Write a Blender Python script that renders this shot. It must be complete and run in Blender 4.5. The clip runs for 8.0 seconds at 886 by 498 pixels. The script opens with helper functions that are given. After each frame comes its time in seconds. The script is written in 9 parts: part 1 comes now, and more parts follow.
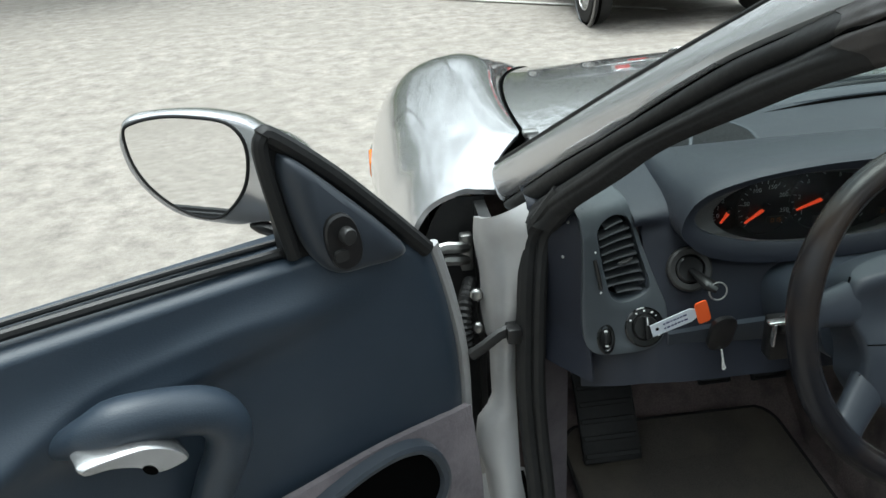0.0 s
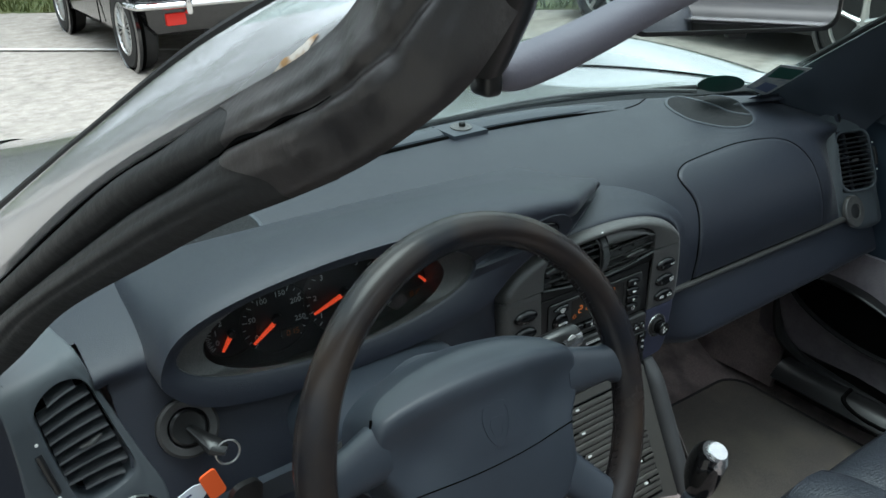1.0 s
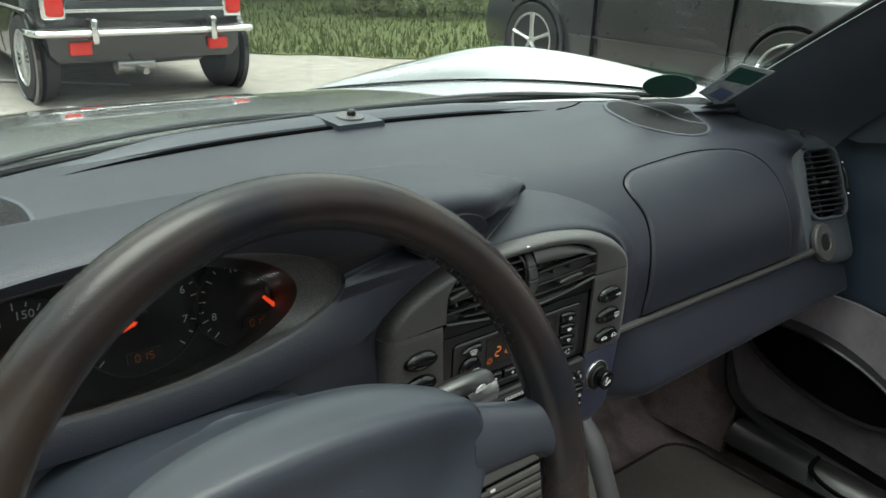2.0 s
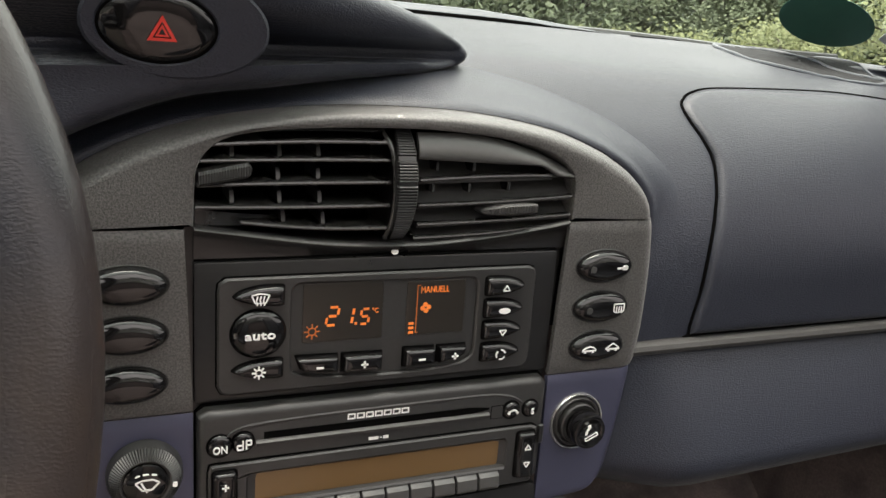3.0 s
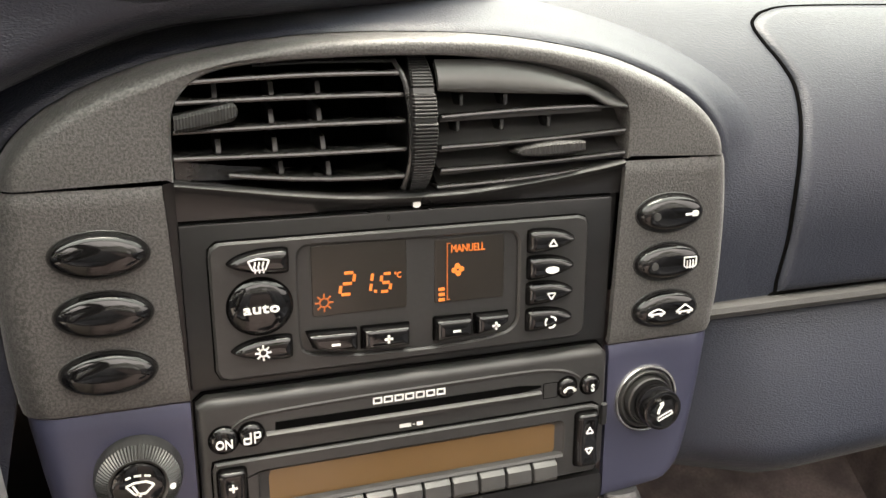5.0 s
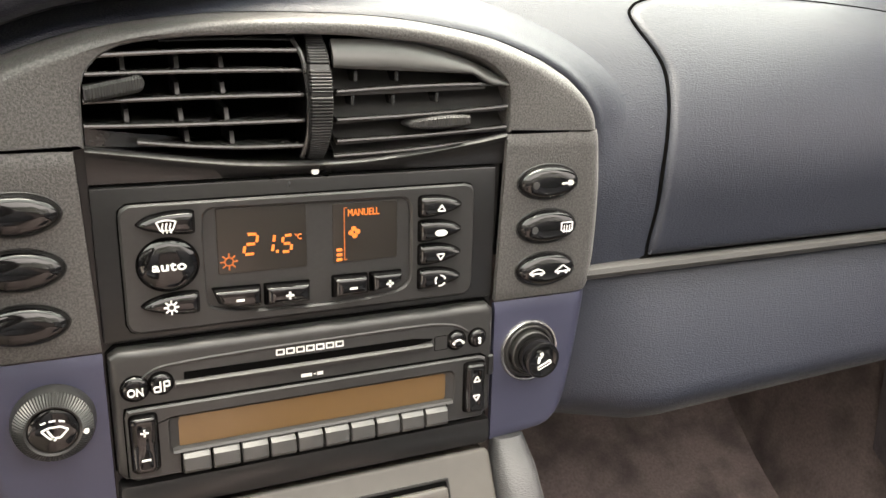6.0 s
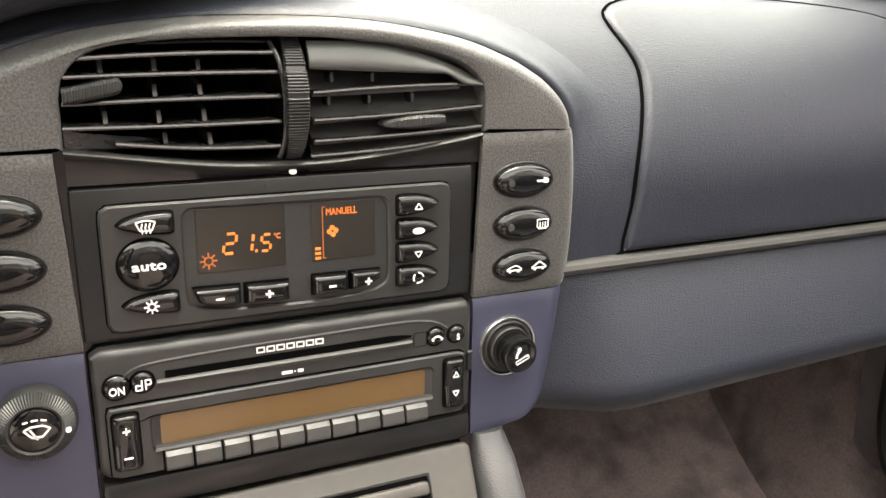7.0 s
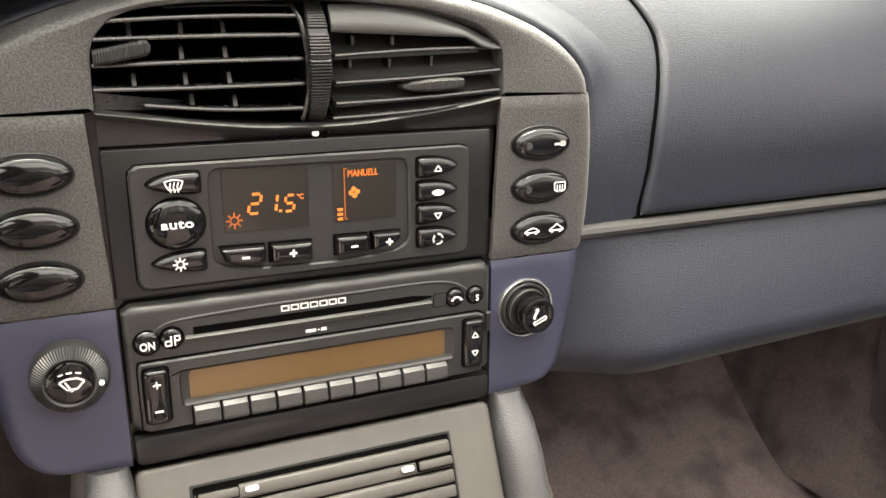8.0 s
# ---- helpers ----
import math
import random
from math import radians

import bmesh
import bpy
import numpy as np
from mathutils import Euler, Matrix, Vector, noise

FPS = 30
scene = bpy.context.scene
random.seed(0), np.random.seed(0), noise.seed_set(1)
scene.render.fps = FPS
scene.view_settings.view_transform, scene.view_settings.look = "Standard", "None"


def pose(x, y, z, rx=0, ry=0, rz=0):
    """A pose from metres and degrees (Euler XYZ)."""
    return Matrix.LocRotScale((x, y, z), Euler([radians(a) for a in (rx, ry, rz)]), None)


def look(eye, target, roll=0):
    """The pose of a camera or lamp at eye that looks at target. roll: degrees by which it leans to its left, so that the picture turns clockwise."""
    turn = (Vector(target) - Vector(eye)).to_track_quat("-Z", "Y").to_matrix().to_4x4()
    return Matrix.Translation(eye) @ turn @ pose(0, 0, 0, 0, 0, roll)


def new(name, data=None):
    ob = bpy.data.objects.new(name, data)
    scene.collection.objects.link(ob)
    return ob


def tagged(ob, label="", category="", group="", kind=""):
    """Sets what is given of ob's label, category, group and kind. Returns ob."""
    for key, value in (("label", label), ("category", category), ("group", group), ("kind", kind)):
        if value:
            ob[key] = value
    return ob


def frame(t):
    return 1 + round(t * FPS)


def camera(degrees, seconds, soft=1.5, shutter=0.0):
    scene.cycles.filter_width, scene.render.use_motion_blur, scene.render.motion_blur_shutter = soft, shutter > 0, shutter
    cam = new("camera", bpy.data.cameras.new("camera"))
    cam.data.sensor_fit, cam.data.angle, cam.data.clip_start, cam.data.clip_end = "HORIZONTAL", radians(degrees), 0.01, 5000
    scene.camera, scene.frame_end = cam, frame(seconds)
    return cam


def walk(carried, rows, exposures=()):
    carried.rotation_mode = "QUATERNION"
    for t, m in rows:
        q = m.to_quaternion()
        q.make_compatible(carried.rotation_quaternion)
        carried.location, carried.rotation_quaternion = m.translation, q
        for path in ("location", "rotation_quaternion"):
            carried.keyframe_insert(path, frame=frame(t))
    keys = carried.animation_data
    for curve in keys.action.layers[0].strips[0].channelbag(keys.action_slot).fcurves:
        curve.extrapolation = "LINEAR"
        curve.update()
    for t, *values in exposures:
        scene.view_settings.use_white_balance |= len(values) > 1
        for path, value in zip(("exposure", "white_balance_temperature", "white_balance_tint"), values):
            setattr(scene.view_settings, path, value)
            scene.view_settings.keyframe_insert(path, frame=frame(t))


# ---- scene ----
cam = camera(57.4, 8.0)
PATH = [
    (0, (-0.902, -0.857, 1.252), (-0.757, 0.937, 0.38), -3.7),
    (0.2, (-0.87, -0.797, 1.251), (-0.516, 0.973, 0.389), -3.4),
    (0.5, (-0.8, -0.722, 1.24), (-0.139, 0.962, 0.388), -2.5),
    (0.8, (-0.726, -0.676, 1.238), (0.19, 0.887, 0.389), -1.8),
    (1, (-0.677, -0.632, 1.225), (0.355, 0.864, 0.392), -1.2),
    (1.5, (-0.613, -0.584, 1.195), (0.587, 0.799, 0.39), 0.7),
    (1.7, (-0.588, -0.546, 1.156), (0.658, 0.821, 0.395), 1.2),
    (2.8, (-0.1766, -0.332, 0.8831), (0.6785, 1.3981, 0.3579), 5.93),
    (3, (-0.1325, -0.3565, 0.8604), (0.6477, 1.419, 0.3715), 4.24),
    (3.5, (-0.0969, -0.3427, 0.8487), (0.5718, 1.4989, 0.4473), -0.41),
    (4, (-0.0908, -0.271, 0.8464), (0.5723, 1.566, 0.4154), -0.59),
    (4.5, (-0.0825, -0.2965, 0.8346), (0.5472, 1.534, 0.3317), -0.27),
    (4.7, (-0.0908, -0.3018, 0.8275), (0.5185, 1.5366, 0.3285), -0.24),
    (5.8, (-0.0998, -0.3442, 0.8266), (0.6664, 1.424, 0.2912), 1.26),
    (6, (-0.0939, -0.3504, 0.827), (0.6935, 1.4067, 0.2863), 1.26),
    (6.5, (-0.0864, -0.3566, 0.8242), (0.7214, 1.3934, 0.2905), 0.96),
    (7, (-0.0918, -0.3591, 0.8262), (0.7223, 1.3883, 0.2934), 0.80),
    (7.5, (-0.0926, -0.3635, 0.8241), (0.717, 1.3859, 0.2909), 0.69),
    (8, (-0.0986, -0.369, 0.8154), (0.6788, 1.386, 0.2538), 0.26),
]
EXPOSURES = [(0, 0.2, 5950, 1), (0.5, 0.24, 5900, 1), (1.0, 0.34, 5750, 1), (1.5, 0.44, 6400, 2), (1.7, 0.52, 6450, 2), (2.8, 1.42, 6950, 15), (3.5, 1.62, 7400, 15), (4.5, 2.1, 7450, 15), (5.8, 2.58, 7450, 15), (8.0, 2.58, 7500, 15)]
walk(cam, [(t, look(eye, target, roll)) for t, eye, target, roll in PATH], EXPOSURES)

# ---- light: an open car under a bright overcast sky ----
world = bpy.data.worlds.new("sky")
scene.world = world
world.use_nodes = True
wn = world.node_tree.nodes
wl = world.node_tree.links
sky = wn.new("ShaderNodeTexSky")
sky.sky_type, sky.sun_disc = "NISHITA", False
sky.sun_elevation, sky.sun_rotation = radians(85), radians(17)
sky.air_density, sky.dust_density, sky.ozone_density = 1.0, 5.0, 1.0
# a closed cover of cloud over it, brightest overhead, with soft patches
cd = wn.new("ShaderNodeTexCoord")
sep = wn.new("ShaderNodeSeparateXYZ")
wl.new(cd.outputs["Generated"], sep.inputs[0])
rise = wn.new("ShaderNodeMapRange")
rise.inputs[1].default_value, rise.inputs[2].default_value = 0.0, 1.0
rise.inputs[3].default_value, rise.inputs[4].default_value = 3.4, 20.0
wl.new(sep.outputs["Z"], rise.inputs[0])
puff = wn.new("ShaderNodeTexNoise")
puff.inputs["Scale"].default_value, puff.inputs["Detail"].default_value = 3.0, 5.0
wl.new(cd.outputs["Generated"], puff.inputs["Vector"])
patch = wn.new("ShaderNodeMapRange")
patch.inputs[1].default_value, patch.inputs[2].default_value = 0.3, 0.7
patch.inputs[3].default_value, patch.inputs[4].default_value = 0.75, 1.25
wl.new(puff.outputs["Fac"], patch.inputs[0])
times = wn.new("ShaderNodeMath")
times.operation = "MULTIPLY"
wl.new(rise.outputs[0], times.inputs[0])
wl.new(patch.outputs[0], times.inputs[1])
# brighter towards the veiled sun ahead
glow = wn.new("ShaderNodeMath")
glow.operation = "MULTIPLY_ADD"
glow.inputs[1].default_value, glow.inputs[2].default_value = 0.45, 1.0
wl.new(sep.outputs["Y"], glow.inputs[0])
lit = wn.new("ShaderNodeMath")
lit.operation = "MULTIPLY"
wl.new(times.outputs[0], lit.inputs[0])
dim = wn.new("ShaderNodeMath")
dim.operation = "MAXIMUM"
dim.inputs[1].default_value = 0.82
wl.new(glow.outputs[0], dim.inputs[0])
wl.new(dim.outputs[0], lit.inputs[1])
grey = wn.new("ShaderNodeCombineColor")
for k, f in enumerate((0.985, 1.0, 1.0)):
    m = wn.new("ShaderNodeMath")
    m.operation = "MULTIPLY"
    m.inputs[1].default_value = f
    wl.new(lit.outputs[0], m.inputs[0])
    wl.new(m.outputs[0], grey.inputs[k])
cover_mix = wn.new("ShaderNodeMix")
cover_mix.data_type = "RGBA"
cover_mix.inputs[0].default_value = 0.88
wl.new(sky.outputs["Color"], cover_mix.inputs[6])
wl.new(grey.outputs["Color"], cover_mix.inputs[7])
wl.new(cover_mix.outputs[2], wn["Background"].inputs["Color"])
wn["Background"].inputs["Strength"].default_value = 0.12
sun = new("sun", bpy.data.lights.new("sun", "SUN"))
sun.data.energy, sun.data.angle, sun.data.color = 2.2, radians(36), (1.0, 0.97, 0.92)
sun.matrix_world = look((0.25, 0.8, 10.0), (0, 0, 0))

# ---- helpers of this scene ----
WORLD = {}


def thing(name, m, label, category, group="", kind=""):
    """An Empty at the base of a thing, at the pose m or the place m."""
    ob = new(name)
    ob.empty_display_size = 0.02
    m = m if isinstance(m, Matrix) else Matrix.Translation(m)
    ob.matrix_basis = m
    WORLD[ob] = m
    return tagged(ob, label, category, group, kind)


def finish(bm, angle=35):
    me = bpy.data.meshes.new("shape")
    bmesh.ops.recalc_face_normals(bm, faces=bm.faces)
    bm.to_mesh(me)
    bm.free()
    me.shade_smooth()
    me.set_sharp_from_angle(angle=radians(angle))
    return me


def part(name, bm, material, parent, label="", local=False, angle=35):
    """One mesh object under a thing or a part. Shapes come in world metres, or in the thing's own frame when local."""
    me = finish(bm, angle) if isinstance(bm, bmesh.types.BMesh) else bm
    if not local:
        me.transform(WORLD[parent].inverted())
    me.name = name
    me.materials.append(material)
    ob = new(name, me)
    ob.parent = parent
    WORLD[ob] = WORLD[parent]
    if label:
        ob["label"] = label
    return ob


def solo(name, bm, material, label, category, group="", kind="", angle=35):
    """A thing or a piece of the setting that is one mesh."""
    me = finish(bm, angle) if isinstance(bm, bmesh.types.BMesh) else bm
    me.name = name
    me.materials.append(material)
    ob = new(name, me)
    WORLD[ob] = Matrix()
    return tagged(ob, label, category, group, kind)


def smooth(pts, n=8, closed=False):
    """A Catmull-Rom curve through pts."""
    P = [Vector(p) for p in pts]
    out, N = [], len(P)
    for i in range(N if closed else N - 1):
        if closed:
            a, b, c, d = P[i - 1], P[i], P[(i + 1) % N], P[(i + 2) % N]
        else:
            a, b, c, d = P[max(i - 1, 0)], P[i], P[i + 1], P[min(i + 2, N - 1)]
        for k in range(n):
            t = k / n
            out.append(0.5 * (2 * b + (c - a) * t + (2 * a - 5 * b + 4 * c - d) * t * t + (3 * b - a - 3 * c + d) * t ** 3))
    if not closed:
        out.append(P[-1])
    return out


def loft(rings, caps=True, loop=True, bm=None, wrap=False):
    """Quads between rings of equal length."""
    bm = bm or bmesh.new()
    V = [[bm.verts.new(p) for p in r] for r in rings]
    n = len(V[0])
    pairs = list(zip(V, V[1:])) + ([(V[-1], V[0])] if wrap else [])
    for a, b in pairs:
        for i in range(n if loop else n - 1):
            j = (i + 1) % n
            bm.faces.new((a[i], a[j], b[j], b[i]))
    if caps and loop and not wrap:
        bm.faces.new(V[0][::-1])
        bm.faces.new(V[-1])
    return bm


def sheet(fn, nu, nv, thick=0.0, bm=None):
    """A surface fn(u, v) over 0..1, with a back at thick behind it along the normal."""
    g = [[Vector(fn(i / nu, j / nv)) for j in range(nv + 1)] for i in range(nu + 1)]
    bm = bm or bmesh.new()
    A = [[bm.verts.new(p) for p in r] for r in g]
    if thick:
        B = []
        for i in range(nu + 1):
            row = []
            for j in range(nv + 1):
                du = g[min(i + 1, nu)][j] - g[max(i - 1, 0)][j]
                dv = g[i][min(j + 1, nv)] - g[i][max(j - 1, 0)]
                row.append(bm.verts.new(g[i][j] - thick * du.cross(dv).normalized()))
            B.append(row)
    for i in range(nu):
        for j in range(nv):
            bm.faces.new((A[i][j], A[i + 1][j], A[i + 1][j + 1], A[i][j + 1]))
            if thick:
                bm.faces.new((B[i][j], B[i][j + 1], B[i + 1][j + 1], B[i + 1][j]))
    if thick:
        rim = [(i, 0) for i in range(nu)] + [(nu, j) for j in range(nv)] + [(i, nv) for i in range(nu, 0, -1)] + [(0, j) for j in range(nv, 0, -1)]
        for (a, b), (c, d) in zip(rim, rim[1:] + rim[:1]):
            bm.faces.new((A[a][b], B[a][b], B[c][d], A[c][d]))
    return bm


def tube(pts, r, n=10, closed=False, bm=None, flat=1.0, up=None):
    """A round bar along pts; r may be a list. flat squeezes it along its second axis."""
    P = [Vector(p) for p in pts]
    N = len(P)
    R = r if isinstance(r, (list, tuple)) else [r] * N
    rings, prev = [], None
    for i in range(N):
        a = P[i - 1] if (i or closed) else P[i]
        b = P[(i + 1) % N] if (i < N - 1 or closed) else P[i]
        d = (b - a).normalized()
        if up is not None:
            s = d.cross(Vector(up)).normalized()
        elif prev is None:
            s = d.cross(Vector((0, 0, 1)) if abs(d.z) < 0.9 else Vector((1, 0, 0))).normalized()
        else:
            s = (prev - d * prev.dot(d)).normalized()
        prev = s
        w = d.cross(s).normalized()
        rings.append([P[i] + R[i] * (math.cos(2 * math.pi * k / n) * s + flat * math.sin(2 * math.pi * k / n) * w) for k in range(n)])
    return loft(rings, True, True, bm, wrap=closed)


def box(lo, hi, bevel=0.0, seg=2, bm=None):
    own = bm is None
    b = bmesh.new()
    bmesh.ops.create_cube(b, size=1)
    lo, hi = Vector(lo), Vector(hi)
    for v in b.verts:
        v.co = Vector(((lo[k] + hi[k]) / 2 + v.co[k] * (hi[k] - lo[k]) for k in range(3)))
    if bevel:
        bmesh.ops.bevel(b, geom=b.edges[:], offset=bevel, segments=seg, affect="EDGES", profile=0.5)
    if own:
        return b
    return merge(bm, b)


def merge(bm, other):
    me = bpy.data.meshes.new("tmp")
    other.to_mesh(me)
    other.free()
    bm.from_mesh(me)
    bpy.data.meshes.remove(me)
    return bm


def turned(bm, m):
    bmesh.ops.transform(bm, matrix=m, verts=bm.verts)
    return bm


def rrect(cx, cz, w, h, r, n=5):
    out = []
    for sx, sz, a0 in ((1, 1, 0), (-1, 1, 90), (-1, -1, 180), (1, -1, 270)):
        for k in range(n + 1):
            a = radians(a0 + 90 * k / n)
            out.append((cx + sx * (w / 2 - r) + r * math.cos(a), cz + sz * (h / 2 - r) + r * math.sin(a)))
    return out


def oval(cx, cz, a, b, n=32, p=2.0, tilt=0.0):
    out = []
    for k in range(n):
        t = 2 * math.pi * k / n
        c, s = math.cos(t), math.sin(t)
        x, z = a * math.copysign(abs(c) ** (2 / p), c), b * math.copysign(abs(s) ** (2 / p), s)
        ct, st = math.cos(radians(tilt)), math.sin(radians(tilt))
        out.append((cx + x * ct - z * st, cz + x * st + z * ct))
    return out


def shrink(o, d):
    """An outline drawn in by about d."""
    cx, cz = sum(p[0] for p in o) / len(o), sum(p[1] for p in o) / len(o)
    hw, hh = max(abs(p[0] - cx) for p in o), max(abs(p[1] - cz) for p in o)
    return [(cx + (x - cx) * (1 - d / hw), cz + (z - cz) * (1 - d / hh)) for x, z in o]


def slab(o, front, back, bevel=0.0, seg=3, bm=None):
    """An outline in x, z, from y = front (facing the cabin) to y = back, with a rounded front edge."""
    rings = [[(x, back, z) for x, z in o]]
    if bevel:
        for k in range(seg + 1):
            a = math.pi / 2 * k / seg
            rings.append([(x, front + bevel * (1 - math.sin(a)), z) for x, z in shrink(o, bevel * (1 - math.cos(a)))])
    else:
        rings.append([(x, front, z) for x, z in o])
    return loft(rings, True, True, bm)


def pillow(o, base, rise, rim=0.0015, seg=6, bm=None):
    """A domed button on an outline in x, z: base is its foot, rise the height of the dome towards the cabin."""
    rings = [[(x, base + 0.004, z) for x, z in o], [(x, base - rim, z) for x, z in o]]
    hw = max(abs(p[0] - o[0][0]) for p in o) / 2
    hh = (max(p[1] for p in o) - min(p[1] for p in o)) / 2
    m = min(hw, hh)
    for k in range(1, seg + 1):
        s = k / seg
        rings.append([(x, base - rim - rise * math.sqrt(1 - (1 - s) ** 2), z) for x, z in shrink(o, m * s * 0.93)])
    return loft(rings, True, True, bm)


def rim_frame(o, inner, front, back, bm=None, bev=0.0015):
    """A flat frame between two outlines of equal length in x, z."""
    r = [[(x, back, z) for x, z in o], [(x, front + bev, z) for x, z in o], [(x, front, z) for x, z in shrink(o, bev)],
         [(x, front, z) for x, z in shrink(inner, -bev)], [(x, front + bev, z) for x, z in inner], [(x, back, z) for x, z in inner]]
    return loft(r, False, True, bm, wrap=True)


def turn(profile, centre, axis, n=32, bm=None):
    """A body of revolution: profile of (radius, height along axis)."""
    q = Vector((0, 0, 1)).rotation_difference(Vector(axis).normalized())
    c = Vector(centre)
    rings = [[c + q @ Vector((r * math.cos(2 * math.pi * k / n), r * math.sin(2 * math.pi * k / n), h)) for k in range(n)] for r, h in profile]
    return loft(rings, True, True, bm)


def lettering(name, words, place, size, material, parent, label="", rot=(90, 0, 0), depth=0.0003, spacing=1.0, bold=0.0, squeeze=1.0, align="CENTER"):
    cu = bpy.data.curves.new("words", "FONT")
    cu.body, cu.size, cu.align_x, cu.align_y = words, size, align, "CENTER"
    cu.extrude, cu.space_character, cu.offset, cu.resolution_u = depth, spacing, bold, 3
    tmp = bpy.data.objects.new("words", cu)
    me = bpy.data.meshes.new_from_object(tmp)
    bpy.data.objects.remove(tmp)
    me.transform(Matrix.Diagonal((squeeze, 1, 1, 1)))
    me.transform(pose(*place, *rot))
    return part(name, me, material, parent, label)


def bars(name, strips, y, material, parent, label="", thick=0.0004):
    """Flat marks: strips of (x0, z0, x1, z1, width) on the plane y."""
    bm = bmesh.new()
    for x0, z0, x1, z1, w in strips:
        d = Vector((x1 - x0, 0, z1 - z0))
        s = Vector((-d.z, 0, d.x)).normalized() * w / 2
        a, b = Vector((x0, y, z0)), Vector((x1, y, z1))
        f = Vector((0, thick, 0))
        loft([[a - s, a + s, a + s + f, a - s + f], [b - s, b + s, b + s + f, b - s + f]], True, True, bm)
    return part(name, bm, material, parent, label)


# ---- materials ----
def material(name, colour, rough=0.5, metal=0.0, second=None, scale=40.0, detail=4.0, amount=0.5, bump=0.0, bump_scale=400.0,
             coat=0.0, spec=0.5, emit=0.0, stain=None, stain_scale=6.0, rough_var=0.0, kind="noise", sheen=0.0):
    """A surface with grain at one scale, stains at another, and relief."""
    m = bpy.data.materials.new(name)
    m.use_nodes = True
    n, l = m.node_tree.nodes, m.node_tree.links
    b = n["Principled BSDF"]
    b.inputs["Base Color"].default_value = (*colour, 1)
    b.inputs["Roughness"].default_value = rough
    b.inputs["Metallic"].default_value = metal
    b.inputs["Specular IOR Level"].default_value = spec
    b.inputs["Coat Weight"].default_value = coat
    b.inputs["Coat Roughness"].default_value = 0.03
    b.inputs["Sheen Weight"].default_value = sheen
    b.inputs["Sheen Roughness"].default_value = 0.35
    co = n.new("ShaderNodeTexCoord")
    if second or stain:
        last = None
        no = n.new("ShaderNodeTexNoise")
        no.inputs["Scale"].default_value, no.inputs["Detail"].default_value = scale, detail
        l.new(co.outputs["Object"], no.inputs["Vector"])
        mix = n.new("ShaderNodeMix")
        mix.data_type = "RGBA"
        ramp = n.new("ShaderNodeMapRange")
        ramp.inputs[1].default_value, ramp.inputs[2].default_value = 0.5 - amount / 2, 0.5 + amount / 2
        l.new(no.outputs["Fac"], ramp.inputs[0])
        l.new(ramp.outputs[0], mix.inputs[0])
        mix.inputs[6].default_value, mix.inputs[7].default_value = (*colour, 1), (*(second or colour), 1)
        last = mix.outputs[2]
        if stain:
            no2 = n.new("ShaderNodeTexNoise")
            no2.inputs["Scale"].default_value, no2.inputs["Detail"].default_value = stain_scale, 5
            l.new(co.outputs["Object"], no2.inputs["Vector"])
            r2 = n.new("ShaderNodeMapRange")
            r2.inputs[1].default_value, r2.inputs[2].default_value = 0.45, 0.72
            l.new(no2.outputs["Fac"], r2.inputs[0])
            mx = n.new("ShaderNodeMix")
            mx.data_type = "RGBA"
            l.new(r2.outputs[0], mx.inputs[0])
            l.new(last, mx.inputs[6])
            mx.inputs[7].default_value = (*stain, 1)
            last = mx.outputs[2]
        l.new(last, b.inputs["Base Color"])
    if rough_var:
        nr = n.new("ShaderNodeTexNoise")
        nr.inputs["Scale"].default_value, nr.inputs["Detail"].default_value = 9, 6
        l.new(co.outputs["Object"], nr.inputs["Vector"])
        rr = n.new("ShaderNodeMapRange")
        rr.inputs[3].default_value, rr.inputs[4].default_value = max(rough - rough_var, 0.02), min(rough + rough_var, 1)
        l.new(nr.outputs["Fac"], rr.inputs[0])
        l.new(rr.outputs[0], b.inputs["Roughness"])
    if bump:
        bp = n.new("ShaderNodeBump")
        bp.inputs["Strength"].default_value = bump
        bp.inputs["Distance"].default_value = 0.6 / bump_scale
        if kind == "leather":
            t = n.new("ShaderNodeTexVoronoi")
            t.feature = "SMOOTH_F1"
            t.inputs["Smoothness"].default_value = 0.35
            t.inputs["Scale"].default_value = bump_scale
            wv = n.new("ShaderNodeTexNoise")
            wv.inputs["Scale"].default_value = bump_scale * 0.25
            l.new(co.outputs["Object"], wv.inputs["Vector"])
            av = n.new("ShaderNodeMix")
            av.data_type = "VECTOR"
            av.inputs[0].default_value = 0.0015
            wide = n.new("ShaderNodeMapping")
            wide.inputs["Scale"].default_value = (0.5, 1.0, 1.1)
            l.new(co.outputs["Object"], wide.inputs["Vector"])
            l.new(wide.outputs["Vector"], av.inputs[4])
            l.new(wv.outputs["Color"], av.inputs[5])
            l.new(av.outputs[1], t.inputs["Vector"])
            l.new(t.outputs["Distance"], bp.inputs["Height"])
        else:
            t = n.new("ShaderNodeTexNoise")
            t.inputs["Scale"].default_value, t.inputs["Detail"].default_value = bump_scale, 3
            l.new(co.outputs["Object"], t.inputs["Vector"])
            l.new(t.outputs["Fac"], bp.inputs["Height"])
        l.new(bp.outputs[0], b.inputs["Normal"])
    if emit:
        b.inputs["Emission Color"].default_value = (*colour, 1)
        b.inputs["Emission Strength"].default_value = emit
    return m


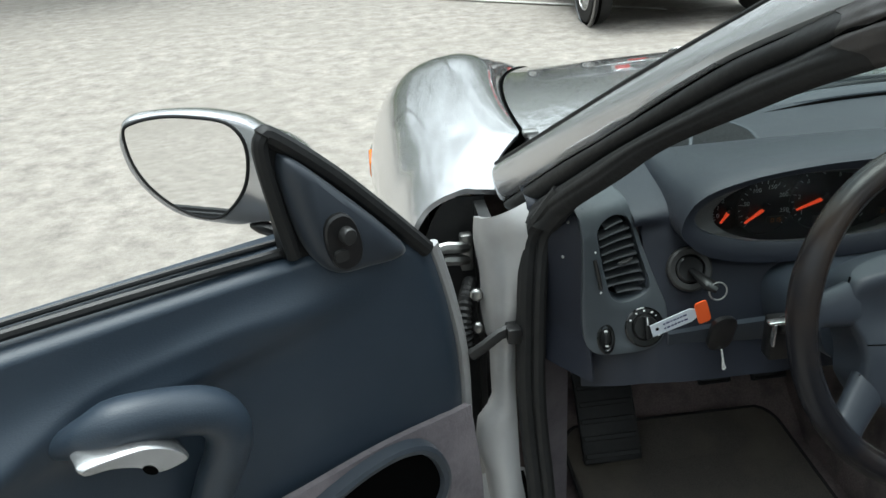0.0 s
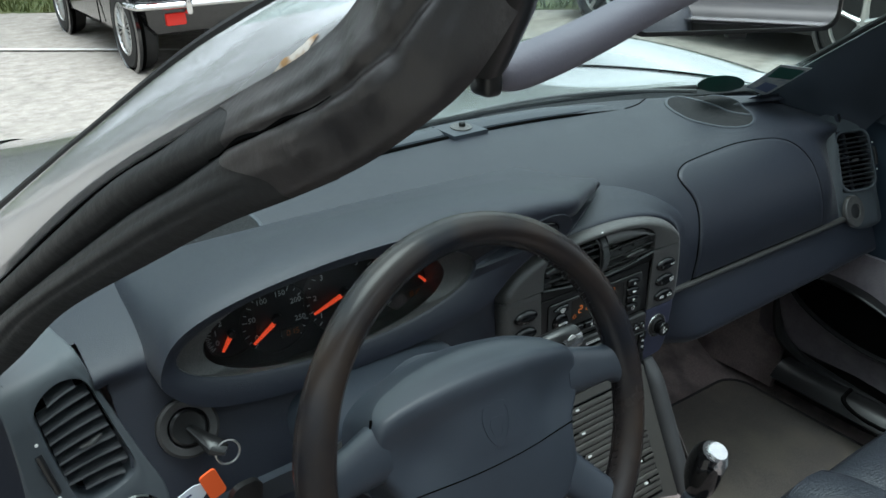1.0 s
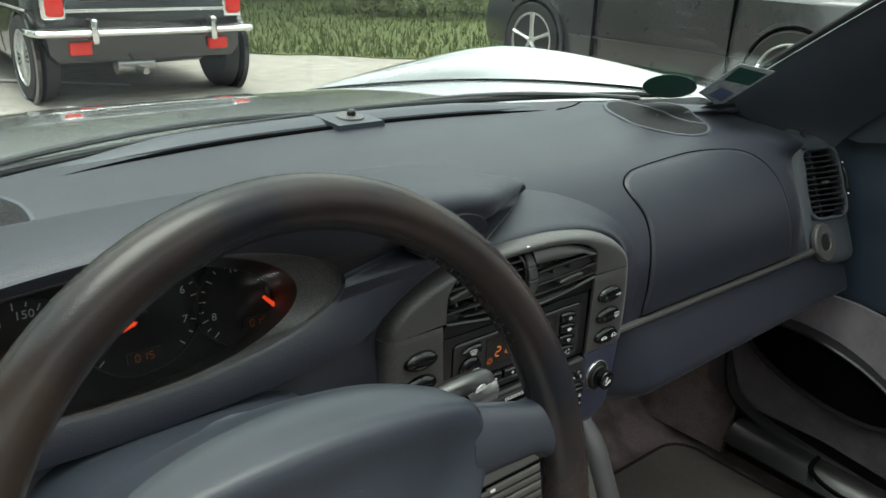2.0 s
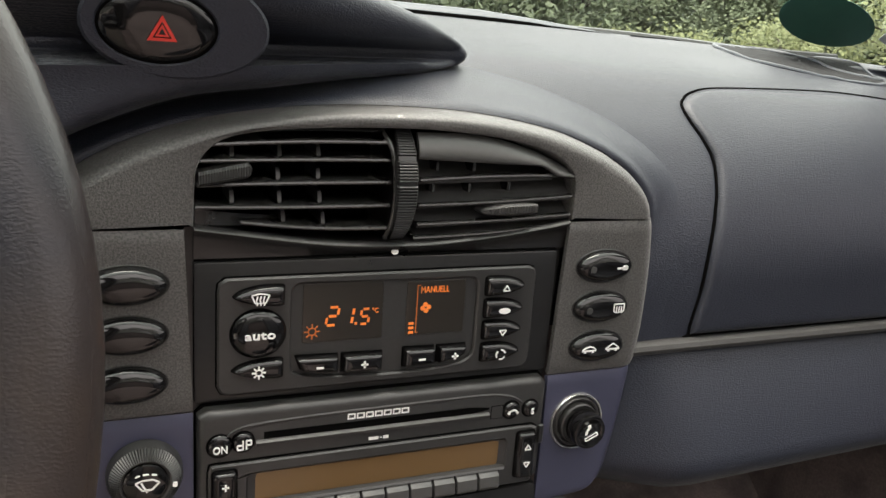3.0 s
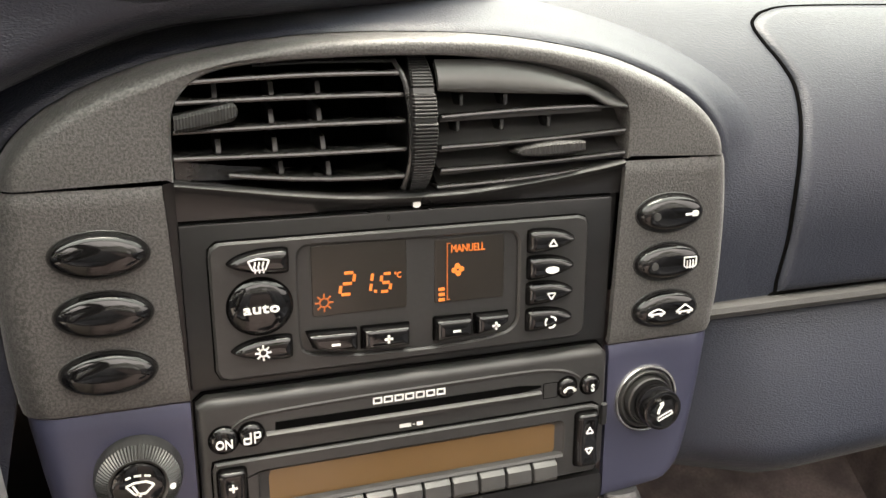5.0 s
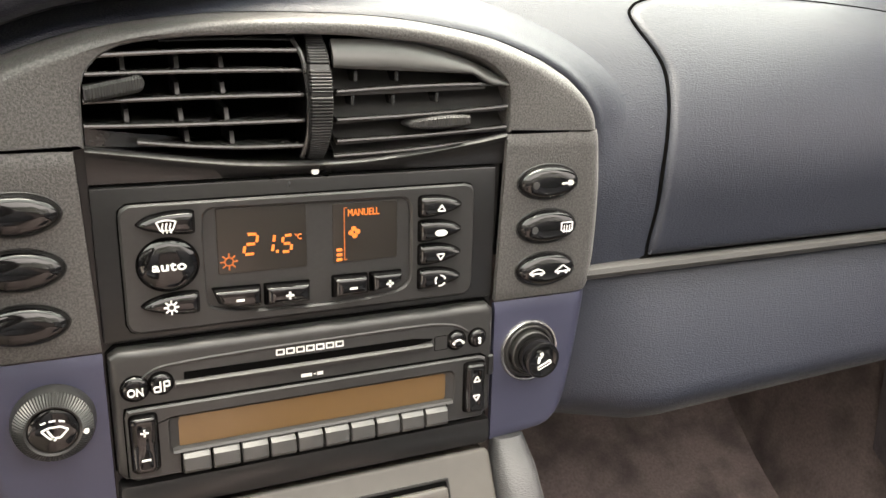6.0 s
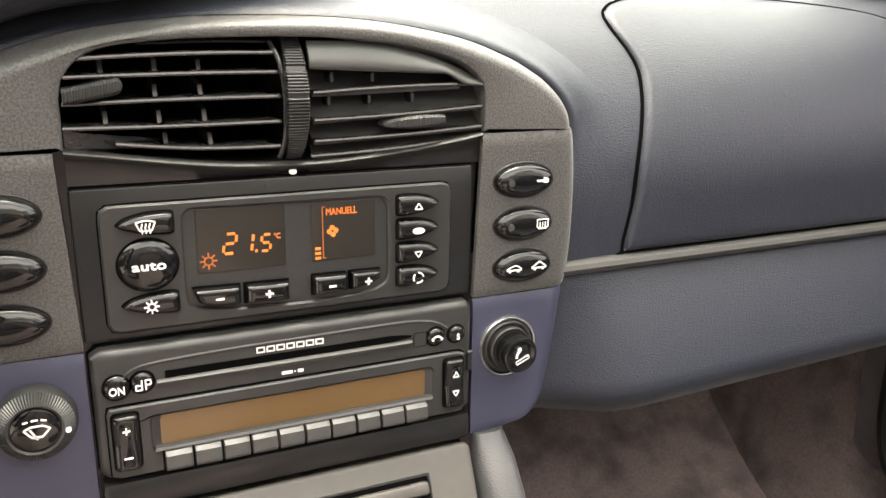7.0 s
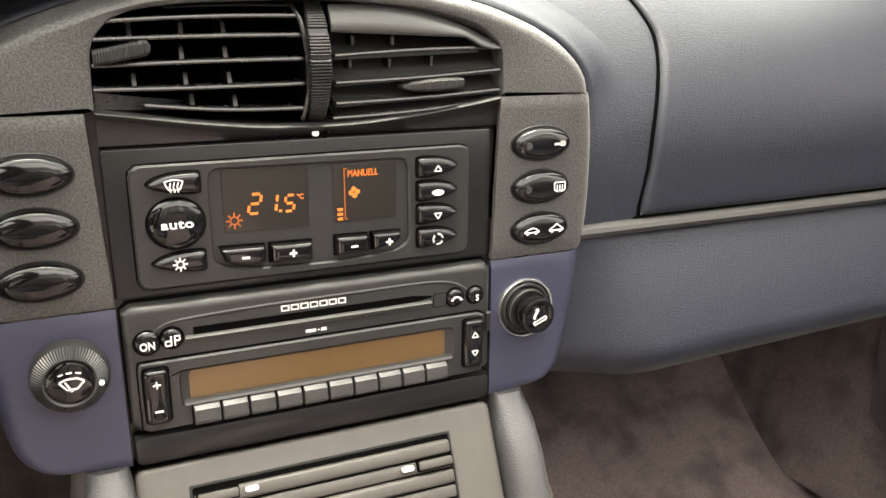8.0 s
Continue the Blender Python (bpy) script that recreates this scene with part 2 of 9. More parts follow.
VINYL = material("blue grey grained vinyl", (0.0124, 0.0148, 0.0232), 0.43, second=(0.0146, 0.0171, 0.026), scale=30, bump=0.55, bump_scale=1450, kind="leather", rough_var=0.06, stain=(0.014, 0.0172, 0.0265), stain_scale=5, sheen=0.08, spec=0.42)
VINYL_SMOOTH = material("smooth blue grey vinyl", (0.024, 0.031, 0.042), 0.44, second=(0.028, 0.035, 0.046), scale=24, bump=0.15, bump_scale=900, rough_var=0.08, sheen=0.2)
GREY = material("soft touch grey plastic", (0.029, 0.0282, 0.027), 0.47, second=(0.072, 0.07, 0.067), scale=1000, detail=2.0, amount=0.2, bump=0.7, bump_scale=1500, rough_var=0.06, sheen=0.2, spec=0.7)
BLUE = material("blue violet plastic", (0.034, 0.036, 0.063), 0.46, second=(0.038, 0.04, 0.068), scale=60, bump=0.1, bump_scale=1500, rough_var=0.05)
BLACK = material("satin black plastic", (0.010, 0.010, 0.0103), 0.3, second=(0.013, 0.013, 0.013), scale=300, bump=0.06, bump_scale=1800, rough_var=0.06, spec=0.45)
SLATE = material("charcoal radio plastic", (0.021, 0.021, 0.0205), 0.4, second=(0.025, 0.025, 0.0245), scale=500, bump=0.1, bump_scale=1800, rough_var=0.05)
GLOSS = material("glossy black button", (0.0035, 0.0035, 0.0038), 0.07, second=(0.005, 0.005, 0.005), scale=80, spec=0.5)
# near-black without gloss: joints, and shade of openings put into the colour
DARK = material("near black for gaps and painted shade", (0.003, 0.003, 0.003), 0.9, spec=0.0)
RUBBER = material("black rubber seal", (0.0085, 0.009, 0.0095), 0.52, spec=0.35, second=(0.014, 0.014, 0.014), scale=50, bump=0.15, bump_scale=120, rough_var=0.12)
WHITE = material("white print", (0.75, 0.75, 0.73), 0.5)
ORANGE_LIT = material("lit orange display segment", (0.75, 0.19, 0.035), 0.4, emit=0.07)
ORANGE_DIM = material("thin orange display mark", (0.42, 0.11, 0.022), 0.4, emit=0.05)
RED = material("red hazard triangle", (0.55, 0.03, 0.02), 0.4)
NEEDLE = material("orange red needle", (0.85, 0.07, 0.02), 0.45, emit=0.5)
NUMERAL = material("white dial print", (0.5, 0.52, 0.52), 0.5)
SILVER = material("silver metallic paint", (0.5, 0.5, 0.515), 0.24, 0.7, second=(0.53, 0.53, 0.54), scale=3, coat=1.0)
SILVER_IN = material("silver painted body inside", (0.36, 0.36, 0.365), 0.46, 0.25, second=(0.41, 0.41, 0.41), scale=12, coat=0.1, stain=(0.28, 0.265, 0.25), stain_scale=9, bump=0.05, bump_scale=60)
SATIN = material("satin silver", (0.6, 0.6, 0.6), 0.25, 0.9, second=(0.5, 0.5, 0.5), scale=60)
STEEL = material("zinc plated steel", (0.42, 0.42, 0.41), 0.35, 1.0, second=(0.3, 0.3, 0.29), scale=60, bump=0.1, bump_scale=200)
CARPET = material("grey brown carpet", (0.165, 0.13, 0.124), 0.95, second=(0.265, 0.214, 0.203), scale=300, detail=6.0, amount=0.5, bump=0.8, bump_scale=800, stain=(0.085, 0.07, 0.068), stain_scale=17, sheen=0.3)
MAT_RUG = material("dark olive brown floor mat", (0.055, 0.048, 0.042), 0.95, second=(0.105, 0.092, 0.082), scale=600, amount=0.4, bump=0.9, bump_scale=700, stain=(0.12, 0.104, 0.082), stain_scale=8)
SUEDE = material("mauve grey suede lining", (0.1, 0.088, 0.098), 0.95, second=(0.135, 0.118, 0.13), scale=120, bump=0.4, bump_scale=300, stain=(0.165, 0.146, 0.158), stain_scale=16, sheen=0.4)
LEATHER = material("worn blue black leather", (0.022, 0.026, 0.033), 0.38, second=(0.032, 0.036, 0.044), scale=20, bump=0.4, bump_scale=350, kind="leather", rough_var=0.1)
RIM_LEATHER = material("worn rim leather", (0.010, 0.011, 0.015), 0.23, second=(0.016, 0.0155, 0.017), scale=14, bump=0.14, bump_scale=1500, kind="leather", spec=0.25, stain=(0.036, 0.025, 0.018), stain_scale=7, rough_var=0.1)


def glass(name, colour=(1, 1, 1), rough=0.0):
    m = bpy.data.materials.new(name)
    m.use_nodes = True
    n, l = m.node_tree.nodes, m.node_tree.links
    n.remove(n["Principled BSDF"])
    tr, gl, mix, fr = n.new("ShaderNodeBsdfTransparent"), n.new("ShaderNodeBsdfGlossy"), n.new("ShaderNodeMixShader"), n.new("ShaderNodeLayerWeight")
    tr.inputs["Color"].default_value = (*colour, 1)
    gl.inputs["Roughness"].default_value = rough
    pw, sc = n.new("ShaderNodeMath"), n.new("ShaderNodeMath")
    pw.operation, sc.operation = "POWER", "MULTIPLY_ADD"
    pw.inputs[1].default_value, sc.inputs[1].default_value, sc.inputs[2].default_value = 4.5, 0.45, 0.025
    l.new(fr.outputs["Facing"], pw.inputs[0])
    l.new(pw.outputs[0], sc.inputs[0])
    l.new(sc.outputs[0], mix.inputs[0])
    l.new(tr.outputs[0], mix.inputs[1])
    l.new(gl.outputs[0], mix.inputs[2])
    l.new(mix.outputs[0], n["Material Output"].inputs["Surface"])
    return m


GLASS = glass("windscreen glass", (0.9, 0.95, 0.93))
LENS = glass("clear instrument lens", (0.93, 0.93, 0.93))
MIRROR = material("mirror glass", (0.9, 0.9, 0.9), 0.02, 1.0)

# ---- outside: yard, grass, trees ----
CONCRETE = material("weathered pale tarmac", (0.2, 0.18, 0.158), 0.9, second=(0.56, 0.505, 0.45), scale=8.0, detail=15.0, amount=0.42, bump=1.0, bump_scale=60, stain=(0.33, 0.3, 0.262), stain_scale=0.9, rough_var=0.08)
for nd in CONCRETE.node_tree.nodes:
    if nd.type == "TEX_NOISE":
        nd.inputs["Roughness"].default_value, nd.inputs["Detail"].default_value = 0.74, 12
GRASS = material("rough grass", (0.06, 0.09, 0.02), 0.9, second=(0.12, 0.13, 0.04), scale=3, bump=0.6, bump_scale=30)
LEAF = material("dull green leaves", (0.1, 0.125, 0.07), 0.8, second=(0.125, 0.15, 0.085), scale=2.0)
LEAF_YELLOW = material("yellow green leaves", (0.17, 0.18, 0.06), 0.7, second=(0.12, 0.145, 0.06), scale=3.0)
BARK = material("bark", (0.06, 0.05, 0.04), 0.9, second=(0.1, 0.085, 0.07), scale=8, bump=0.8, bump_scale=20)

# the yard is one sheet to the horizon, dense near the car
def yard(u, v):
    x = 60 * math.copysign(abs(2 * u - 1) ** 2.2, 2 * u - 1) + 1000 * math.copysign(max(abs(2 * u - 1) - 0.9, 0) * 10, u - 0.5)
    y = 60 * math.copysign(abs(2 * v - 1) ** 2.2, 2 * v - 1) + 1000 * math.copysign(max(abs(2 * v - 1) - 0.9, 0) * 10, v - 0.5)
    h = 0.006 * noise.noise((x * 1.3, y * 1.3, 0)) if abs(x) + abs(y) < 40 else 0
    return x, y, h


solo("ground", sheet(yard, 160, 160), CONCRETE, "pale weathered tarmac yard with stains", "ground", kind="structure")

# the strip of grass behind the parked cars: its edge runs from the far end of the yard towards the right
EDGE_A, EDGE_B = Vector((-14.0, 21.5, 0)), Vector((16.0, -3.5, 0))
along = (EDGE_B - EDGE_A).normalized()
away = Vector((-along.y, along.x, 0))


def verge(u, v):
    p = EDGE_A + along * (u * 44 - 2) + away * (v * 12 + 0.15 * noise.noise((u * 60, v * 9, 3)))
    return p.x, p.y, 0.012 + 0.5 * v * v + 0.02 * noise.noise((p.x * 2, p.y * 2, 5))


solo("grass_verge", sheet(verge, 140, 20, 0.03), GRASS, "strip of short rough grass at the edge of the yard", "grass", kind="structure")


def blades():
    rng = random.Random(4)
    verts, faces = [], []
    for _ in range(26000):
        s, w = rng.uniform(4, 36), rng.random() ** 1.7 * 6
        p = EDGE_A + along * s + away * w
        h, a = rng.uniform(0.04, 0.13), rng.uniform(0, math.pi)
        z = 0.012 + 0.5 * (w / 12) ** 2
        d = Vector((math.cos(a), math.sin(a), 0)) * rng.uniform(0.006, 0.014)
        t = Vector((rng.uniform(-0.05, 0.05), rng.uniform(-0.05, 0.05), h))
        i = len(verts)
        verts += [(p - d) + Vector((0, 0, z)), (p + d) + Vector((0, 0, z)), p + t + Vector((0, 0, z))]
        faces.append((i, i + 1, i + 2))
    me = bpy.data.meshes.new("blades")
    me.from_pydata(verts, [], faces)
    return me


solo("grass_blades", blades(), GRASS, "uneven blades of grass on the verge", "grass", kind="stuff")


def tree(name, place, height, spread, leaf, seed, label, low=0.1, clumps=90):
    rng = random.Random(seed)
    ob = thing(name, place, label, "tree" if name == "tree" else "bush", "trees behind the yard")
    x, y, z = place
    top = Vector((x + rng.uniform(-0.3, 0.3), y, z + height * 0.8))
    bm = tube(smooth([(x, y, z - 0.05), (x + rng.uniform(-0.1, 0.1), y, z + height * 0.35), top], 5), [0.09 * height / 6 * (1 - 0.085 * k) for k in range(11)], 8)
    for k in range(7):
        a, h = rng.uniform(0, 6.28), rng.uniform(0.25, 0.7) * height
        s = Vector((x, y, z + h))
        e = s + Vector((math.cos(a), math.sin(a), 0.5)) * spread * 0.6
        tube([s, (s + e) / 2 + Vector((0, 0, 0.1)), e], [0.03, 0.02, 0.008], 5, bm=bm)
    part("trunk", bm, BARK, ob)
    verts, faces = [], []
    for _ in range(clumps):
        a, q = rng.uniform(0, 6.28), rng.random() ** 0.5
        f = rng.uniform(low, 1.0)
        wide = spread * (0.45 + 0.75 * math.sin(math.pi * min(f * 0.8 + 0.15, 1)))
        c = Vector((x + math.cos(a) * q * wide, y + math.sin(a) * q * wide, z + f * height))
        cr = rng.uniform(0.12, 0.3) * spread
        for _ in range(75):
            p = c + Vector((rng.gauss(0, 1), rng.gauss(0, 1), rng.gauss(0, 0.8))) * cr * 0.6
            d1 = Vector((rng.gauss(0, 1), rng.gauss(0, 1), rng.gauss(0, 1))).normalized()
            d2 = d1.orthogonal().normalized()
            s = rng.uniform(0.03, 0.06) * (0.5 + height / 7)
            i = len(verts)
            verts += [p - d1 * s, p + d2 * s * 0.6, p + d1 * s, p - d2 * s * 0.6]
            faces.append((i, i + 1, i + 2, i + 3))
    me = bpy.data.meshes.new("leaves")
    me.from_pydata([tuple(v) for v in verts], [], faces)
    part("crown", me, leaf, ob)
    return ob


def woods(u, v):
    p = EDGE_A + along * (u * 60 - 10) + away * (12.5 + 0.9 * noise.noise((u * 40, v * 5, 1)) + 0.5 * noise.noise((u * 130, v * 14, 7)))
    return p.x, p.y, (3.2 + 0.9 * noise.noise((u * 30, 0, 9)) + 0.5 * noise.noise((u * 110, 0, 4))) * v


WOODS = material("dull green far woods", (0.055, 0.075, 0.04), 0.9, second=(0.11, 0.135, 0.075), scale=1.6, detail=8.0, amount=0.3, bump=1.0, bump_scale=6)
solo("backdrop", sheet(woods, 300, 24, 0.2), WOODS, "dull green woods far behind the verge", "woods", kind="structure")
rng = random.Random(11)
for k in range(46):
    s = 1 + k * 0.86 + rng.uniform(-0.4, 0.4)
    p = EDGE_A + along * s + away * rng.uniform(5.5, 9.5)
    tree("tree", (p.x, p.y, 0.25), rng.uniform(2.3, 3.3), rng.uniform(1.0, 1.5), LEAF, 100 + k, "dense dull green broadleaf tree behind the grass verge", clumps=170)
# ring of trees, suggested by reflections, mostly unseen, tall to block low sky
for k in range(15):
    a = radians(150 + 16 * k + rng.uniform(-4, 4))
    d = rng.uniform(12.0, 15.0)
    tree("tree", (d * math.sin(a), d * math.cos(a) - 1.5, 0.0), rng.uniform(8.0, 10.0), rng.uniform(2.6, 3.2), LEAF, 400 + k, "tall dull green broadleaf tree added to block low sky round the yard", clumps=110)
for k, (x, y, h, w) in enumerate(((9.6, 7.4, 2.2, 1.1), (10.6, 6.8, 2.4, 1.2), (11.6, 6.0, 2.3, 1.2), (8.6, 8.4, 1.35, 0.9), (7.6, 9.3, 1.1, 0.8), (6.8, 10.0, 1.1, 0.7), (12.8, 5.2, 2.2, 1.2))):
    tree("bush", (x, y, 0.1), h, w, LEAF_YELLOW, 300 + k, "yellow green flowering bush at the grass verge", low=0.05, clumps=80)

# painted line of the parking bays, worn
PAINT = material("worn white road paint", (0.75, 0.74, 0.71), 0.85, second=(0.55, 0.53, 0.49), scale=9, amount=0.35)
bm = bmesh.new()
for k in range(40):
    a = Vector((-2.4 + k * 0.1, 9.15 - k * 0.085, 0.012))
    loft([[a, a + Vector((0, 0.08, 0)), a + Vector((0, 0.08, 0.004)), a + Vector((0, 0, 0.004))], [a + Vector((0.1, -0.085, 0)), a + Vector((0.1, -0.005, 0)), a + Vector((0.1, -0.005, 0.004)), a + Vector((0.1, -0.085, 0.004))]], True, True, bm)
solo("bay_line", bm, PAINT, "worn white parking line on the tarmac", "road marking", kind="structure")

# ---- the open car's body: windscreen frame, bonnet, wings, doors ----
E0 = [(-0.735, 0.185, 0.868), (-0.73, 0.172, 0.877), (-0.677, 0.049, 0.962), (-0.629, -0.0486, 1.0322), (-0.5814, -0.1422, 1.0968), (-0.5379, -0.2223, 1.1522), (-0.4962, -0.2949, 1.1915)]
E1 = [(-0.732, 0.140, 0.826), (-0.727, 0.136, 0.834), (-0.683, 0.038, 0.912), (-0.652, -0.03, 0.962), (-0.592, -0.172, 1.068), (-0.54, -0.289, 1.135), (-0.503, -0.362, 1.173)]
E2 = [(-0.70, 0.02, 0.835), (-0.681, -0.003, 0.868), (-0.645, -0.076, 0.933), (-0.612, -0.148, 0.995), (-0.578, -0.234, 1.048), (-0.545, -0.315, 1.092), (-0.512, -0.39, 1.135)]
OUT = Vector((-0.943, -0.273, 0.19))


def mirrored(p, s):
    return Vector((p[0] * -s, p[1], p[2]))


def ribbon(A, B, bulge, s, inset=0.02, n=8):
    """A strip between two edge lines, bulged outwards, with a back."""
    a, b = smooth(A, 6), smooth(B, 6)
    rings = []
    for p, q in zip(a, b):
        ring = []
        for k in range(n + 1):
            t = k / n
            c = p.lerp(q, t) + OUT * bulge * math.sqrt(max(1 - (2 * t - 1) ** 2, 0))
            ring.append(mirrored(c, s))
        ring += [mirrored(q - OUT * inset, s), mirrored(p - OUT * inset, s)]
        rings.append(ring)
    return loft(rings)


HEADER = [(-0.505, -0.375, 1.225), (-0.46, -0.40, 1.255), (-0.34, -0.395, 1.27), (-0.17, -0.383, 1.279), (0, -0.377, 1.282), (0.17, -0.383, 1.279), (0.34, -0.395, 1.27), (0.46, -0.40, 1.255), (0.505, -0.375, 1.225)]
ws = thing("windscreen_surround", (0, 0.2, 0.84), "silver windscreen frame with rubber seals and dark inner trim", "windscreen frame")
for s in (-1, 1):
    part("pillar", ribbon(E0, E1, 0.012, s), SILVER, ws, "silver painted pillar")
    part("pillar_edge", tube([mirrored(Vector(p) + OUT * 0.001, s) for p in smooth(E0, 6)], 0.0032, 8), RUBBER, ws, "black rubber edge")
    # thin near-black tube painted as the shadow between pillar and seal
    part("seal_shadow_line", tube([mirrored(Vector(p) + OUT * 0.002, s) for p in smooth(E1, 6)[:30]], 0.0018, 8), DARK, ws)
part("header", tube([Vector(p) for p in smooth(HEADER, 5)], 0.026, 12, flat=0.6), BLACK, ws, "dark header rail")
# rubber seal of the driver's side: two lobes that merge into the padded cover of the header
SA = smooth([(-0.732, 0.140, 0.826), (-0.727, 0.136, 0.834), (-0.683, 0.038, 0.912), (-0.652, -0.03, 0.962), (-0.592, -0.172, 1.068), (-0.567, -0.232, 1.105), (-0.547, -0.277, 1.135), (-0.529, -0.322, 1.16), (-0.517, -0.348, 1.183), (-0.506, -0.368, 1.22), (-0.50, -0.38, 1.26)], 8)
SB = smooth([(-0.70, 0.02, 0.835), (-0.681, -0.003, 0.868), (-0.645, -0.076, 0.933), (-0.618, -0.138, 0.987), (-0.58, -0.23, 1.046), (-0.559, -0.278, 1.076), (-0.54, -0.326, 1.101), (-0.526, -0.361, 1.121), (-0.5135, -0.39, 1.1435), (-0.5, -0.4, 1.1586), (-0.48, -0.4, 1.18)], 8)


def seal_point(s, t, lift=0.0):
    """s along the pillar, t across from the silver to the cabin."""
    q = s * (len(SA) - 1)
    i = min(int(q), len(SA) - 2)
    a, b = SA[i].lerp(SA[i + 1], q - i), SB[i].lerp(SB[i + 1], q - i)
    w = min(max((s - 0.46) / 0.2, 0), 1)
    w = w * w * (3 - 2 * w)
    lobes = 0.010 * abs(math.sin(math.pi * t / 0.42)) ** 0.6 if t < 0.42 else 0.013 * abs(math.sin(math.pi * (t - 0.42) / 0.58)) ** 0.7 + 0.0015 * abs(math.sin(3 * math.pi * (t - 0.42) / 0.58))
    round_ = 0.015 * (math.sin(math.pi * t) ** 1.3 if t < 0.5 else math.sqrt(max(1 - (2 * t - 1) ** 2, 0)))
    fold = 0.0022 * noise.noise((s * 26, t * 2.4, 1.7)) + 0.0016 * noise.noise((s * 9, t * 8.0, 4.0)) - 0.0035 * math.exp(-((t - 0.47 - 0.5 * (s - 0.66)) / 0.05) ** 2)
    return a.lerp(b, t) + OUT * (0.001 + (1 - w) * lobes + w * (round_ + fold * min(1, 4 * t, 4 - 4 * t)) + lift)


part("rubber_seal", sheet(lambda u, v: seal_point(0.66 * u, v), 70, 36, -0.012), RUBBER, ws, "black rubber seal in two lobes", angle=70)
# dark padded trim inside the other pillar
IN0 = [(0.60, 0.215, 0.862), (0.595, 0.18, 0.892), (0.585, 0.08, 0.965), (0.56, -0.04, 1.045), (0.53, -0.17, 1.12), (0.50, -0.3, 1.175)]
IN1 = [(0.668, 0.05, 0.822), (0.672, 0.03, 0.85), (0.665, -0.03, 0.905), (0.64, -0.12, 0.975), (0.60, -0.22, 1.05), (0.55, -0.33, 1.12)]
rings = []
for p, q in zip(smooth(IN0, 6), smooth(IN1, 6)):
    n = (q - p).cross(Vector((0.3, -0.7, 0.6))).cross(q - p).normalized()
    m = Vector((-0.75, -0.55, 0.1)).normalized()
    rings.append([p.lerp(q, t) + m * 0.016 * math.sin(math.pi * t) for t in [k / 8 for k in range(9)]] + [q - m * 0.02, p - m * 0.02])
part("pillar_trim", loft(rings), VINYL_SMOOTH, ws, "dark blue grey padded pillar trim")
ew = [(0.598, 0.222, 0.862), (0.593, 0.187, 0.894), (0.583, 0.087, 0.967), (0.558, -0.033, 1.047), (0.528, -0.163, 1.122)]
part("glass_edge", tube(smooth(ew, 6), 0.005, 8), RUBBER, ws)

# scuffed leather cover at the end of the header, over the seal
COVER = material("scuffed dark leather cover", (0.015, 0.0135, 0.0135), 0.36, second=(0.025, 0.022, 0.022), scale=16, bump=0.12, bump_scale=220, stain=(0.034, 0.029, 0.027), stain_scale=12, rough_var=0.1)
PALE = material("pale primer where the paint is chipped", (0.62, 0.57, 0.5), 0.8, second=(0.4, 0.22, 0.09), scale=45, amount=0.3)
cov = thing("header_cover", (-0.5, -0.36, 1.12), "scuffed dark leather cover with a split at the header corner", "cover")
part("leather", sheet(lambda u, v: seal_point(0.585 + 0.015 * math.sin(9 * v) + (0.415 - 0.015 * math.sin(9 * v)) * u, v, 0.0012), 60, 40, -0.006), COVER, cov, angle=70)
split = []
for k in range(41):
    q = 0.545 + 0.185 * k / 40
    split.append(seal_point(q, 0.47 + 0.5 * (q - 0.66) + 0.012 * math.sin(0.42 * k) * math.sin(math.pi * k / 40), 0.0012))
part("split", tube(split, [0.0004 + 0.0016 * math.exp(-((k - 13) / 5) ** 2) + 0.0009 * math.exp(-((k - 25) / 4) ** 2) for k in range(41)], 6), DARK, cov, "dark split in the leather")


def pillar_point(q, t, lift):
    """A point of the driver's silver pillar, q along it and t across."""
    a, b = smooth(E0, 6), smooth(E1, 6)
    i = min(int(q * (len(a) - 1)), len(a) - 2)
    f = q * (len(a) - 1) - i
    return a[i].lerp(a[i + 1], f).lerp(b[i].lerp(b[i + 1], f), t) + OUT * (0.012 * math.sqrt(max(1 - (2 * t - 1) ** 2, 0)) + lift)


RUST = material("rust brown stain on white primer", (0.34, 0.2, 0.085), 0.85, second=(0.6, 0.56, 0.5), scale=160, detail=6, amount=0.3)
def stain(q0, t0, q1, t1, width, seed):
    def fn(u, v):
        w = width * math.sin(math.pi * (0.12 + 0.86 * u)) * (1 + 0.5 * noise.noise((u * 9, seed, 0)))
        return pillar_point(q0 + (q1 - q0) * u, min(t0 + (t1 - t0) * u + w * (v - 0.5) + 0.02 * noise.noise((u * 7, seed, 3)), 0.985), 0.0006)
    return sheet(fn, 16, 4)


part("paint_chip", stain(0.85, 0.985, 0.93, 0.74, 0.11, 1.5), RUST, cov, "rust brown stain on the chipped paint")
part("paint_chip", stain(0.865, 0.985, 0.915, 0.88, 0.07, 4.5), RUST, cov, "rust brown stain on the chipped paint")
# sun visor folded up at the header
VISOR = material("grey blue visor cloth", (0.105, 0.1, 0.125), 0.65, second=(0.12, 0.115, 0.14), scale=30, bump=0.15, bump_scale=700)
vis = thing("sun_visor", (-0.3, -0.33, 1.13), "padded grey sun visor folded up under the header", "sun visor")
vc = smooth([(-0.4392, -0.33, 1.139), (-0.4183, -0.328, 1.1405), (-0.3892, -0.325, 1.1445), (-0.3571, -0.322, 1.1508), (-0.30, -0.318, 1.1645), (-0.2, -0.315, 1.186), (-0.1, -0.315, 1.195)], 6)
rings = []
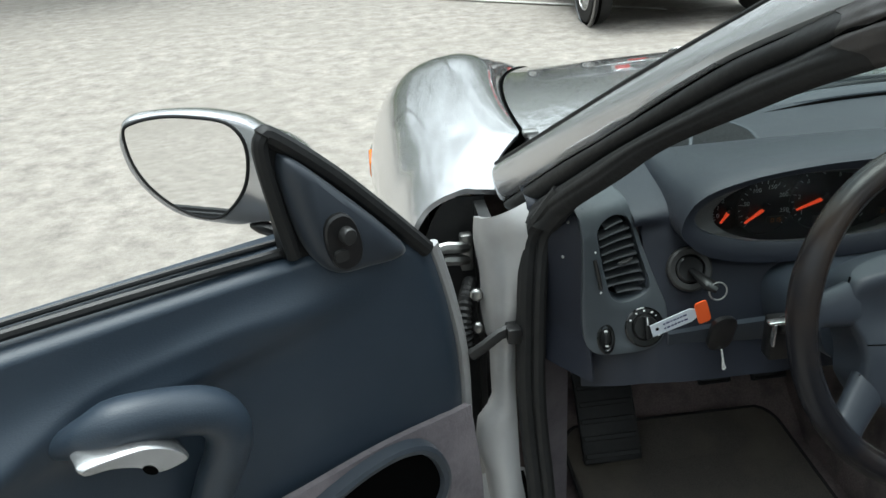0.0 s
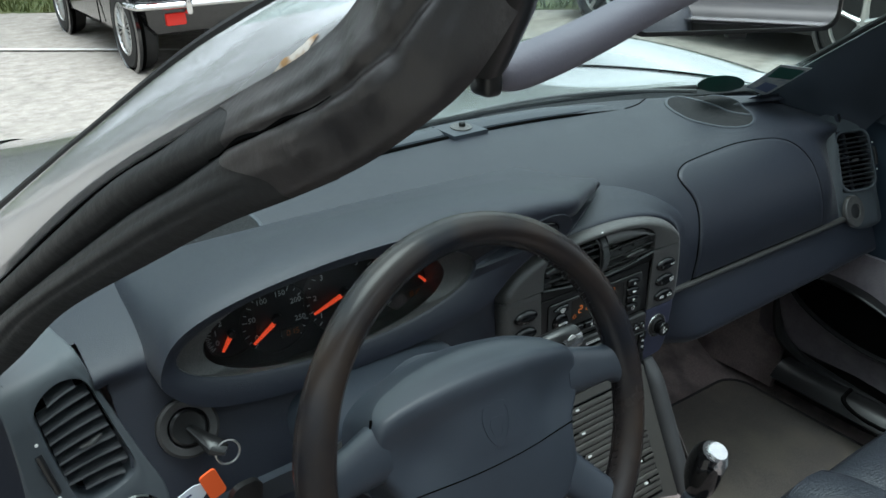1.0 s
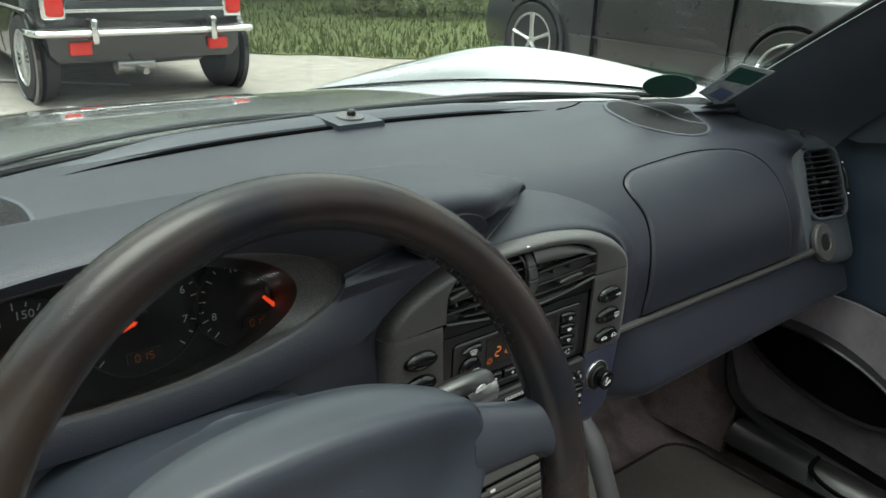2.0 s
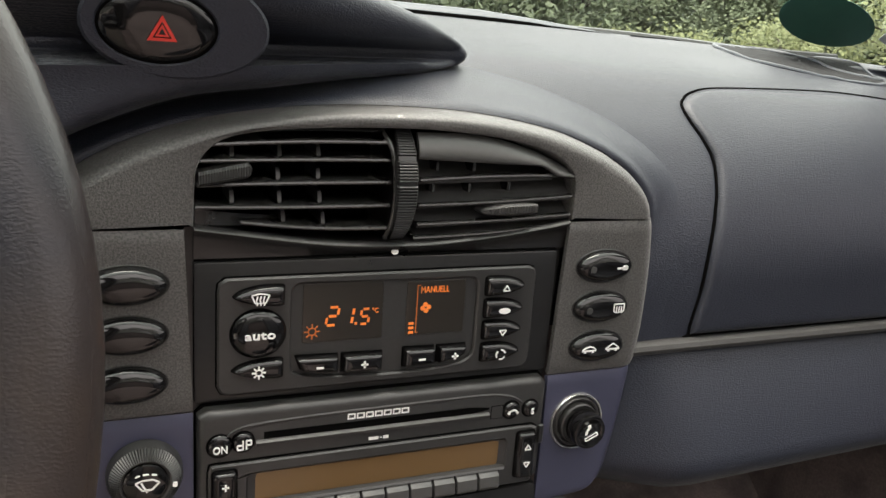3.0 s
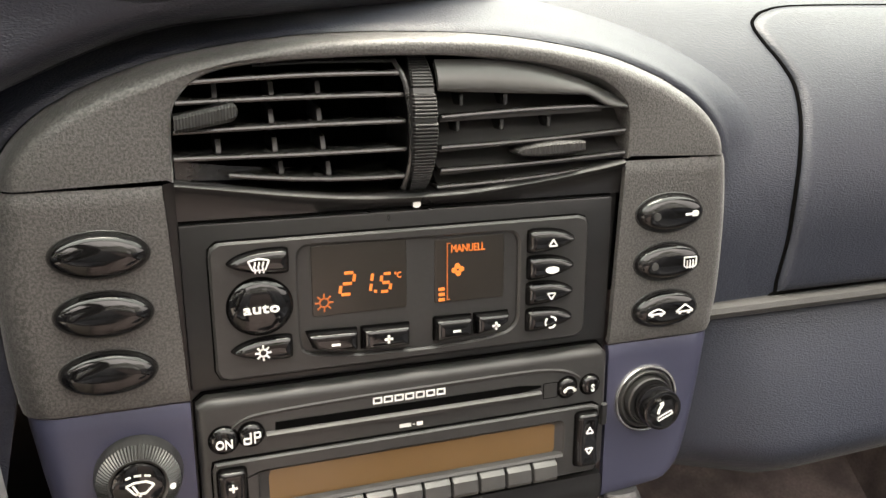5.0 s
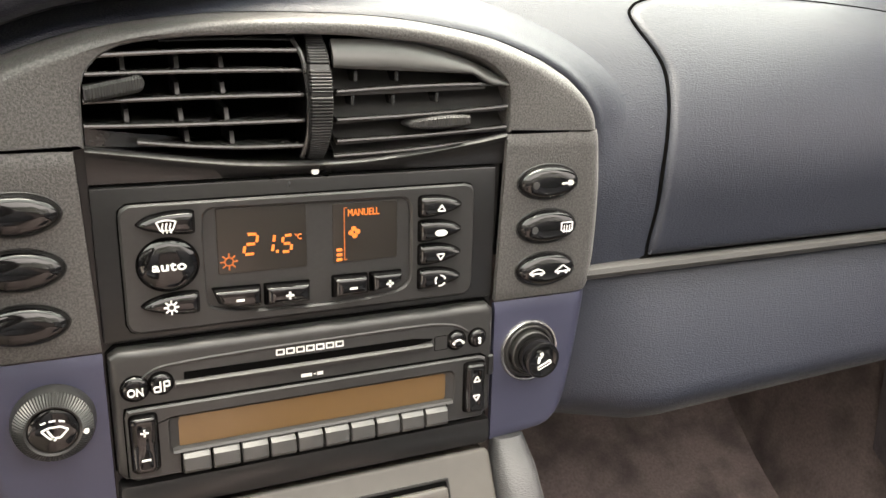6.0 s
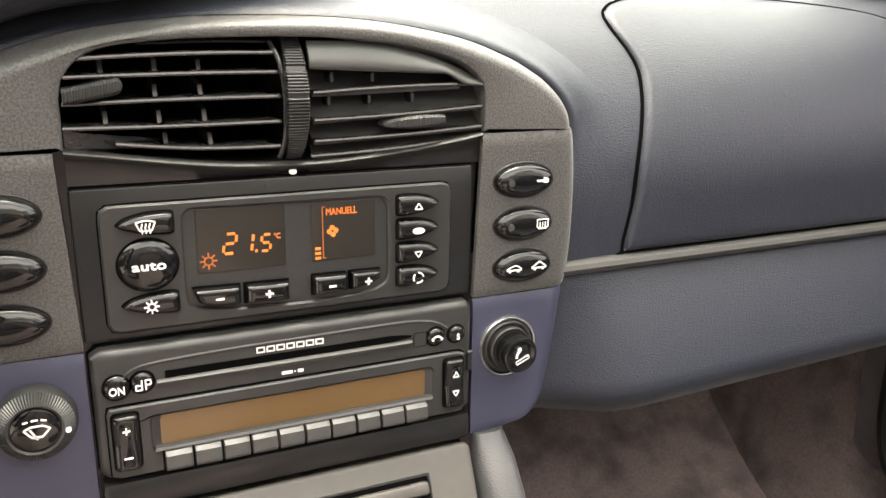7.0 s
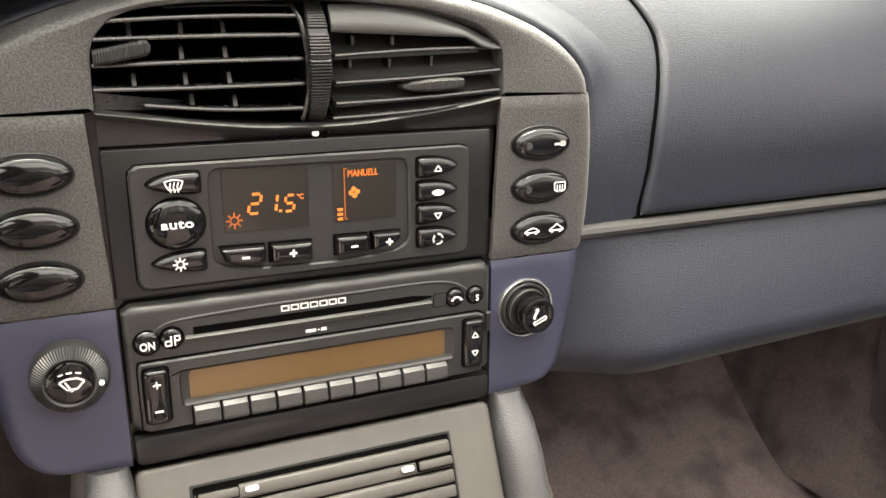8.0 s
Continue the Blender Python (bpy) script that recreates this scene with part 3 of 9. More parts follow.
for k, p in enumerate(vc):
    t = k / (len(vc) - 1)
    e = math.sqrt(max(1 - max(1 - t / 0.22, 0) ** 2.4, 0.003))
    rings.append([p + Vector((0.3 * b, 0.9 * b, a)) for a, b in oval(0, 0, 0.0108 * e, 0.0155 * e, 24, 2.2)])
part("pad", loft(rings), VISOR, vis)
part("hinge_block", box((-0.452, -0.344, 1.132), (-0.441, -0.328, 1.158), 0.004, 3), BLACK, vis, "black visor hinge")
part("hinge_arm", tube([(-0.45, -0.338, 1.15), (-0.458, -0.36, 1.178), (-0.47, -0.385, 1.215), (-0.475, -0.395, 1.25)], [0.012, 0.015, 0.017, 0.018], 12), BLACK, vis)

# interior mirror, turned to the driver
mir = thing("interior_mirror", (0.07, -0.09, 1.07), "black framed interior mirror hanging from the windscreen", "mirror")
MC, MX = Vector((0.0700, -0.095, 1.1045)), Vector((0.194, -0.114, 0.0)).normalized()
MZ = Vector((0, 0, 1))
MN = Vector((MX.y, -MX.x, -0.03)).normalized()


def on_mirror(a, b, h):
    return MC + MX * a + MZ * b + MN * h


o = rrect(0, 0, 0.228, 0.068, 0.018, 8)
part("shell", loft([[on_mirror(*p, h) for p in shrink(o, d)] for d, h in ((0.012, -0.028), (0.004, -0.02), (0.0, -0.006), (0.0, 0.002), (0.002, 0.0035), (0.0045, 0.0035), (0.0048, 0.001))], True), BLACK, mir)
part("glass", loft([[on_mirror(*p, h) for p in shrink(o, 0.0047)] for h in (0.0016, 0.0021)], True), MIRROR, mir, "mirror glass")
part("lever", loft([[on_mirror(*p, h) for p in rrect(0.004, -0.036, 0.02, 0.006, 0.002)] for h in (-0.01, 0.002)]), BLACK, mir)
part("stem", tube([on_mirror(0, 0.01, -0.025), on_mirror(0, 0.04, -0.05), (0.06, -0.08, 1.165)], 0.008, 8), BLACK, mir)


# windscreen glass, bowed
def foot(x):
    return Vector((x, screen_base(x) + 0.012, 0.873 - 0.04 * x * x))


def screen_base(x):
    return 0.352 - 0.45 * x * x


def pane(u, v):
    x0 = -0.64 + 1.28 * u
    f = foot(x0)
    x1 = x0 * 0.8
    t = Vector((x1, -0.367 - 0.01 * (x1 / 0.5) ** 2 + 0.015, 1.245 - 0.04 * (x1 / 0.5) ** 2))
    p = f.lerp(t, v)
    return p + Vector((0, 0.02, 0.03)) * math.sin(math.pi * v)


wsg = solo("windscreen_glass", sheet(pane, 40, 24, 0.004), GLASS, "slightly green tinted curved windscreen glass", "windscreen")
wsg.visible_shadow = False
GREEN = material("green sticker", (0.03, 0.11, 0.085), 0.5, second=(0.035, 0.125, 0.095), scale=60)
PAPER = material("printed paper", (0.6, 0.63, 0.62), 0.6, second=(0.4, 0.45, 0.5), scale=90, amount=0.2)
def on_pane(u, v, h=0.006):
    return Vector(pane(u, v)) + Vector((-0.02, -0.35, -0.4)).normalized() * h


st = thing("windscreen_sticker", (0.47, 0.2, 0.89), "round green sticker on the inside of the windscreen", "sticker", "windscreen stickers")
part("disc", loft([[on_pane(0.873 + 0.033 * math.cos(a) - 0.014 * math.sin(a), 0.1 - 0.0015 * math.cos(a) + 0.043 * math.sin(a), h) for a in [2 * math.pi * k / 32 for k in range(32)]] for h in (0.0055, 0.006)]), GREEN, st)
st = thing("toll_sticker", (0.58, 0.17, 0.88), "small rectangular paper stickers in the corner of the windscreen", "sticker", "windscreen stickers")
part("sheet", loft([[on_pane(u, v, h) for u, v in ((0.915, 0.08), (0.957, 0.03), (0.969, 0.172), (0.919, 0.192))] for h in (0.0055, 0.006)]), PAPER, st)
part("green_field", loft([[on_pane(u, v, h) for u, v in ((0.924, 0.132), (0.9605, 0.116), (0.9625, 0.162), (0.922, 0.181))] for h in (0.0064, 0.0068)]), GREEN, st)
part("blue_field", loft([[on_pane(u, v, h) for u, v in ((0.928, 0.075), (0.952, 0.05), (0.955, 0.085), (0.932, 0.105))] for h in (0.0064, 0.0068)]), material("faded blue print", (0.2, 0.25, 0.42), 0.6), st)

# cowl, wipers
cowl = thing("scuttle_panel", (0, 0.4, 0.83), "black plastic scuttle panel below the windscreen", "scuttle")
part("panel", sheet(lambda u, v: (-0.68 + 1.36 * u, screen_base(-0.62 + 1.24 * u) + 0.0 + 0.13 * v, 0.845 - 0.03 * (2 * u - 1) ** 2 + 0.004 * v + 0.006 * math.sin(v * 9)), 50, 8, 0.01), BLACK, cowl)
for x0, x1 in ((-0.42, 0.1), (0.05, 0.50)):
    wp = thing("wiper", (x0, 0.42, 0.85), "black windscreen wiper lying at the foot of the glass", "wiper", "windscreen wipers")
    arm = [(x0 + (x1 - x0) * t, screen_base(x0 + (x1 - x0) * t) + 0.055 - 0.018 * t, 0.872 + 0.012 * math.sin(3 * t)) for t in [k / 10 for k in range(11)]]
    part("arm", tube(arm, 0.006, 8, flat=0.6), BLACK, wp)
    part("blade", tube([(x0 + 0.04 + (x1 - x0) * t * 1.05, screen_base(x0 + (x1 - x0) * t) + 0.03, 0.880 - 0.02 * abs(x0 + (x1 - x0) * t) ** 2) for t in [k / 10 for k in range(11)]], 0.0045, 8), RUBBER, wp)
    part("pivot", turn([(0.012, 0), (0.011, 0.012), (0.004, 0.015)], (x0, screen_base(x0) + 0.06, 0.86), (0, 0.1, 1), 16), BLACK, wp)


# bonnet and wings: the crest of the wing, the dip where the bonnet begins
def seam_z(y):
    """The height of the seam between bonnet and wing."""
    return 0.859 - 0.0784 * (y - 0.33) - 0.0966 * (y - 0.33) * (y - 0.7) - 0.25 * max(y - 1.2, 0) ** 2


def seam_x(y):
    """Half the bonnet's width."""
    return 0.67 - 0.0811 * (y - 0.33) - 0.197 * (y - 0.33) * (y - 0.7)


def bonnet_z(x, y):
    q = min(abs(x) / seam_x(y), 1.1)
    return seam_z(y) - 0.012 + 0.012 * q ** 6 + 0.022 * (1 - q * q)


def bonnet(u, v):
    y0 = screen_base((2 * u - 1) * 0.62) + 0.1
    y = y0 + (1.62 - y0) * v
    x = (2 * u - 1) * (seam_x(y) - 0.003)
    return x, y, bonnet_z(x, y) - 0.1 * max(v - 0.85, 0) ** 2 * 10


bn = thing("bonnet", (0, 1.0, 0.8), "silver metallic bonnet with soft sky reflections", "bonnet")
part("panel", sheet(bonnet, 50, 40, 0.012), SILVER, bn)
part("badge", turn([(0.028, 0.0), (0.026, 0.004), (0.01, 0.006)], (0, 1.42, bonnet_z(0, 1.42) + 0.012), (0, 0.45, 0.9), 20), STEEL, bn)


def wing(s):
    """From the bonnet's seam over the crest and down the flank."""
    top = smooth([(0.1, 0, 0.828), (0.18, 0, 0.838), (0.35, 0, 0.866), (0.5, 0, 0.88), (0.65, 0, 0.887), (0.78, 0, 0.885), (0.88, 0, 0.87), (1.0, 0, 0.838), (1.2, 0, 0.77), (1.5, 0, 0.62), (1.8, 0, 0.45)], 8)

    def crest_at(y):
        for a, b in zip(top, top[1:]):
            if a.x <= y <= b.x:
                return a.z + (b.z - a.z) * (y - a.x) / (b.x - a.x)
        return top[-1].z

    def fn(u, v):
        y = 0.175 + 1.545 * u
        xs = seam_x(y) if y > 0.34 else 0.669 + 0.068 * math.sin(min((0.34 - y) / 0.15, 1) * math.pi / 2)
        crest = crest_at(y)
        zs = min(seam_z(y), crest - 0.004)
        wide = 0.911 - 0.015 * max((0.5 - y) / 0.33, 0) ** 2 - 0.18 * max((y - 1.1), 0) ** 1.5
        sec = [(xs + 0.002, zs), (xs + 0.031, zs + (crest - zs) * (0.67 if y > 0.34 else 0.8)), (xs + 0.34 * (wide - xs), crest), (xs + 0.665 * (wide - xs), crest - 0.027), (xs + 0.89 * (wide - xs), crest - 0.104), (wide, crest - 0.224), (wide - 0.004, 0.56), (wide - 0.008, 0.40)]
        q = v * (len(sec) - 1)
        i = min(int(q), len(sec) - 2)
        f = q - i
        P = [sec[max(i - 1, 0)], sec[i], sec[i + 1], sec[min(i + 2, len(sec) - 1)]]
        r = []
        for k in range(2):
            a, b, c, d = (p[k] for p in P)
            r.append(0.5 * (2 * b + (c - a) * f + (2 * a - 5 * b + 4 * c - d) * f * f + (3 * b - a - 3 * c + d) * f ** 3))
        return s * r[0], y, r[1]
    bm = sheet(fn, 70, 50, -0.008 * s)
    gone = [f for f in bm.faces for c in [f.calc_center_median()] if (c.y - 0.95) ** 2 + (c.z - 0.32) ** 2 < 0.345 ** 2 and abs(c.x) > 0.7]
    bmesh.ops.delete(bm, geom=gone, context="FACES")
    return bm


for s in (-1, 1):
    wg = thing("front_wing", (s * 0.8, 0.9, 0.42), "rounded silver front wing over the wheel", "car wing")
    part("panel", wing(s), SILVER, wg)
    part("seam", tube([(s * seam_x(y), y, seam_z(y) + 0.0005) for y in [0.34 + 0.06 * k for k in range(22)]], 0.0035, 6), DARK, wg)
    if s < 0:
        part("side_marker", box((-0.916, 0.93, 0.585), (-0.895, 1.03, 0.625), 0.006), material("orange lens", (0.8, 0.2, 0.02), 0.25), wg, "orange side repeater lens")
part("washer_jet", box((-0.672, 0.315, 0.856), (-0.648, 0.335, 0.866), 0.003), STEEL, bn)

# body below the pillar: hinge post, sill
post = thing("hinge_post", (-0.77, 0.1, 0.3), "silver painted hinge post and sill of the open door", "car body")


def between_heights(z, knots):
    """Eased interpolation of (height, value) pairs, highest first."""
    for (za, a), (zb, b) in zip(knots, knots[1:]):
        if z >= zb:
            t = max(min((za - z) / (za - zb), 1), 0)
            return a + (b - a) * t * t * (3 - 2 * t)
    return knots[-1][1]


def post_skin(u, v):
    z = 0.856 - 0.028 * (1 - u) ** 1.2 - 0.634 * v
    left = Vector((between_heights(z, ((0.87, -0.772), (0.85, -0.78), (0.804, -0.784), (0.736, -0.777), (0.684, -0.778), (0.647, -0.772), (0.573, -0.772), (0.535, -0.797), (0.498, -0.801), (0.463, -0.79), (0.389, -0.783))), 0.09 - 0.03 * max(min((0.70 - z) / 0.06, 1), 0), 0))
    right = Vector((between_heights(z, ((0.853, -0.714), (0.795, -0.727), (0.755, -0.736), (0.671, -0.741), (0.48, -0.743), (0.395, -0.735))), 0.045, 0))
    p = left.lerp(right, u)
    edge = (2 * u - 1) ** 6
    return p.x, p.y + 0.004 * math.sin(v * 14 + 1) * math.sin(math.pi * u) - 0.012 * math.sin(math.pi * u) + 0.012 * edge * (u < 0.5) - 0.10 * max(0.60 - z, 0) / 0.4 + 28 * max(z - 0.825, 0) ** 2, z


part("post_skin", sheet(post_skin, 26, 40, -0.008), SILVER_IN, post, "dusty silver paint")
part("seam", box((-0.76, -0.02, 0.43), (-0.73, 0.06, 0.4325)), DARK, post)
part("sill", tube(smooth([(-0.75, 0.1, 0.36), (-0.755, -0.1, 0.31), (-0.755, -0.6, 0.3), (-0.755, -1.3, 0.3)], 6), 0.06, 14, flat=1.2), SILVER_IN, post)
SEAL = [(-0.7, -0.3, 0.36), (-0.722, -0.06, 0.40), (-0.728, 0.0, 0.50), (-0.732, 0.02, 0.60), (-0.729, 0.034, 0.68), (-0.724, 0.045, 0.76), (-0.715, 0.055, 0.815), (-0.70, 0.035, 0.855), (-0.685, 0.02, 0.885)]
for off, r in ((0.0, 0.0125), (0.015, 0.0095)):
    part("door_seal", tube([Vector(p) + Vector((off, -off * 0.8, 0)) for p in smooth(SEAL, 6)], r, 10), RUBBER, post, "black rubber door seal")
part("hinge_plate", box((-0.797, 0.142, 0.728), (-0.780, 0.158, 0.783), 0.003), STEEL, post)
for z in (0.767, 0.748):
    part("hinge_arm", tube(smooth([(-0.785, 0.148, z - 0.004), (-0.80, 0.14, z), (-0.82, 0.138, z + 0.002), (-0.838, 0.13, z - 0.002)], 4), 0.0065, 8, flat=1.3), STEEL, post, "zinc plated door hinge")
for z in (0.652, 0.60):
    part("bolt", turn([(0.009, 0), (0.009, 0.006), (0.006, 0.009), (0.002, 0.0095)], (-0.783, 0.095, z + 0.065), (-0.3, -1, 0.2), 8), STEEL, post, "hinge bolt")
part("check_strap", tube([(-0.748, 0.036, 0.692), (-0.764, 0.033, 0.688), (-0.785, 0.03, 0.674), (-0.803, 0.03, 0.662)], 0.006, 8, flat=1.5), SLATE, post, "dark steel door check strap")
part("check_bracket", box((-0.755, 0.02, 0.678), (-0.736, 0.045, 0.70), 0.003), BLACK, post)
bl = smooth([(-0.785, 0.15, 0.705), (-0.797, 0.11, 0.70), (-0.803, 0.09, 0.67), (-0.80, 0.085, 0.635)], 10)
part("cable_boot", tube(bl, [0.009 if k % 2 else 0.0115 for k in range(len(bl))], 12), RUBBER, post, "ribbed rubber cable boot", angle=15)
# the sheet's black stands for shadow at the jamb as well as plastic
part("jamb", sheet(lambda u, v: (-0.757 - 0.1 * u, 0.176, 0.826 - 33 * max(0.1 * u - 0.043, 0) ** 2 - 0.4 * v), 12, 10, 0.006), RUBBER, post, "black sheet for plastic and shadow at the jamb")
# near-black box put in for the shade behind the jamb
part("gap_shade_box", box((-0.83, 0.2, 0.35), (-0.76, 0.27, 0.79), 0.01), DARK, post)

# ---- driver's door, standing open; its own frame: x along the door, y towards the cabin side, z up ----
DM = Matrix.Translation((-0.80, 0.02, 0)) @ Matrix(((-0.88, 0.475, 0, 0), (-0.475, -0.88, 0, 0), (0, 0, 1, 0), (0, 0, 0, 1)))
door = thing("driver_door", DM, "open driver's door with blue grey panel and silver handle", "car door")


def dpart(name, bm, mat, label="", parent=None, angle=35):
    return part(name, bm, mat, parent or door, label, True, angle)


DOOR = material("dark blue door vinyl", (0.026, 0.038, 0.055), 0.4, second=(0.03, 0.043, 0.061), scale=30, bump=0.2, bump_scale=700, kind="leather", rough_var=0.08)


def bump2(u, z, cu, cz, ru, rz):
    return math.exp(-(((u - cu) / ru) ** 2 + ((z - cz) / rz) ** 2))


def front_edge(z):
    """The door's front outline follows the wheel arch."""
    t = (z - 0.59) / 0.24
    return 0.018 + 0.032 * max(t, 0) ** 2.2 + 0.95 * max(z - 0.84, 0)


def ease_door(t):
    t = max(min(t, 1), 0)
    return t * t * (3 - 2 * t)


def door_y(u, z):
    h = 0.006 * math.sin((z - 0.45) * 6)
    arm = 0.02 / (1 + math.exp((u - 0.41) * -26)) * math.exp(-((z - 0.70) / 0.12) ** 2)
    swoop = 0.020 * math.exp(-((z - (0.838 - 0.14 * (u - 0.12))) / 0.028) ** 2) / (1 + math.exp(-(u - 0.2) * 30))
    roll = -0.05 * max((z - 0.872) / 0.02, 0) ** 2
    edge = -0.012 * max((front_edge(z) + 0.03 - u) / 0.03, 0) ** 2
    line = 0.826 - 0.075 * max(u - 0.3, 0) - 0.9 * max(u - 0.43, 0) ** 1.5
    under = ease_door((line - z + 0.012) / 0.03)
    scoop = -0.014 * under * math.exp(-max(line - z, 0) / 0.05) * ease_door((u - 0.2) / 0.12) * ease_door((0.56 - u) / 0.06)
    return h + arm + swoop + roll + edge + scoop


def dpanel(u, v):
    z = 0.893 - 0.303 * v
    x = front_edge(z) + (1.1 - front_edge(z)) * u ** 1.25
    if v > 0.8:
        z -= (v - 0.8) / 0.2 * 0.06 * min(u * 3, 1)
    return x, door_y(x, z), z


dpart("door_panel", sheet(dpanel, 130, 110, 0.01), DOOR, angle=60)
# suede lower lining with the pocket

def pocket_ring(q, n):
    out = []
    for k in range(n):
        a = 2 * math.pi * k / n
        x, z = 0.122 * q * math.copysign(abs(math.cos(a)) ** 0.8, math.cos(a)), 0.07 * (q if q < 1 else 1 + (q - 1) * 1.7) * math.copysign(abs(math.sin(a)) ** 0.8, math.sin(a))
        t = radians(-19)
        out.append((0.207 + x * math.cos(t) - z * math.sin(t), 0.525 + x * math.sin(t) + z * math.cos(t)))
    return out


dpart("lower_lining", sheet(lambda u, v: (0.018 + 1.08 * u, 0.006 + 0.02 * math.sin(math.pi * min(v * 1.1, 1)) + 0.02 * math.exp(-((u - 0.2) / 0.2) ** 2), 0.604 + 0.012 * math.exp(-((u - 0.13) / 0.1) ** 2) - 0.03 * max(u - 0.2, 0) - 0.33 * v), 40, 16, 0.012), SUEDE, "mauve grey suede lining")
n = 48
rim_rings = []
for q, h in ((1.1, 0.03), (1.09, 0.046), (1.05, 0.0485), (1.0, 0.047), (0.97, 0.04), (0.95, 0.03)):
    rim_rings.append([(x, h, z) for x, z in pocket_ring(q, n)])
dpart("pocket_rim", loft(rim_rings, False), VINYL_SMOOTH, "dark oval pocket rim")
# flat near-black slab, painted in place of the shade inside the pocket
dpart("pocket_mouth_shade", loft([[(x, h, z) for x, z in pocket_ring(0.97, n)] for h in (0.028, 0.0415)]), DARK, "near-black slab standing for shade in the pocket mouth")
# arm rest with the silver pull
arm = smooth([(0.485, 0.02, 0.782), (0.462, 0.045, 0.80), (0.43, 0.053, 0.806), (0.39, 0.055, 0.798), (0.355, 0.055, 0.783), (0.34, 0.053, 0.757), (0.343, 0.048, 0.725), (0.357, 0.04, 0.69), (0.375, 0.03, 0.64), (0.40, 0.015, 0.58)], 6)
dpart("arm_rest", tube(arm, [0.012 + 0.012 * min(1, k / 10) - 0.004 * max(0, (k - 30) / 24) for k in range(len(arm))], 16, flat=1.0), DOOR, "rounded arm rest")
HN = [(p.x, p.z) for p in smooth([(0.4775, 0, 0.799), (0.45, 0, 0.7985), (0.42, 0, 0.794), (0.398, 0, 0.78), (0.387, 0, 0.764), (0.40, 0, 0.759), (0.418, 0, 0.7615), (0.433, 0, 0.7765), (0.456, 0, 0.788), (0.478, 0, 0.792)], 4, True)]
dpart("door_handle", loft([[(x, h, z) for x, z in shrink(HN, d)] for d, h in ((0, 0.06), (0.0, 0.082), (0.0012, 0.086), (0.0035, 0.088))]), SATIN, "satin silver door handle")
dpart("handle_hole", loft([[(x, h, z) for x, z in oval(0.4235, 0.7695, 0.0082, 0.0042, 16, tilt=48)] for h in (0.08, 0.0885)]), DARK)

# belt rail with window slot, mirror triangle
dpart("belt_rail", tube(smooth([(0.19, -0.012, 0.887), (0.4, -0.012, 0.893), (0.8, -0.012, 0.896), (1.1, -0.012, 0.896)], 5), 0.0055, 8), BLACK, "black window seal")
dpart("outer_rail", tube(smooth([(0.19, -0.034, 0.89), (0.4, -0.034, 0.895), (1.1, -0.034, 0.894)], 5), 0.0035, 8), BLACK)
tri = smooth([(0.226, 0, 0.99), (0.214, 0, 0.995), (0.17, 0, 0.951), (0.12, 0, 0.896), (0.092, 0, 0.858), (0.105, 0, 0.848), (0.14, 0, 0.85), (0.175, 0, 0.853), (0.196, 0, 0.868), (0.212, 0, 0.90), (0.224, 0, 0.95)], 4, True)
TRI = [(p.x, p.z) for p in tri]
dpart("mirror_base", loft([[(x, h, z) for x, z in shrink(TRI, d)] for d, h in ((0, -0.01), (0, 0.004), (0.003, 0.012), (0.012, 0.019), (0.028, 0.023))]), VINYL_SMOOTH, "grey triangular mirror base")
dpart("switch_bed", loft([[(x, h, z) for x, z in oval(0.176, 0.897, 0.02 * q, 0.034 * q, 24, 2.4, tilt=-12)] for q, h in ((1.0, 0.018), (0.98, 0.027), (0.9, 0.029), (0.7, 0.028))]), BLACK)
dpart("mirror_knob", loft([[(x, h, z) for x, z in oval(0.174, 0.906, 0.0085 * q, 0.0095 * q, 20)] for q, h in ((1, 0.026), (1, 0.037), (0.85, 0.039), (0.3, 0.0395))]), SLATE, "round mirror adjuster")
dpart("mirror_button", loft([[(x, h, z) for x, z in rrect(0.183, 0.885, 0.016, 0.012, 0.005)] for h in (0.026, 0.034)]), SLATE)
frame_line = smooth([(0.222, 0.0, 0.885), (0.232, 0.0, 0.94), (0.24, 0, 1.0), (0.236, 0, 1.018), (0.225, 0, 1.015), (0.17, 0, 0.965), (0.11, 0, 0.9), (0.06, 0, 0.842)], 6)
dpart("corner_seal", tube(frame_line, [0.0085 if k < 20 else 0.0105 for k in range(len(frame_line))], 10), RUBBER, "black rubber corner seal")
dpart("corner_fill", loft([[(x, h, z) for x, z in [(0.232, 0.885), (0.238, 1.01), (0.222, 1.01), (0.06, 0.845), (0.1, 0.84)]] for h in (-0.02, -0.004)]), RUBBER)
fl = smooth([(0.045, -0.012, 0.84), (0.025, -0.014, 0.77), (0.008, -0.016, 0.68), (0.005, -0.016, 0.58), (0.008, -0.016, 0.4), (0.02, -0.016, 0.3)], 6)
dpart("front_face", tube(fl, 0.008, 10, flat=1.0), SILVER_IN, "silver painted door edge")
dpart("outer_skin", sheet(lambda u, v: (0.03 + 1.09 * u, -0.065 - 0.05 * math.sin(math.pi * v), 0.872 - 0.06 * max(1 - u / 0.14, 0) - 0.57 * v), 30, 16, 0.01), SILVER, "silver outer skin")
# exterior mirror, its glass turned to the driver
MC0 = Vector((-1.0917, -0.0124, 0.9654))
MA, MB, MD = Vector((0.999, -0.035, 0)), Vector((0.003, 0.08, 0.997)), Vector((-0.035, -0.996, 0.08))


def on_glass(a, b, h):
    return MC0 + MA * a + MB * b + MD * h


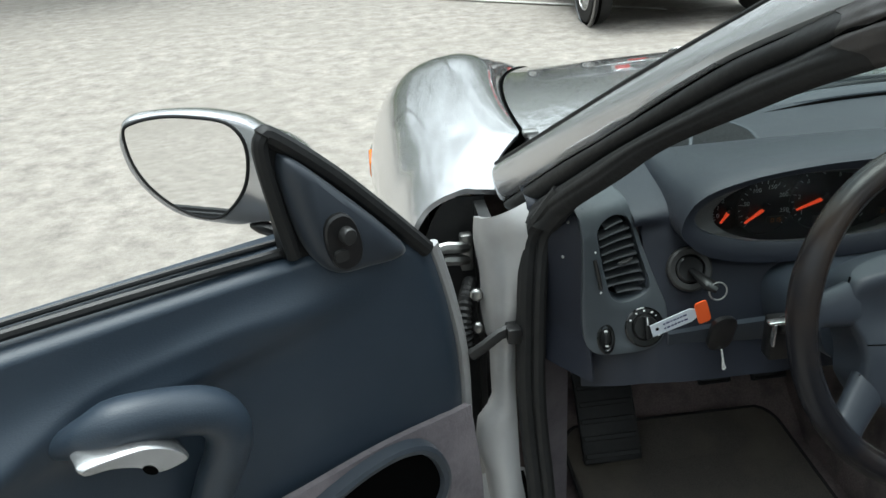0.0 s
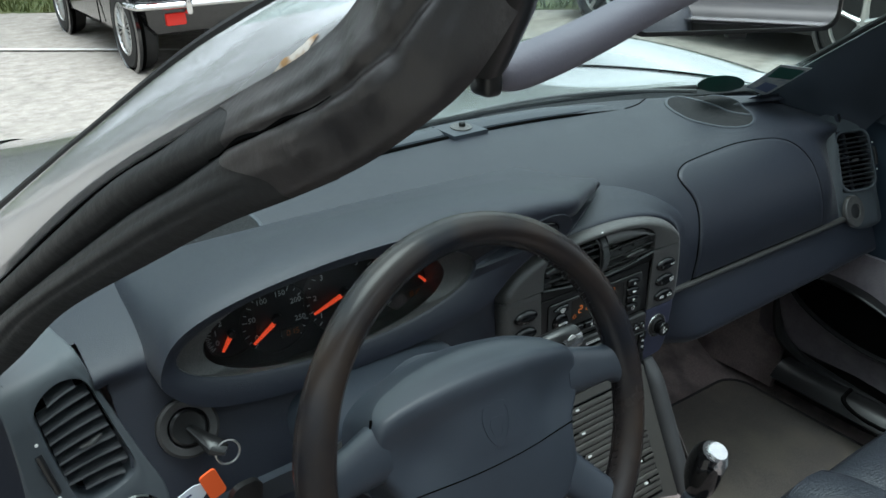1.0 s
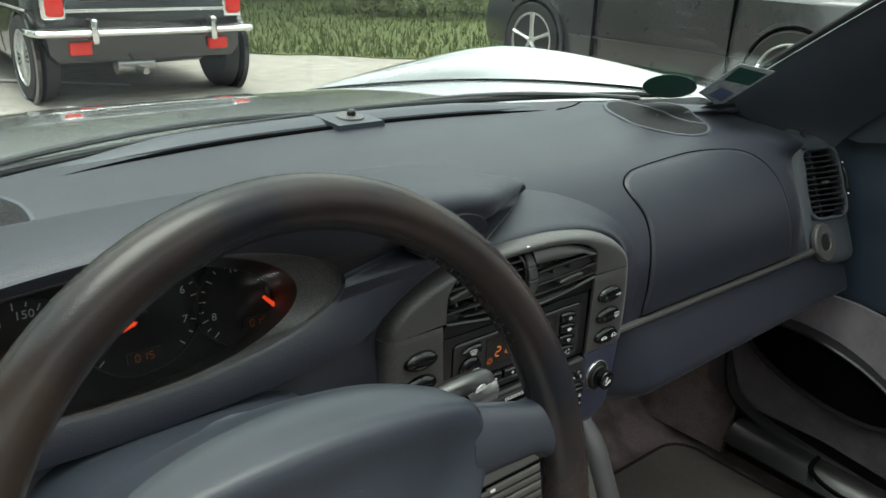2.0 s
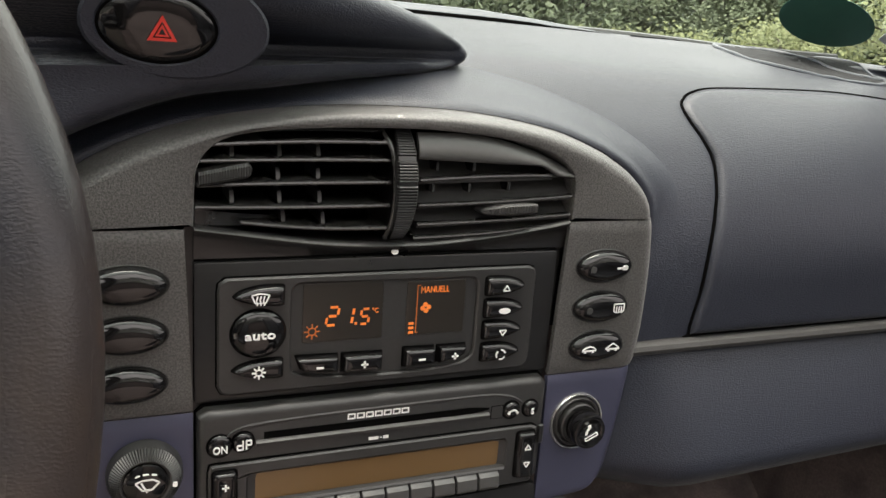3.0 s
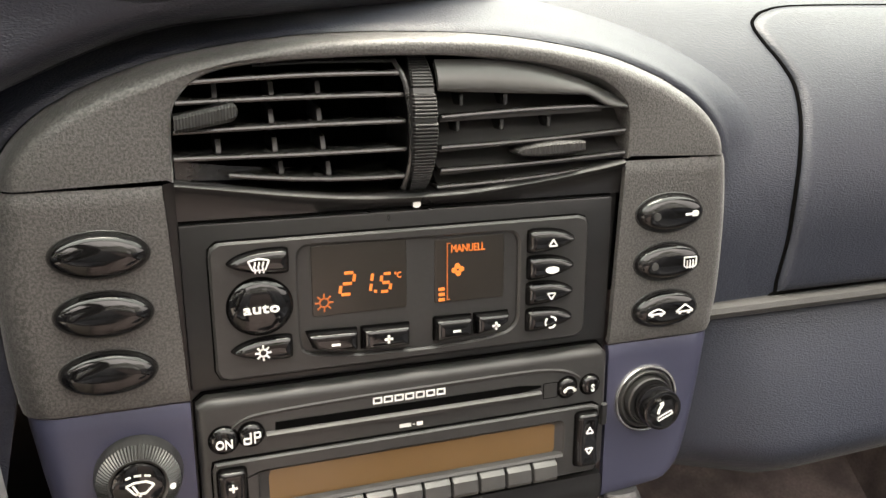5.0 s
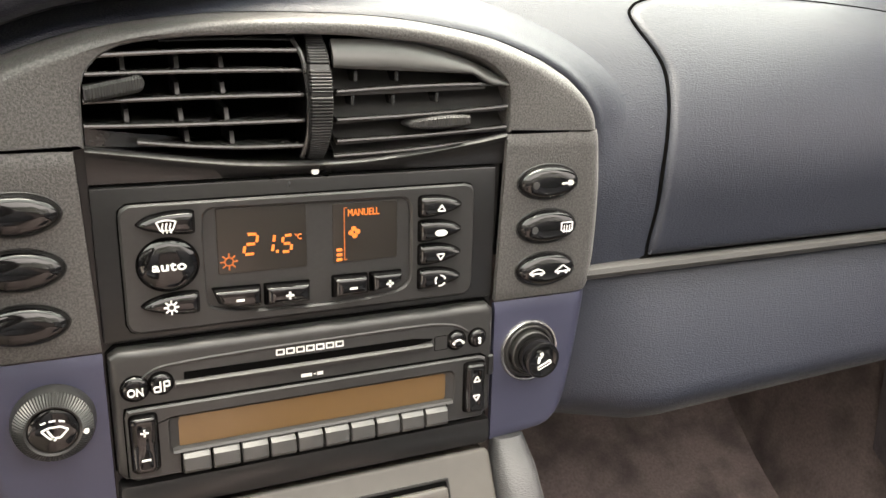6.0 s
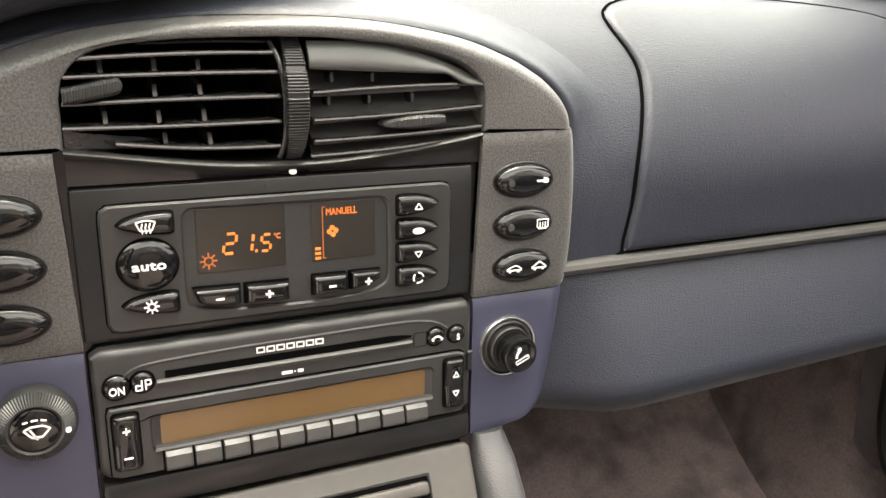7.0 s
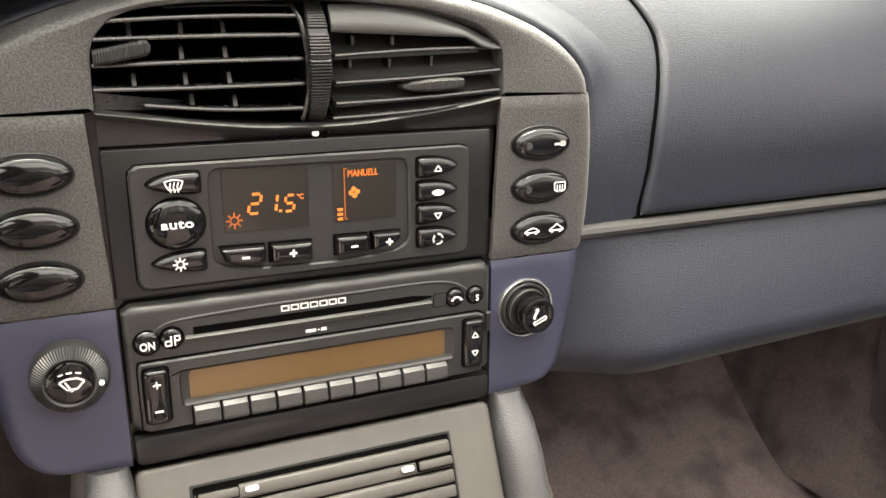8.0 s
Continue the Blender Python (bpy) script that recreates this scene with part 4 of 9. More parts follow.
HO = [(p.x, p.z) for p in smooth([(-0.0761, 0, 0.0448), (-0.0667, 0, 0.0594), (-0.0399, 0, 0.0635), (0.0061, 0, 0.0615), (0.0509, 0, 0.051), (0.0775, 0, 0.034), (0.1057, 0, 0.02), (0.1266, 0, -0.0045), (0.118, 0, -0.06), (0.0977, 0, -0.0784), (0.0682, 0, -0.068), (0.0365, 0, -0.069), (0.0062, 0, -0.0634), (-0.0286, 0, -0.0512), (-0.0543, 0, -0.0284), (-0.072, 0, -0.0002), (-0.0786, 0, 0.0293)], 4, True)]
GO = [(p.x * (1.2 if p.x < 0 else 1.05), p.z * 1.03) for p in smooth([(-0.0575, 0, 0.0445), (-0.0478, 0, 0.0536), (-0.0236, 0, 0.0577), (0.0049, 0, 0.0548), (0.0356, 0, 0.0467), (0.0501, 0, 0.0279), (0.0516, 0, 0.002), (0.0442, 0, -0.0238), (0.0284, 0, -0.044), (0.0112, 0, -0.0535), (-0.0151, 0, -0.0455), (-0.0403, 0, -0.0196), (-0.0545, 0, 0.0112)], 4, True)]
part("mirror_housing", loft([[on_glass(*p, h) for p in shrink(HO, d)] for d, h in ((0.03, -0.095), (0.014, -0.075), (0.004, -0.045), (0.0, -0.015), (0.001, -0.004), (0.004, 0.001), (0.009, 0.003))]), SILVER, door, "silver mirror housing")
part("mirror_gap", tube([on_glass(*p, 0.003) for p in GO], 0.0022, 8, closed=True), BLACK, door)
mg = part("mirror_glass", loft([[on_glass(*p, h) for p in shrink(GO, 0.001)] for h in (0.0015, 0.0042)]), MIRROR, door, "mirror glass")
part("mirror_sleeve", tube(smooth([on_glass(0.045, -0.07, -0.01), on_glass(0.07, -0.078, -0.004), on_glass(0.105, -0.092, -0.002)], 4), [0.004, 0.006, 0.008, 0.008, 0.008, 0.008, 0.008, 0.008, 0.008], 10), BLACK, door)

# ---- dashboard ----
def screen_foot(x):
    """How far ahead the windscreen meets the dashboard."""
    return 0.352 - 0.45 * x * x


def top_height(x):
    return 0.885 - 0.05 * x * x


def face_y(z):
    """The sloping face of the ends and of the driver's side."""
    return 0.017 + 0.42 * (z - 0.695)


def roll(x, z):
    """The upright face that rolls over into the top, between the console and the end panel."""
    q = min(max((z - 0.73) / (top_height(x) - 0.742), 0), 0.992)
    return 0.013 + 0.165 * (1 - math.sqrt(1 - q * q))


def ease(t):
    t = max(min(t, 1), 0)
    return t * t * (3 - 2 * t)


def driver_end_y(x, z):
    """The smooth face beside the steering wheel, with the side vent and the light switch."""
    return -0.019 + 0.43 * (z - 0.705) - 0.5 * max(-x - 0.585, 0) * max(min((z - 0.7) / 0.13, 1), 0)


def pad_y(x, z):
    """The face, which comes nearer to the driver on that side and falls back to the end panel on the other."""
    slope = face_y(z) - (0.042 * ease((0.885 - z) / 0.075) if x < 0 else 0)
    slope += (driver_end_y(x, z) + 0.003 - slope) * ease((-x - 0.535) / 0.045)
    t = ease((-x - 0.17) / 0.08) if x < 0 else ease((x - 0.53) / 0.055)
    return roll(x, z) + (slope - roll(x, z)) * t


def dash_point(x, v):
    """The pad's outline, from the glass (v 0) over the roll to the lower edge (v 1)."""
    low = 0.697 if x > -0.165 else 0.64
    back = 0.03 * max((abs(x) - 0.6) / 0.065, 0) ** 2 + (0.006 if x < 0 else 0.01) * min(max((abs(x) - 0.58) / 0.012, 0), 1) * min(max((v - 0.52) / 0.1, 0), 1)
    zt = top_height(x) - 0.012
    pts = [(screen_foot(x) + 0.02, top_height(x) - 0.02), (screen_foot(x) - 0.005, top_height(x)), (0.5 * (screen_foot(x) + 0.15), zt + 0.008), (0.178, zt)] + [(pad_y(x, z), z) for z in [0.73 + (zt - 0.73) * math.sin(radians(a)) for a in (62, 43, 27, 13, 0)]] + [(pad_y(x, low), low)]
    s = v * (len(pts) - 1)
    i = min(int(s), len(pts) - 2)
    t = s - i
    P = [pts[max(i - 1, 0)], pts[i], pts[i + 1], pts[min(i + 2, len(pts) - 1)]]
    out = []
    for k in range(2):
        a, b, c, d = (q[k] for q in P)
        out.append(0.5 * (2 * b + (c - a) * t + (2 * a - 5 * b + 4 * c - d) * t * t + (3 * b - a - 3 * c + d) * t ** 3))
    if abs(x) < 0.14 and out[1] < 0.822 - 0.038 * (abs(x) / 0.15) ** 2.6 and out[0] < 0.1:
        back += 0.045 - max(0.02 - out[0], 0)
        return x, out[0] + back, out[1]
    return x, out[0] + back, out[1] - back * 0.5


dash = thing("dashboard", (0, 0.1, 0.6), "blue grey vinyl dashboard with glovebox and curved top", "dashboard")
pad = sheet(lambda u, v: dash_point(-0.665 + 1.33 * u, v), 110, 64, -0.012)
# the pad is open behind the instruments
gone = [f for f in pad.faces for c in [f.calc_center_median()] if ((c.x + 0.366) / 0.168) ** 2 + ((c.z - 0.838) / 0.058) ** 2 < 1 and c.y < 0.13]
# and behind the side vent and the light switch
gone += [f for f in pad.faces for c in [f.calc_center_median()] if -0.655 < c.x < -0.585 and 0.693 < c.z < 0.846 and c.y < 0.12 and c.x < -0.585 - 0.25 * (c.z - 0.82) and f not in gone]
bmesh.ops.delete(pad, geom=gone, context="FACES")
part("pad", pad, VINYL, dash)

# lower panel of the passenger side, under a grey trim strip
def knee(u, v):
    x = 0.135 + 0.525 * u
    low = 0.6005 + 0.014 * u
    z = 0.6895 + (low - 0.6895) * v
    return x, roll(x, 0.69) - 0.001 + (0.012 * v * v - 0.042 * v) * ease((x - 0.14) / 0.06) + 0.05 * max(v - 0.8, 0) ** 1.5 * 4, z


part("knee_panel", sheet(knee, 30, 14, -0.01), VINYL, dash)
TRIM = material("dark grey trim", (0.03, 0.0295, 0.0285), 0.5, second=(0.038, 0.037, 0.036), scale=900, bump=0.3, bump_scale=1200)
part("trim_strip", tube([(0.152 + 0.503 * k / 12, roll(0, 0.69) - 0.001, 0.6938) for k in range(13)], 0.0062, 10, flat=0.7), TRIM, dash, "grey plastic trim strip")

# binnacle hood over the instruments, running out to a point
hood_o = smooth([(-0.545, 0, 0.835), (-0.525, 0, 0.872), (-0.47, 0, 0.893), (-0.38, 0, 0.905), (-0.28, 0, 0.907), (-0.18, 0, 0.903), (-0.09, 0, 0.8965), (-0.02, 0, 0.8845), (0.022, 0, 0.8755), (0.044, 0, 0.8688), (0.0605, 0, 0.862), (0.0655, 0, 0.8548), (0.0595, 0, 0.8485), (0.038, 0, 0.8445), (0.0, 0, 0.841), (-0.05, 0, 0.8365), (-0.1, 0, 0.829), (-0.15, 0, 0.809), (-0.2, 0, 0.785), (-0.28, 0, 0.772), (-0.42, 0, 0.77), (-0.5, 0, 0.785), (-0.535, 0, 0.81)], 5, True)
HOOD = [(p.x, p.z) for p in hood_o]


def hood_front(x):
    return -0.008 + 0.077 * max(min((x + 0.065) / 0.127, 1), 0)


rings = []
N = len(HOOD)
cx, cz = -0.33, 0.83
back = []
for x, z in HOOD:
    back.append((x - 0.06 * ease((x + 0.02) / 0.08), 0.2 if z > 0.835 else 0.1, min(z, 0.868) - 0.004))
rings.append(back)


def tail_part(x):
    """0 over the instruments, 1 on the tail that runs out to a point."""
    return ease((x + 0.19) / 0.1)


def hood_lean(x, z):
    """The tail's face leans over, its upper edge nearer to the driver."""
    return -0.3 * (z - 0.8575) * tail_part(x)


rings.append([(x - 0.06 * ease((x + 0.02) / 0.08), hood_front(x) + 0.09, z - 0.004 if z > 0.84 else z) for x, z in HOOD])
rings.append([(x - 0.008 * ease((x + 0.02) / 0.08), hood_front(x) + 0.034 - 0.014 * tail_part(x), z) for x, z in HOOD])
for pull, dy in ((0.02, 0.024), (0.06, 0.015), (0.12, 0.008), (0.2, 0.0035), (0.3, 0.001), (0.42, 0.0), (0.6, 0.0)):
    ring = []
    for x, z in HOOD:
        w = tail_part(x)
        mid = 0.835 + 0.0195 * ease((x + 0.2) / 0.15)
        zz = z + (mid - z) * min(pull, 0.24 + 0.76 * w) * (0.35 + 0.65 * w)
        xx = x - 0.02 * pull * ease((x - 0.02) / 0.04)
        ring.append((xx, hood_front(x) + dy * (1 - 0.3 * w) + hood_lean(x, zz), zz))
    rings.append(ring)
# the angle of each outline point about the gauges decides which point of the opening it is joined to
inner = []
for x, z in HOOD:
    a = math.atan2((z - 0.843) / 0.06, (x + 0.366) / 0.2)
    inner.append((-0.366 + 0.164 * math.cos(a), 0.844 + 0.047 * math.sin(a)))
rings.append([(x, hood_front(min(x, -0.2)) + 0.002, z) for x, z in inner])
rings.append([(x, hood_front(min(x, -0.2)) + 0.006, z) for x, z in shrink(inner, 0.002)])
part("binnacle_hood", loft(rings, False), VINYL, dash, angle=78)
wall_back = [(-0.366 + (x + 0.366) * 0.815, z) for x, z in inner]
part("gauge_wall", loft([rings[-1], [(x, 0.004, z - 0.002) for x, z in shrink(inner, 0.003)], [(x, 0.012, z - 0.005) for x, z in wall_back]], False), GREY, dash, "dark grey surround of the instruments")
part("gauge_tunnel", loft([[(x, 0.012, z - 0.005) for x, z in wall_back], [(x, 0.044, z - 0.0225) for x, z in wall_back], [(x, 0.062, z - 0.026) for x, z in wall_back]], False), TRIM, dash, "black wall behind the surround")

# ---- centre console ----
FACE = 0.003
bezel = thing("console_surround", (0, 0.05, 0.61), "grey plastic surround of the centre console with a domed top", "bezel")
HALF = [(0.1572, 0.7745), (0.1558, 0.782), (0.1505, 0.7905), (0.141, 0.7995), (0.131, 0.8057), (0.118, 0.812), (0.09, 0.8212), (0.045, 0.8283)]
dome = smooth([(-x, 0, z) for x, z in HALF] + [(0, 0, 0.83)] + [(x, 0, z) for x, z in HALF[::-1]], 6)
O1 = [(p.x, p.z) for p in dome]
vent_o = smooth([(-0.0942, 0, 0.7745), (-0.0935, 0, 0.796), (-0.0912, 0, 0.8045), (-0.0845, 0, 0.8117), (-0.0737, 0, 0.816), (-0.052, 0, 0.8188), (-0.0245, 0, 0.8201), (0, 0, 0.8205), (0.0235, 0, 0.8199), (0.0554, 0, 0.8168), (0.0817, 0, 0.8105), (0.0945, 0, 0.8025), (0.0987, 0, 0.7945), (0.0988, 0, 0.7745)], 6)
VENT_O = [(p.x, p.z) for p in vent_o]


def spread(o, n):
    """n points at even steps along an open line in x, z."""
    d = [0.0]
    for (x0, z0), (x1, z1) in zip(o, o[1:]):
        d.append(d[-1] + math.hypot(x1 - x0, z1 - z0))
    out, i = [], 0
    for k in range(n):
        s = d[-1] * k / (n - 1)
        while i < len(o) - 2 and d[i + 1] < s:
            i += 1
        t = (s - d[i]) / max(d[i + 1] - d[i], 1e-9)
        out.append((o[i][0] + (o[i + 1][0] - o[i][0]) * t, o[i][1] + (o[i + 1][1] - o[i][1]) * t))
    return out


def dense(o, n=96):
    """A closed outline with n points at even steps, from its own first point on."""
    return spread(list(o) + [o[0]], n + 1)[:-1]


O1, O2 = spread(O1, 90), spread(VENT_O, 90)
rings = [[(x, 0.12, z - 0.03) for x, z in O1], [(x, 0.034, z) for x, z in O1]]
for k in range(9):
    a = math.pi / 2 * k / 8
    pull = 1 - math.cos(a)
    rings.append([(x - math.copysign(0.011, x) * pull * min(abs(x) / 0.1, 1) ** 2, FACE + 0.024 * (1 - math.sin(a)) ** 1.0, z - 0.0055 * pull * min(1, max(z - 0.7745, 0) / 0.03)) for x, z in O1])
rings.append([(x + math.copysign(0.0022, x), FACE, z + 0.0016) for x, z in O2])
rings.append([(x + math.copysign(0.0006, x), FACE + 0.0006, z + 0.0005) for x, z in O2])
rings.append([(x, FACE + 0.003, z) for x, z in O2])
rings.append([(x, FACE + 0.035, z) for x, z in O2])
part("bezel_top", loft(rings, False, False), GREY, bezel)


def bent_panel(inner, outer, bulge=0.0):
    """A panel between an inner and an outer upright line of (x, z), bottom to top, that rolls back at the outer one."""
    a, b = spread(inner, 25), spread(outer, 25)

    def fn(u, v):
        k = min(int(v * 24), 23)
        f = v * 24 - k
        xi, zi = a[k][0] + (a[k + 1][0] - a[k][0]) * f, a[k][1] + (a[k + 1][1] - a[k][1]) * f
        xo, zo = b[k][0] + (b[k + 1][0] - b[k][0]) * f, b[k][1] + (b[k + 1][1] - b[k][1]) * f
        s = min(u / 0.8, 1)
        t = max((u - 0.8) / 0.2, 0)
        edge = max(s - 0.78, 0) / 0.22
        lip = 0.0012 * max((0.03 - min(v, 1 - v)) / 0.03, 0) ** 2
        return xi + (xo - xi) * s, FACE + lip + 0.013 * (1 - math.sqrt(max(1 - edge * edge, 0))) + 0.06 * t, zi + (zo - zi) * s
    return fn


for s in (-1, 1):
    fn = bent_panel([(s * 0.0950, 0.6866), (s * 0.0985, 0.7738)], [(p.x * s, p.z) for p in smooth([(0.1572, 0, 0.6866), (0.16, 0, 0.71), (0.1602, 0, 0.745), (0.1575, 0, 0.7738)], 6)])
    part("switch_panel", sheet(fn, 48, 24, 0.003 * s), GREY, bezel)
    fn = bent_panel([(s * 0.0950, 0.606), (s * 0.0950, 0.6860)], [(p.x * s, p.z) for p in smooth([(0.134, 0, 0.6095), (0.1405, 0, 0.6135), (0.1455, 0, 0.6225), (0.151, 0, 0.65), (0.1558, 0, 0.6860)], 6)])
    part("lower_panel", sheet(fn, 48, 24, 0.003 * s), BLUE, bezel, "blue violet plastic lower panel")
part("marker_dot", slab(rrect(-0.0002, 0.8252, 0.0038, 0.0028, 0.0011), FACE + 0.0006, FACE + 0.01), WHITE, bezel, "small white mark")

# padded edge of the dashboard round the surround
side = [(0.1588, 0.7635), (0.1598, 0.752), (0.1603, 0.74), (0.1603, 0.728), (0.16, 0.716), (0.1594, 0.704), (0.1586, 0.692)]
edge = [Vector((-x, 0, z)) for x, z in side[::-1]] + dome[::2] + [Vector((x, 0, z)) for x, z in side]
rings = []
for d in (0.0002, 0.0012, 0.003, 0.006, 0.010, 0.015, 0.021, 0.028, 0.035, 0.042, 0.05, 0.058):
    ring = []
    for k, p in enumerate(edge):
        t = (edge[min(k + 1, len(edge) - 1)] - edge[max(k - 1, 0)]).normalized()
        q = p + Vector((-t.z, 0, t.x)) * d * (0.42 + 0.3 * ease((0.815 - p.z) / 0.07))
        f = d / 0.058
        near = min(FACE + 0.0165 - 0.0035 * math.exp(-((d - 0.008) / 0.007) ** 2), pad_y(q.x, q.z) - 0.0012)
        ring.append((q.x, near + (pad_y(q.x, q.z) + 0.001 - near) * f, q.z))
    rings.append(ring)
part("collar", loft(rings, False, False), VINYL, dash, angle=75)

core = thing("console_core", (0, 0.05, 0.61), "black plastic frame that holds radio and climate control", "frame")
lip = smooth([(-0.0942, 0, 0.7742), (-0.0729, 0, 0.7711), (-0.0505, 0, 0.7678), (-0.0268, 0, 0.7652), (-0.0042, 0, 0.7643), (0.0224, 0, 0.7644), (0.0563, 0, 0.7675), (0.0832, 0, 0.7712), (0.0985, 0, 0.7738)], 6)
o = [(p.x, p.z) for p in lip] + [(0.0983, 0.7735), (0.0946, 0.68), (0.0946, 0.607), (-0.0946, 0.607), (-0.0946, 0.68), (-0.0983, 0.7735)]
part("frame", slab(o[::-1], FACE + 0.006, 0.06, 0.0), BLACK, core)
# the apron under the vent, with its rolled upper edge
n = len(lip)
rings = []
for y, up in ((FACE + 0.03, 0.0005), (FACE + 0.004, 0.0012), (FACE + 0.0012, 0.0008), (FACE, -0.0006), (FACE + 0.0008, -0.0022), (FACE + 0.003, -0.0034)):
    rings.append([(p.x, y, p.z + up) for p in lip])
rings.append([(p.x, FACE + 0.0042, 0.7592) for p in lip])
rings.append([(p.x, FACE + 0.006, 0.7588) for p in lip])
part("apron", loft(rings, False, False), BLACK, core, "black apron with a rolled edge", angle=60)
part("apron_seam", box((-0.0938, FACE + 0.0048, 0.7579), (0.0938, FACE + 0.008, 0.7587)), DARK, core)
part("lower_frame", box((-0.0943, FACE + 0.003, 0.6892), (0.0943, FACE + 0.02, 0.7578), 0.0012, 2), BLACK, core)
part("lower_lip", box((-0.0938, FACE - 0.004, 0.6065), (0.0938, 0.03, 0.6225), 0.004), BLACK, core)
part("marker_dot", slab(oval(0.0010, 0.7602, 0.0018, 0.0015, 16), FACE + 0.0022, FACE + 0.01), WHITE, core, "small white mark")


# ---- centre air vent ----
vent = thing("centre_air_vent", (0, 0.02, 0.765), "black plastic centre air vent, one half open and one half shut", "air vent")
# housing is near-black, the shade inside the vent put into its colour
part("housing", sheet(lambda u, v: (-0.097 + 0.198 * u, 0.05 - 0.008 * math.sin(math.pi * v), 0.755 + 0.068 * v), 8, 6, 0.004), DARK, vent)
SLAT = material("polished black vent plastic", (0.015, 0.015, 0.0148), 0.24, second=(0.018, 0.018, 0.0175), scale=300, rough_var=0.05, spec=0.6)


def reach(z, left):
    """How far the vent's opening reaches at the height z."""
    best = 0.02
    for (x0, z0), (x1, z1) in zip(O2, O2[1:]):
        if (x0 < 0) == left and min(z0, z1) <= z <= max(z0, z1):
            best = max(best, abs(x0))
    return best


def blade(line, y0, y1, thick, drop=0.0):
    """One bar of a vent along a line of (x, z), with a rounded nose."""
    rings = []
    for x, z in line:
        rings.append([(x, y0, z - thick * 0.05), (x, y0 + 0.0003, z + thick * 0.3), (x, y0 + 0.0011, z + thick * 0.5), (x, y1, z + thick * 0.3 + drop), (x, y1, z - thick * 0.3 + drop), (x, y0 + 0.0011, z - thick * 0.5), (x, y0 + 0.0003, z - thick * 0.38)])
    return loft(rings)


def bowed(x0, z0, x1, z1, rise=0.0, n=14):
    return [(x0 + (x1 - x0) * k / n, z0 + (z1 - z0) * k / n + rise * math.sin(math.pi * k / n)) for k in range(n + 1)]


SLY = FACE + 0.0015
for x0, z0, x1, z1, rise in ((-0.0875, 0.8112, -0.0062, 0.8137, 0.0008), (-0.0915, 0.8039, -0.0042, 0.8053, 0.0004), (-0.093, 0.7932, -0.0034, 0.7947, 0.0003), (-0.0935, 0.7834, -0.0034, 0.7835, -0.0004), (-0.0738, 0.7763, -0.0042, 0.7724, -0.0014)):
    part("slat", blade(bowed(x0, z0, x1, z1, rise), SLY, 0.034, 0.0021, 0.0006), SLAT, vent)
# the lowest bar grows out of a solid corner
part("corner_fill", sheet(lambda u, v: (-0.0935 + 0.048 * u, FACE + 0.004 + 0.02 * u * u, 0.7752 - 0.0035 * u + (0.0072 - 0.004 * u) * v), 12, 6, 0.003), SLAT, vent)
part("upper_frame", blade(bowed(-0.062, 0.8172, -0.005, 0.8183, 0.0006), FACE + 0.01, 0.03, 0.002), SLAT, vent)
# the rounded side of the open half, beside the wheel
part("side_frame", tube(smooth([(-0.0068, FACE + 0.006, 0.8178), (-0.0042, FACE + 0.001, 0.811), (-0.0026, FACE - 0.001, 0.80), (-0.002, FACE - 0.0014, 0.788), (-0.0026, FACE, 0.776), (-0.0045, FACE + 0.004, 0.7668)], 6), 0.0011, 8), SLAT, vent)
for x, z in ((-0.0769, 0.8077), (-0.0556, 0.8080), (-0.0374, 0.8080), (-0.0561, 0.7975), (-0.0372, 0.7973), (-0.0768, 0.7867), (-0.0552, 0.7866), (-0.0361, 0.7864), (-0.0532, 0.7769), (-0.0342, 0.7762)):
    part("vane", loft([[(x - 0.0009, 0.0135, z + 0.0026), (x + 0.0009, 0.0135, z + 0.0026), (x + 0.0009, 0.036, z + 0.0045), (x - 0.0009, 0.036, z + 0.0045)], [(x - 0.0009, 0.0105, z - 0.0042), (x + 0.0009, 0.0105, z - 0.0042), (x + 0.0009, 0.036, z - 0.0045), (x - 0.0009, 0.036, z - 0.0045)]]), SLATE, vent)


# the shut half: one wide flap above, hollow flaps between the bars below
def top_flap(u, v):
    x = 0.0095 + 0.0885 * u
    low = 0.8064 - 0.0031 * (x - 0.011) / 0.0724 - 0.0052 * ease((x - 0.076) / 0.014)
    high = 0.8188 - 0.018 * max(u - 0.2, 0) ** 2 / 0.64
    w = math.sqrt(max(1 - (1 - v) ** 2, 0))
    return x, FACE - 0.003 + 0.0075 * v * (0.5 + 0.5 * v) + 0.003 * (1 - w) + 0.006 * max(u - 0.75, 0), low + (high - low) * v


# flap colour lightened: the sky's reflection is put into the plastic
FLAP_SHEEN = material("vent plastic lightened for sky reflection", (0.042, 0.042, 0.0405), 0.3, second=(0.048, 0.048, 0.0465), scale=300, rough_var=0.05)
part("shut_flap", sheet(top_flap, 26, 12, 0.003), FLAP_SHEEN, vent, "smooth upper flap")
right = (((0.0118, 0.7957), (0.0965, 0.7985), 0.0008), ((0.0118, 0.7832), (0.0985, 0.7875), -0.0006), ((0.0116, 0.7736), (0.0985, 0.7775), -0.0006), ((0.0098, 0.7668), (0.0975, 0.7728), -0.0012))
for (x0, z0), (x1, z1), rise in right:
    part("slat", blade(bowed(x0, z0, x1, z1, rise), SLY, 0.02, 0.0021), SLAT, vent)
gaps = ((right[0][0:2], 0.0102, 0.0038, 0.086), (right[1][0:2], 0.0115, 0.0112, 0.0985), (right[2][0:2], 0.0088, 0.0088, 0.0985), (right[3][0:2], 0.006, 0.004, 0.097))
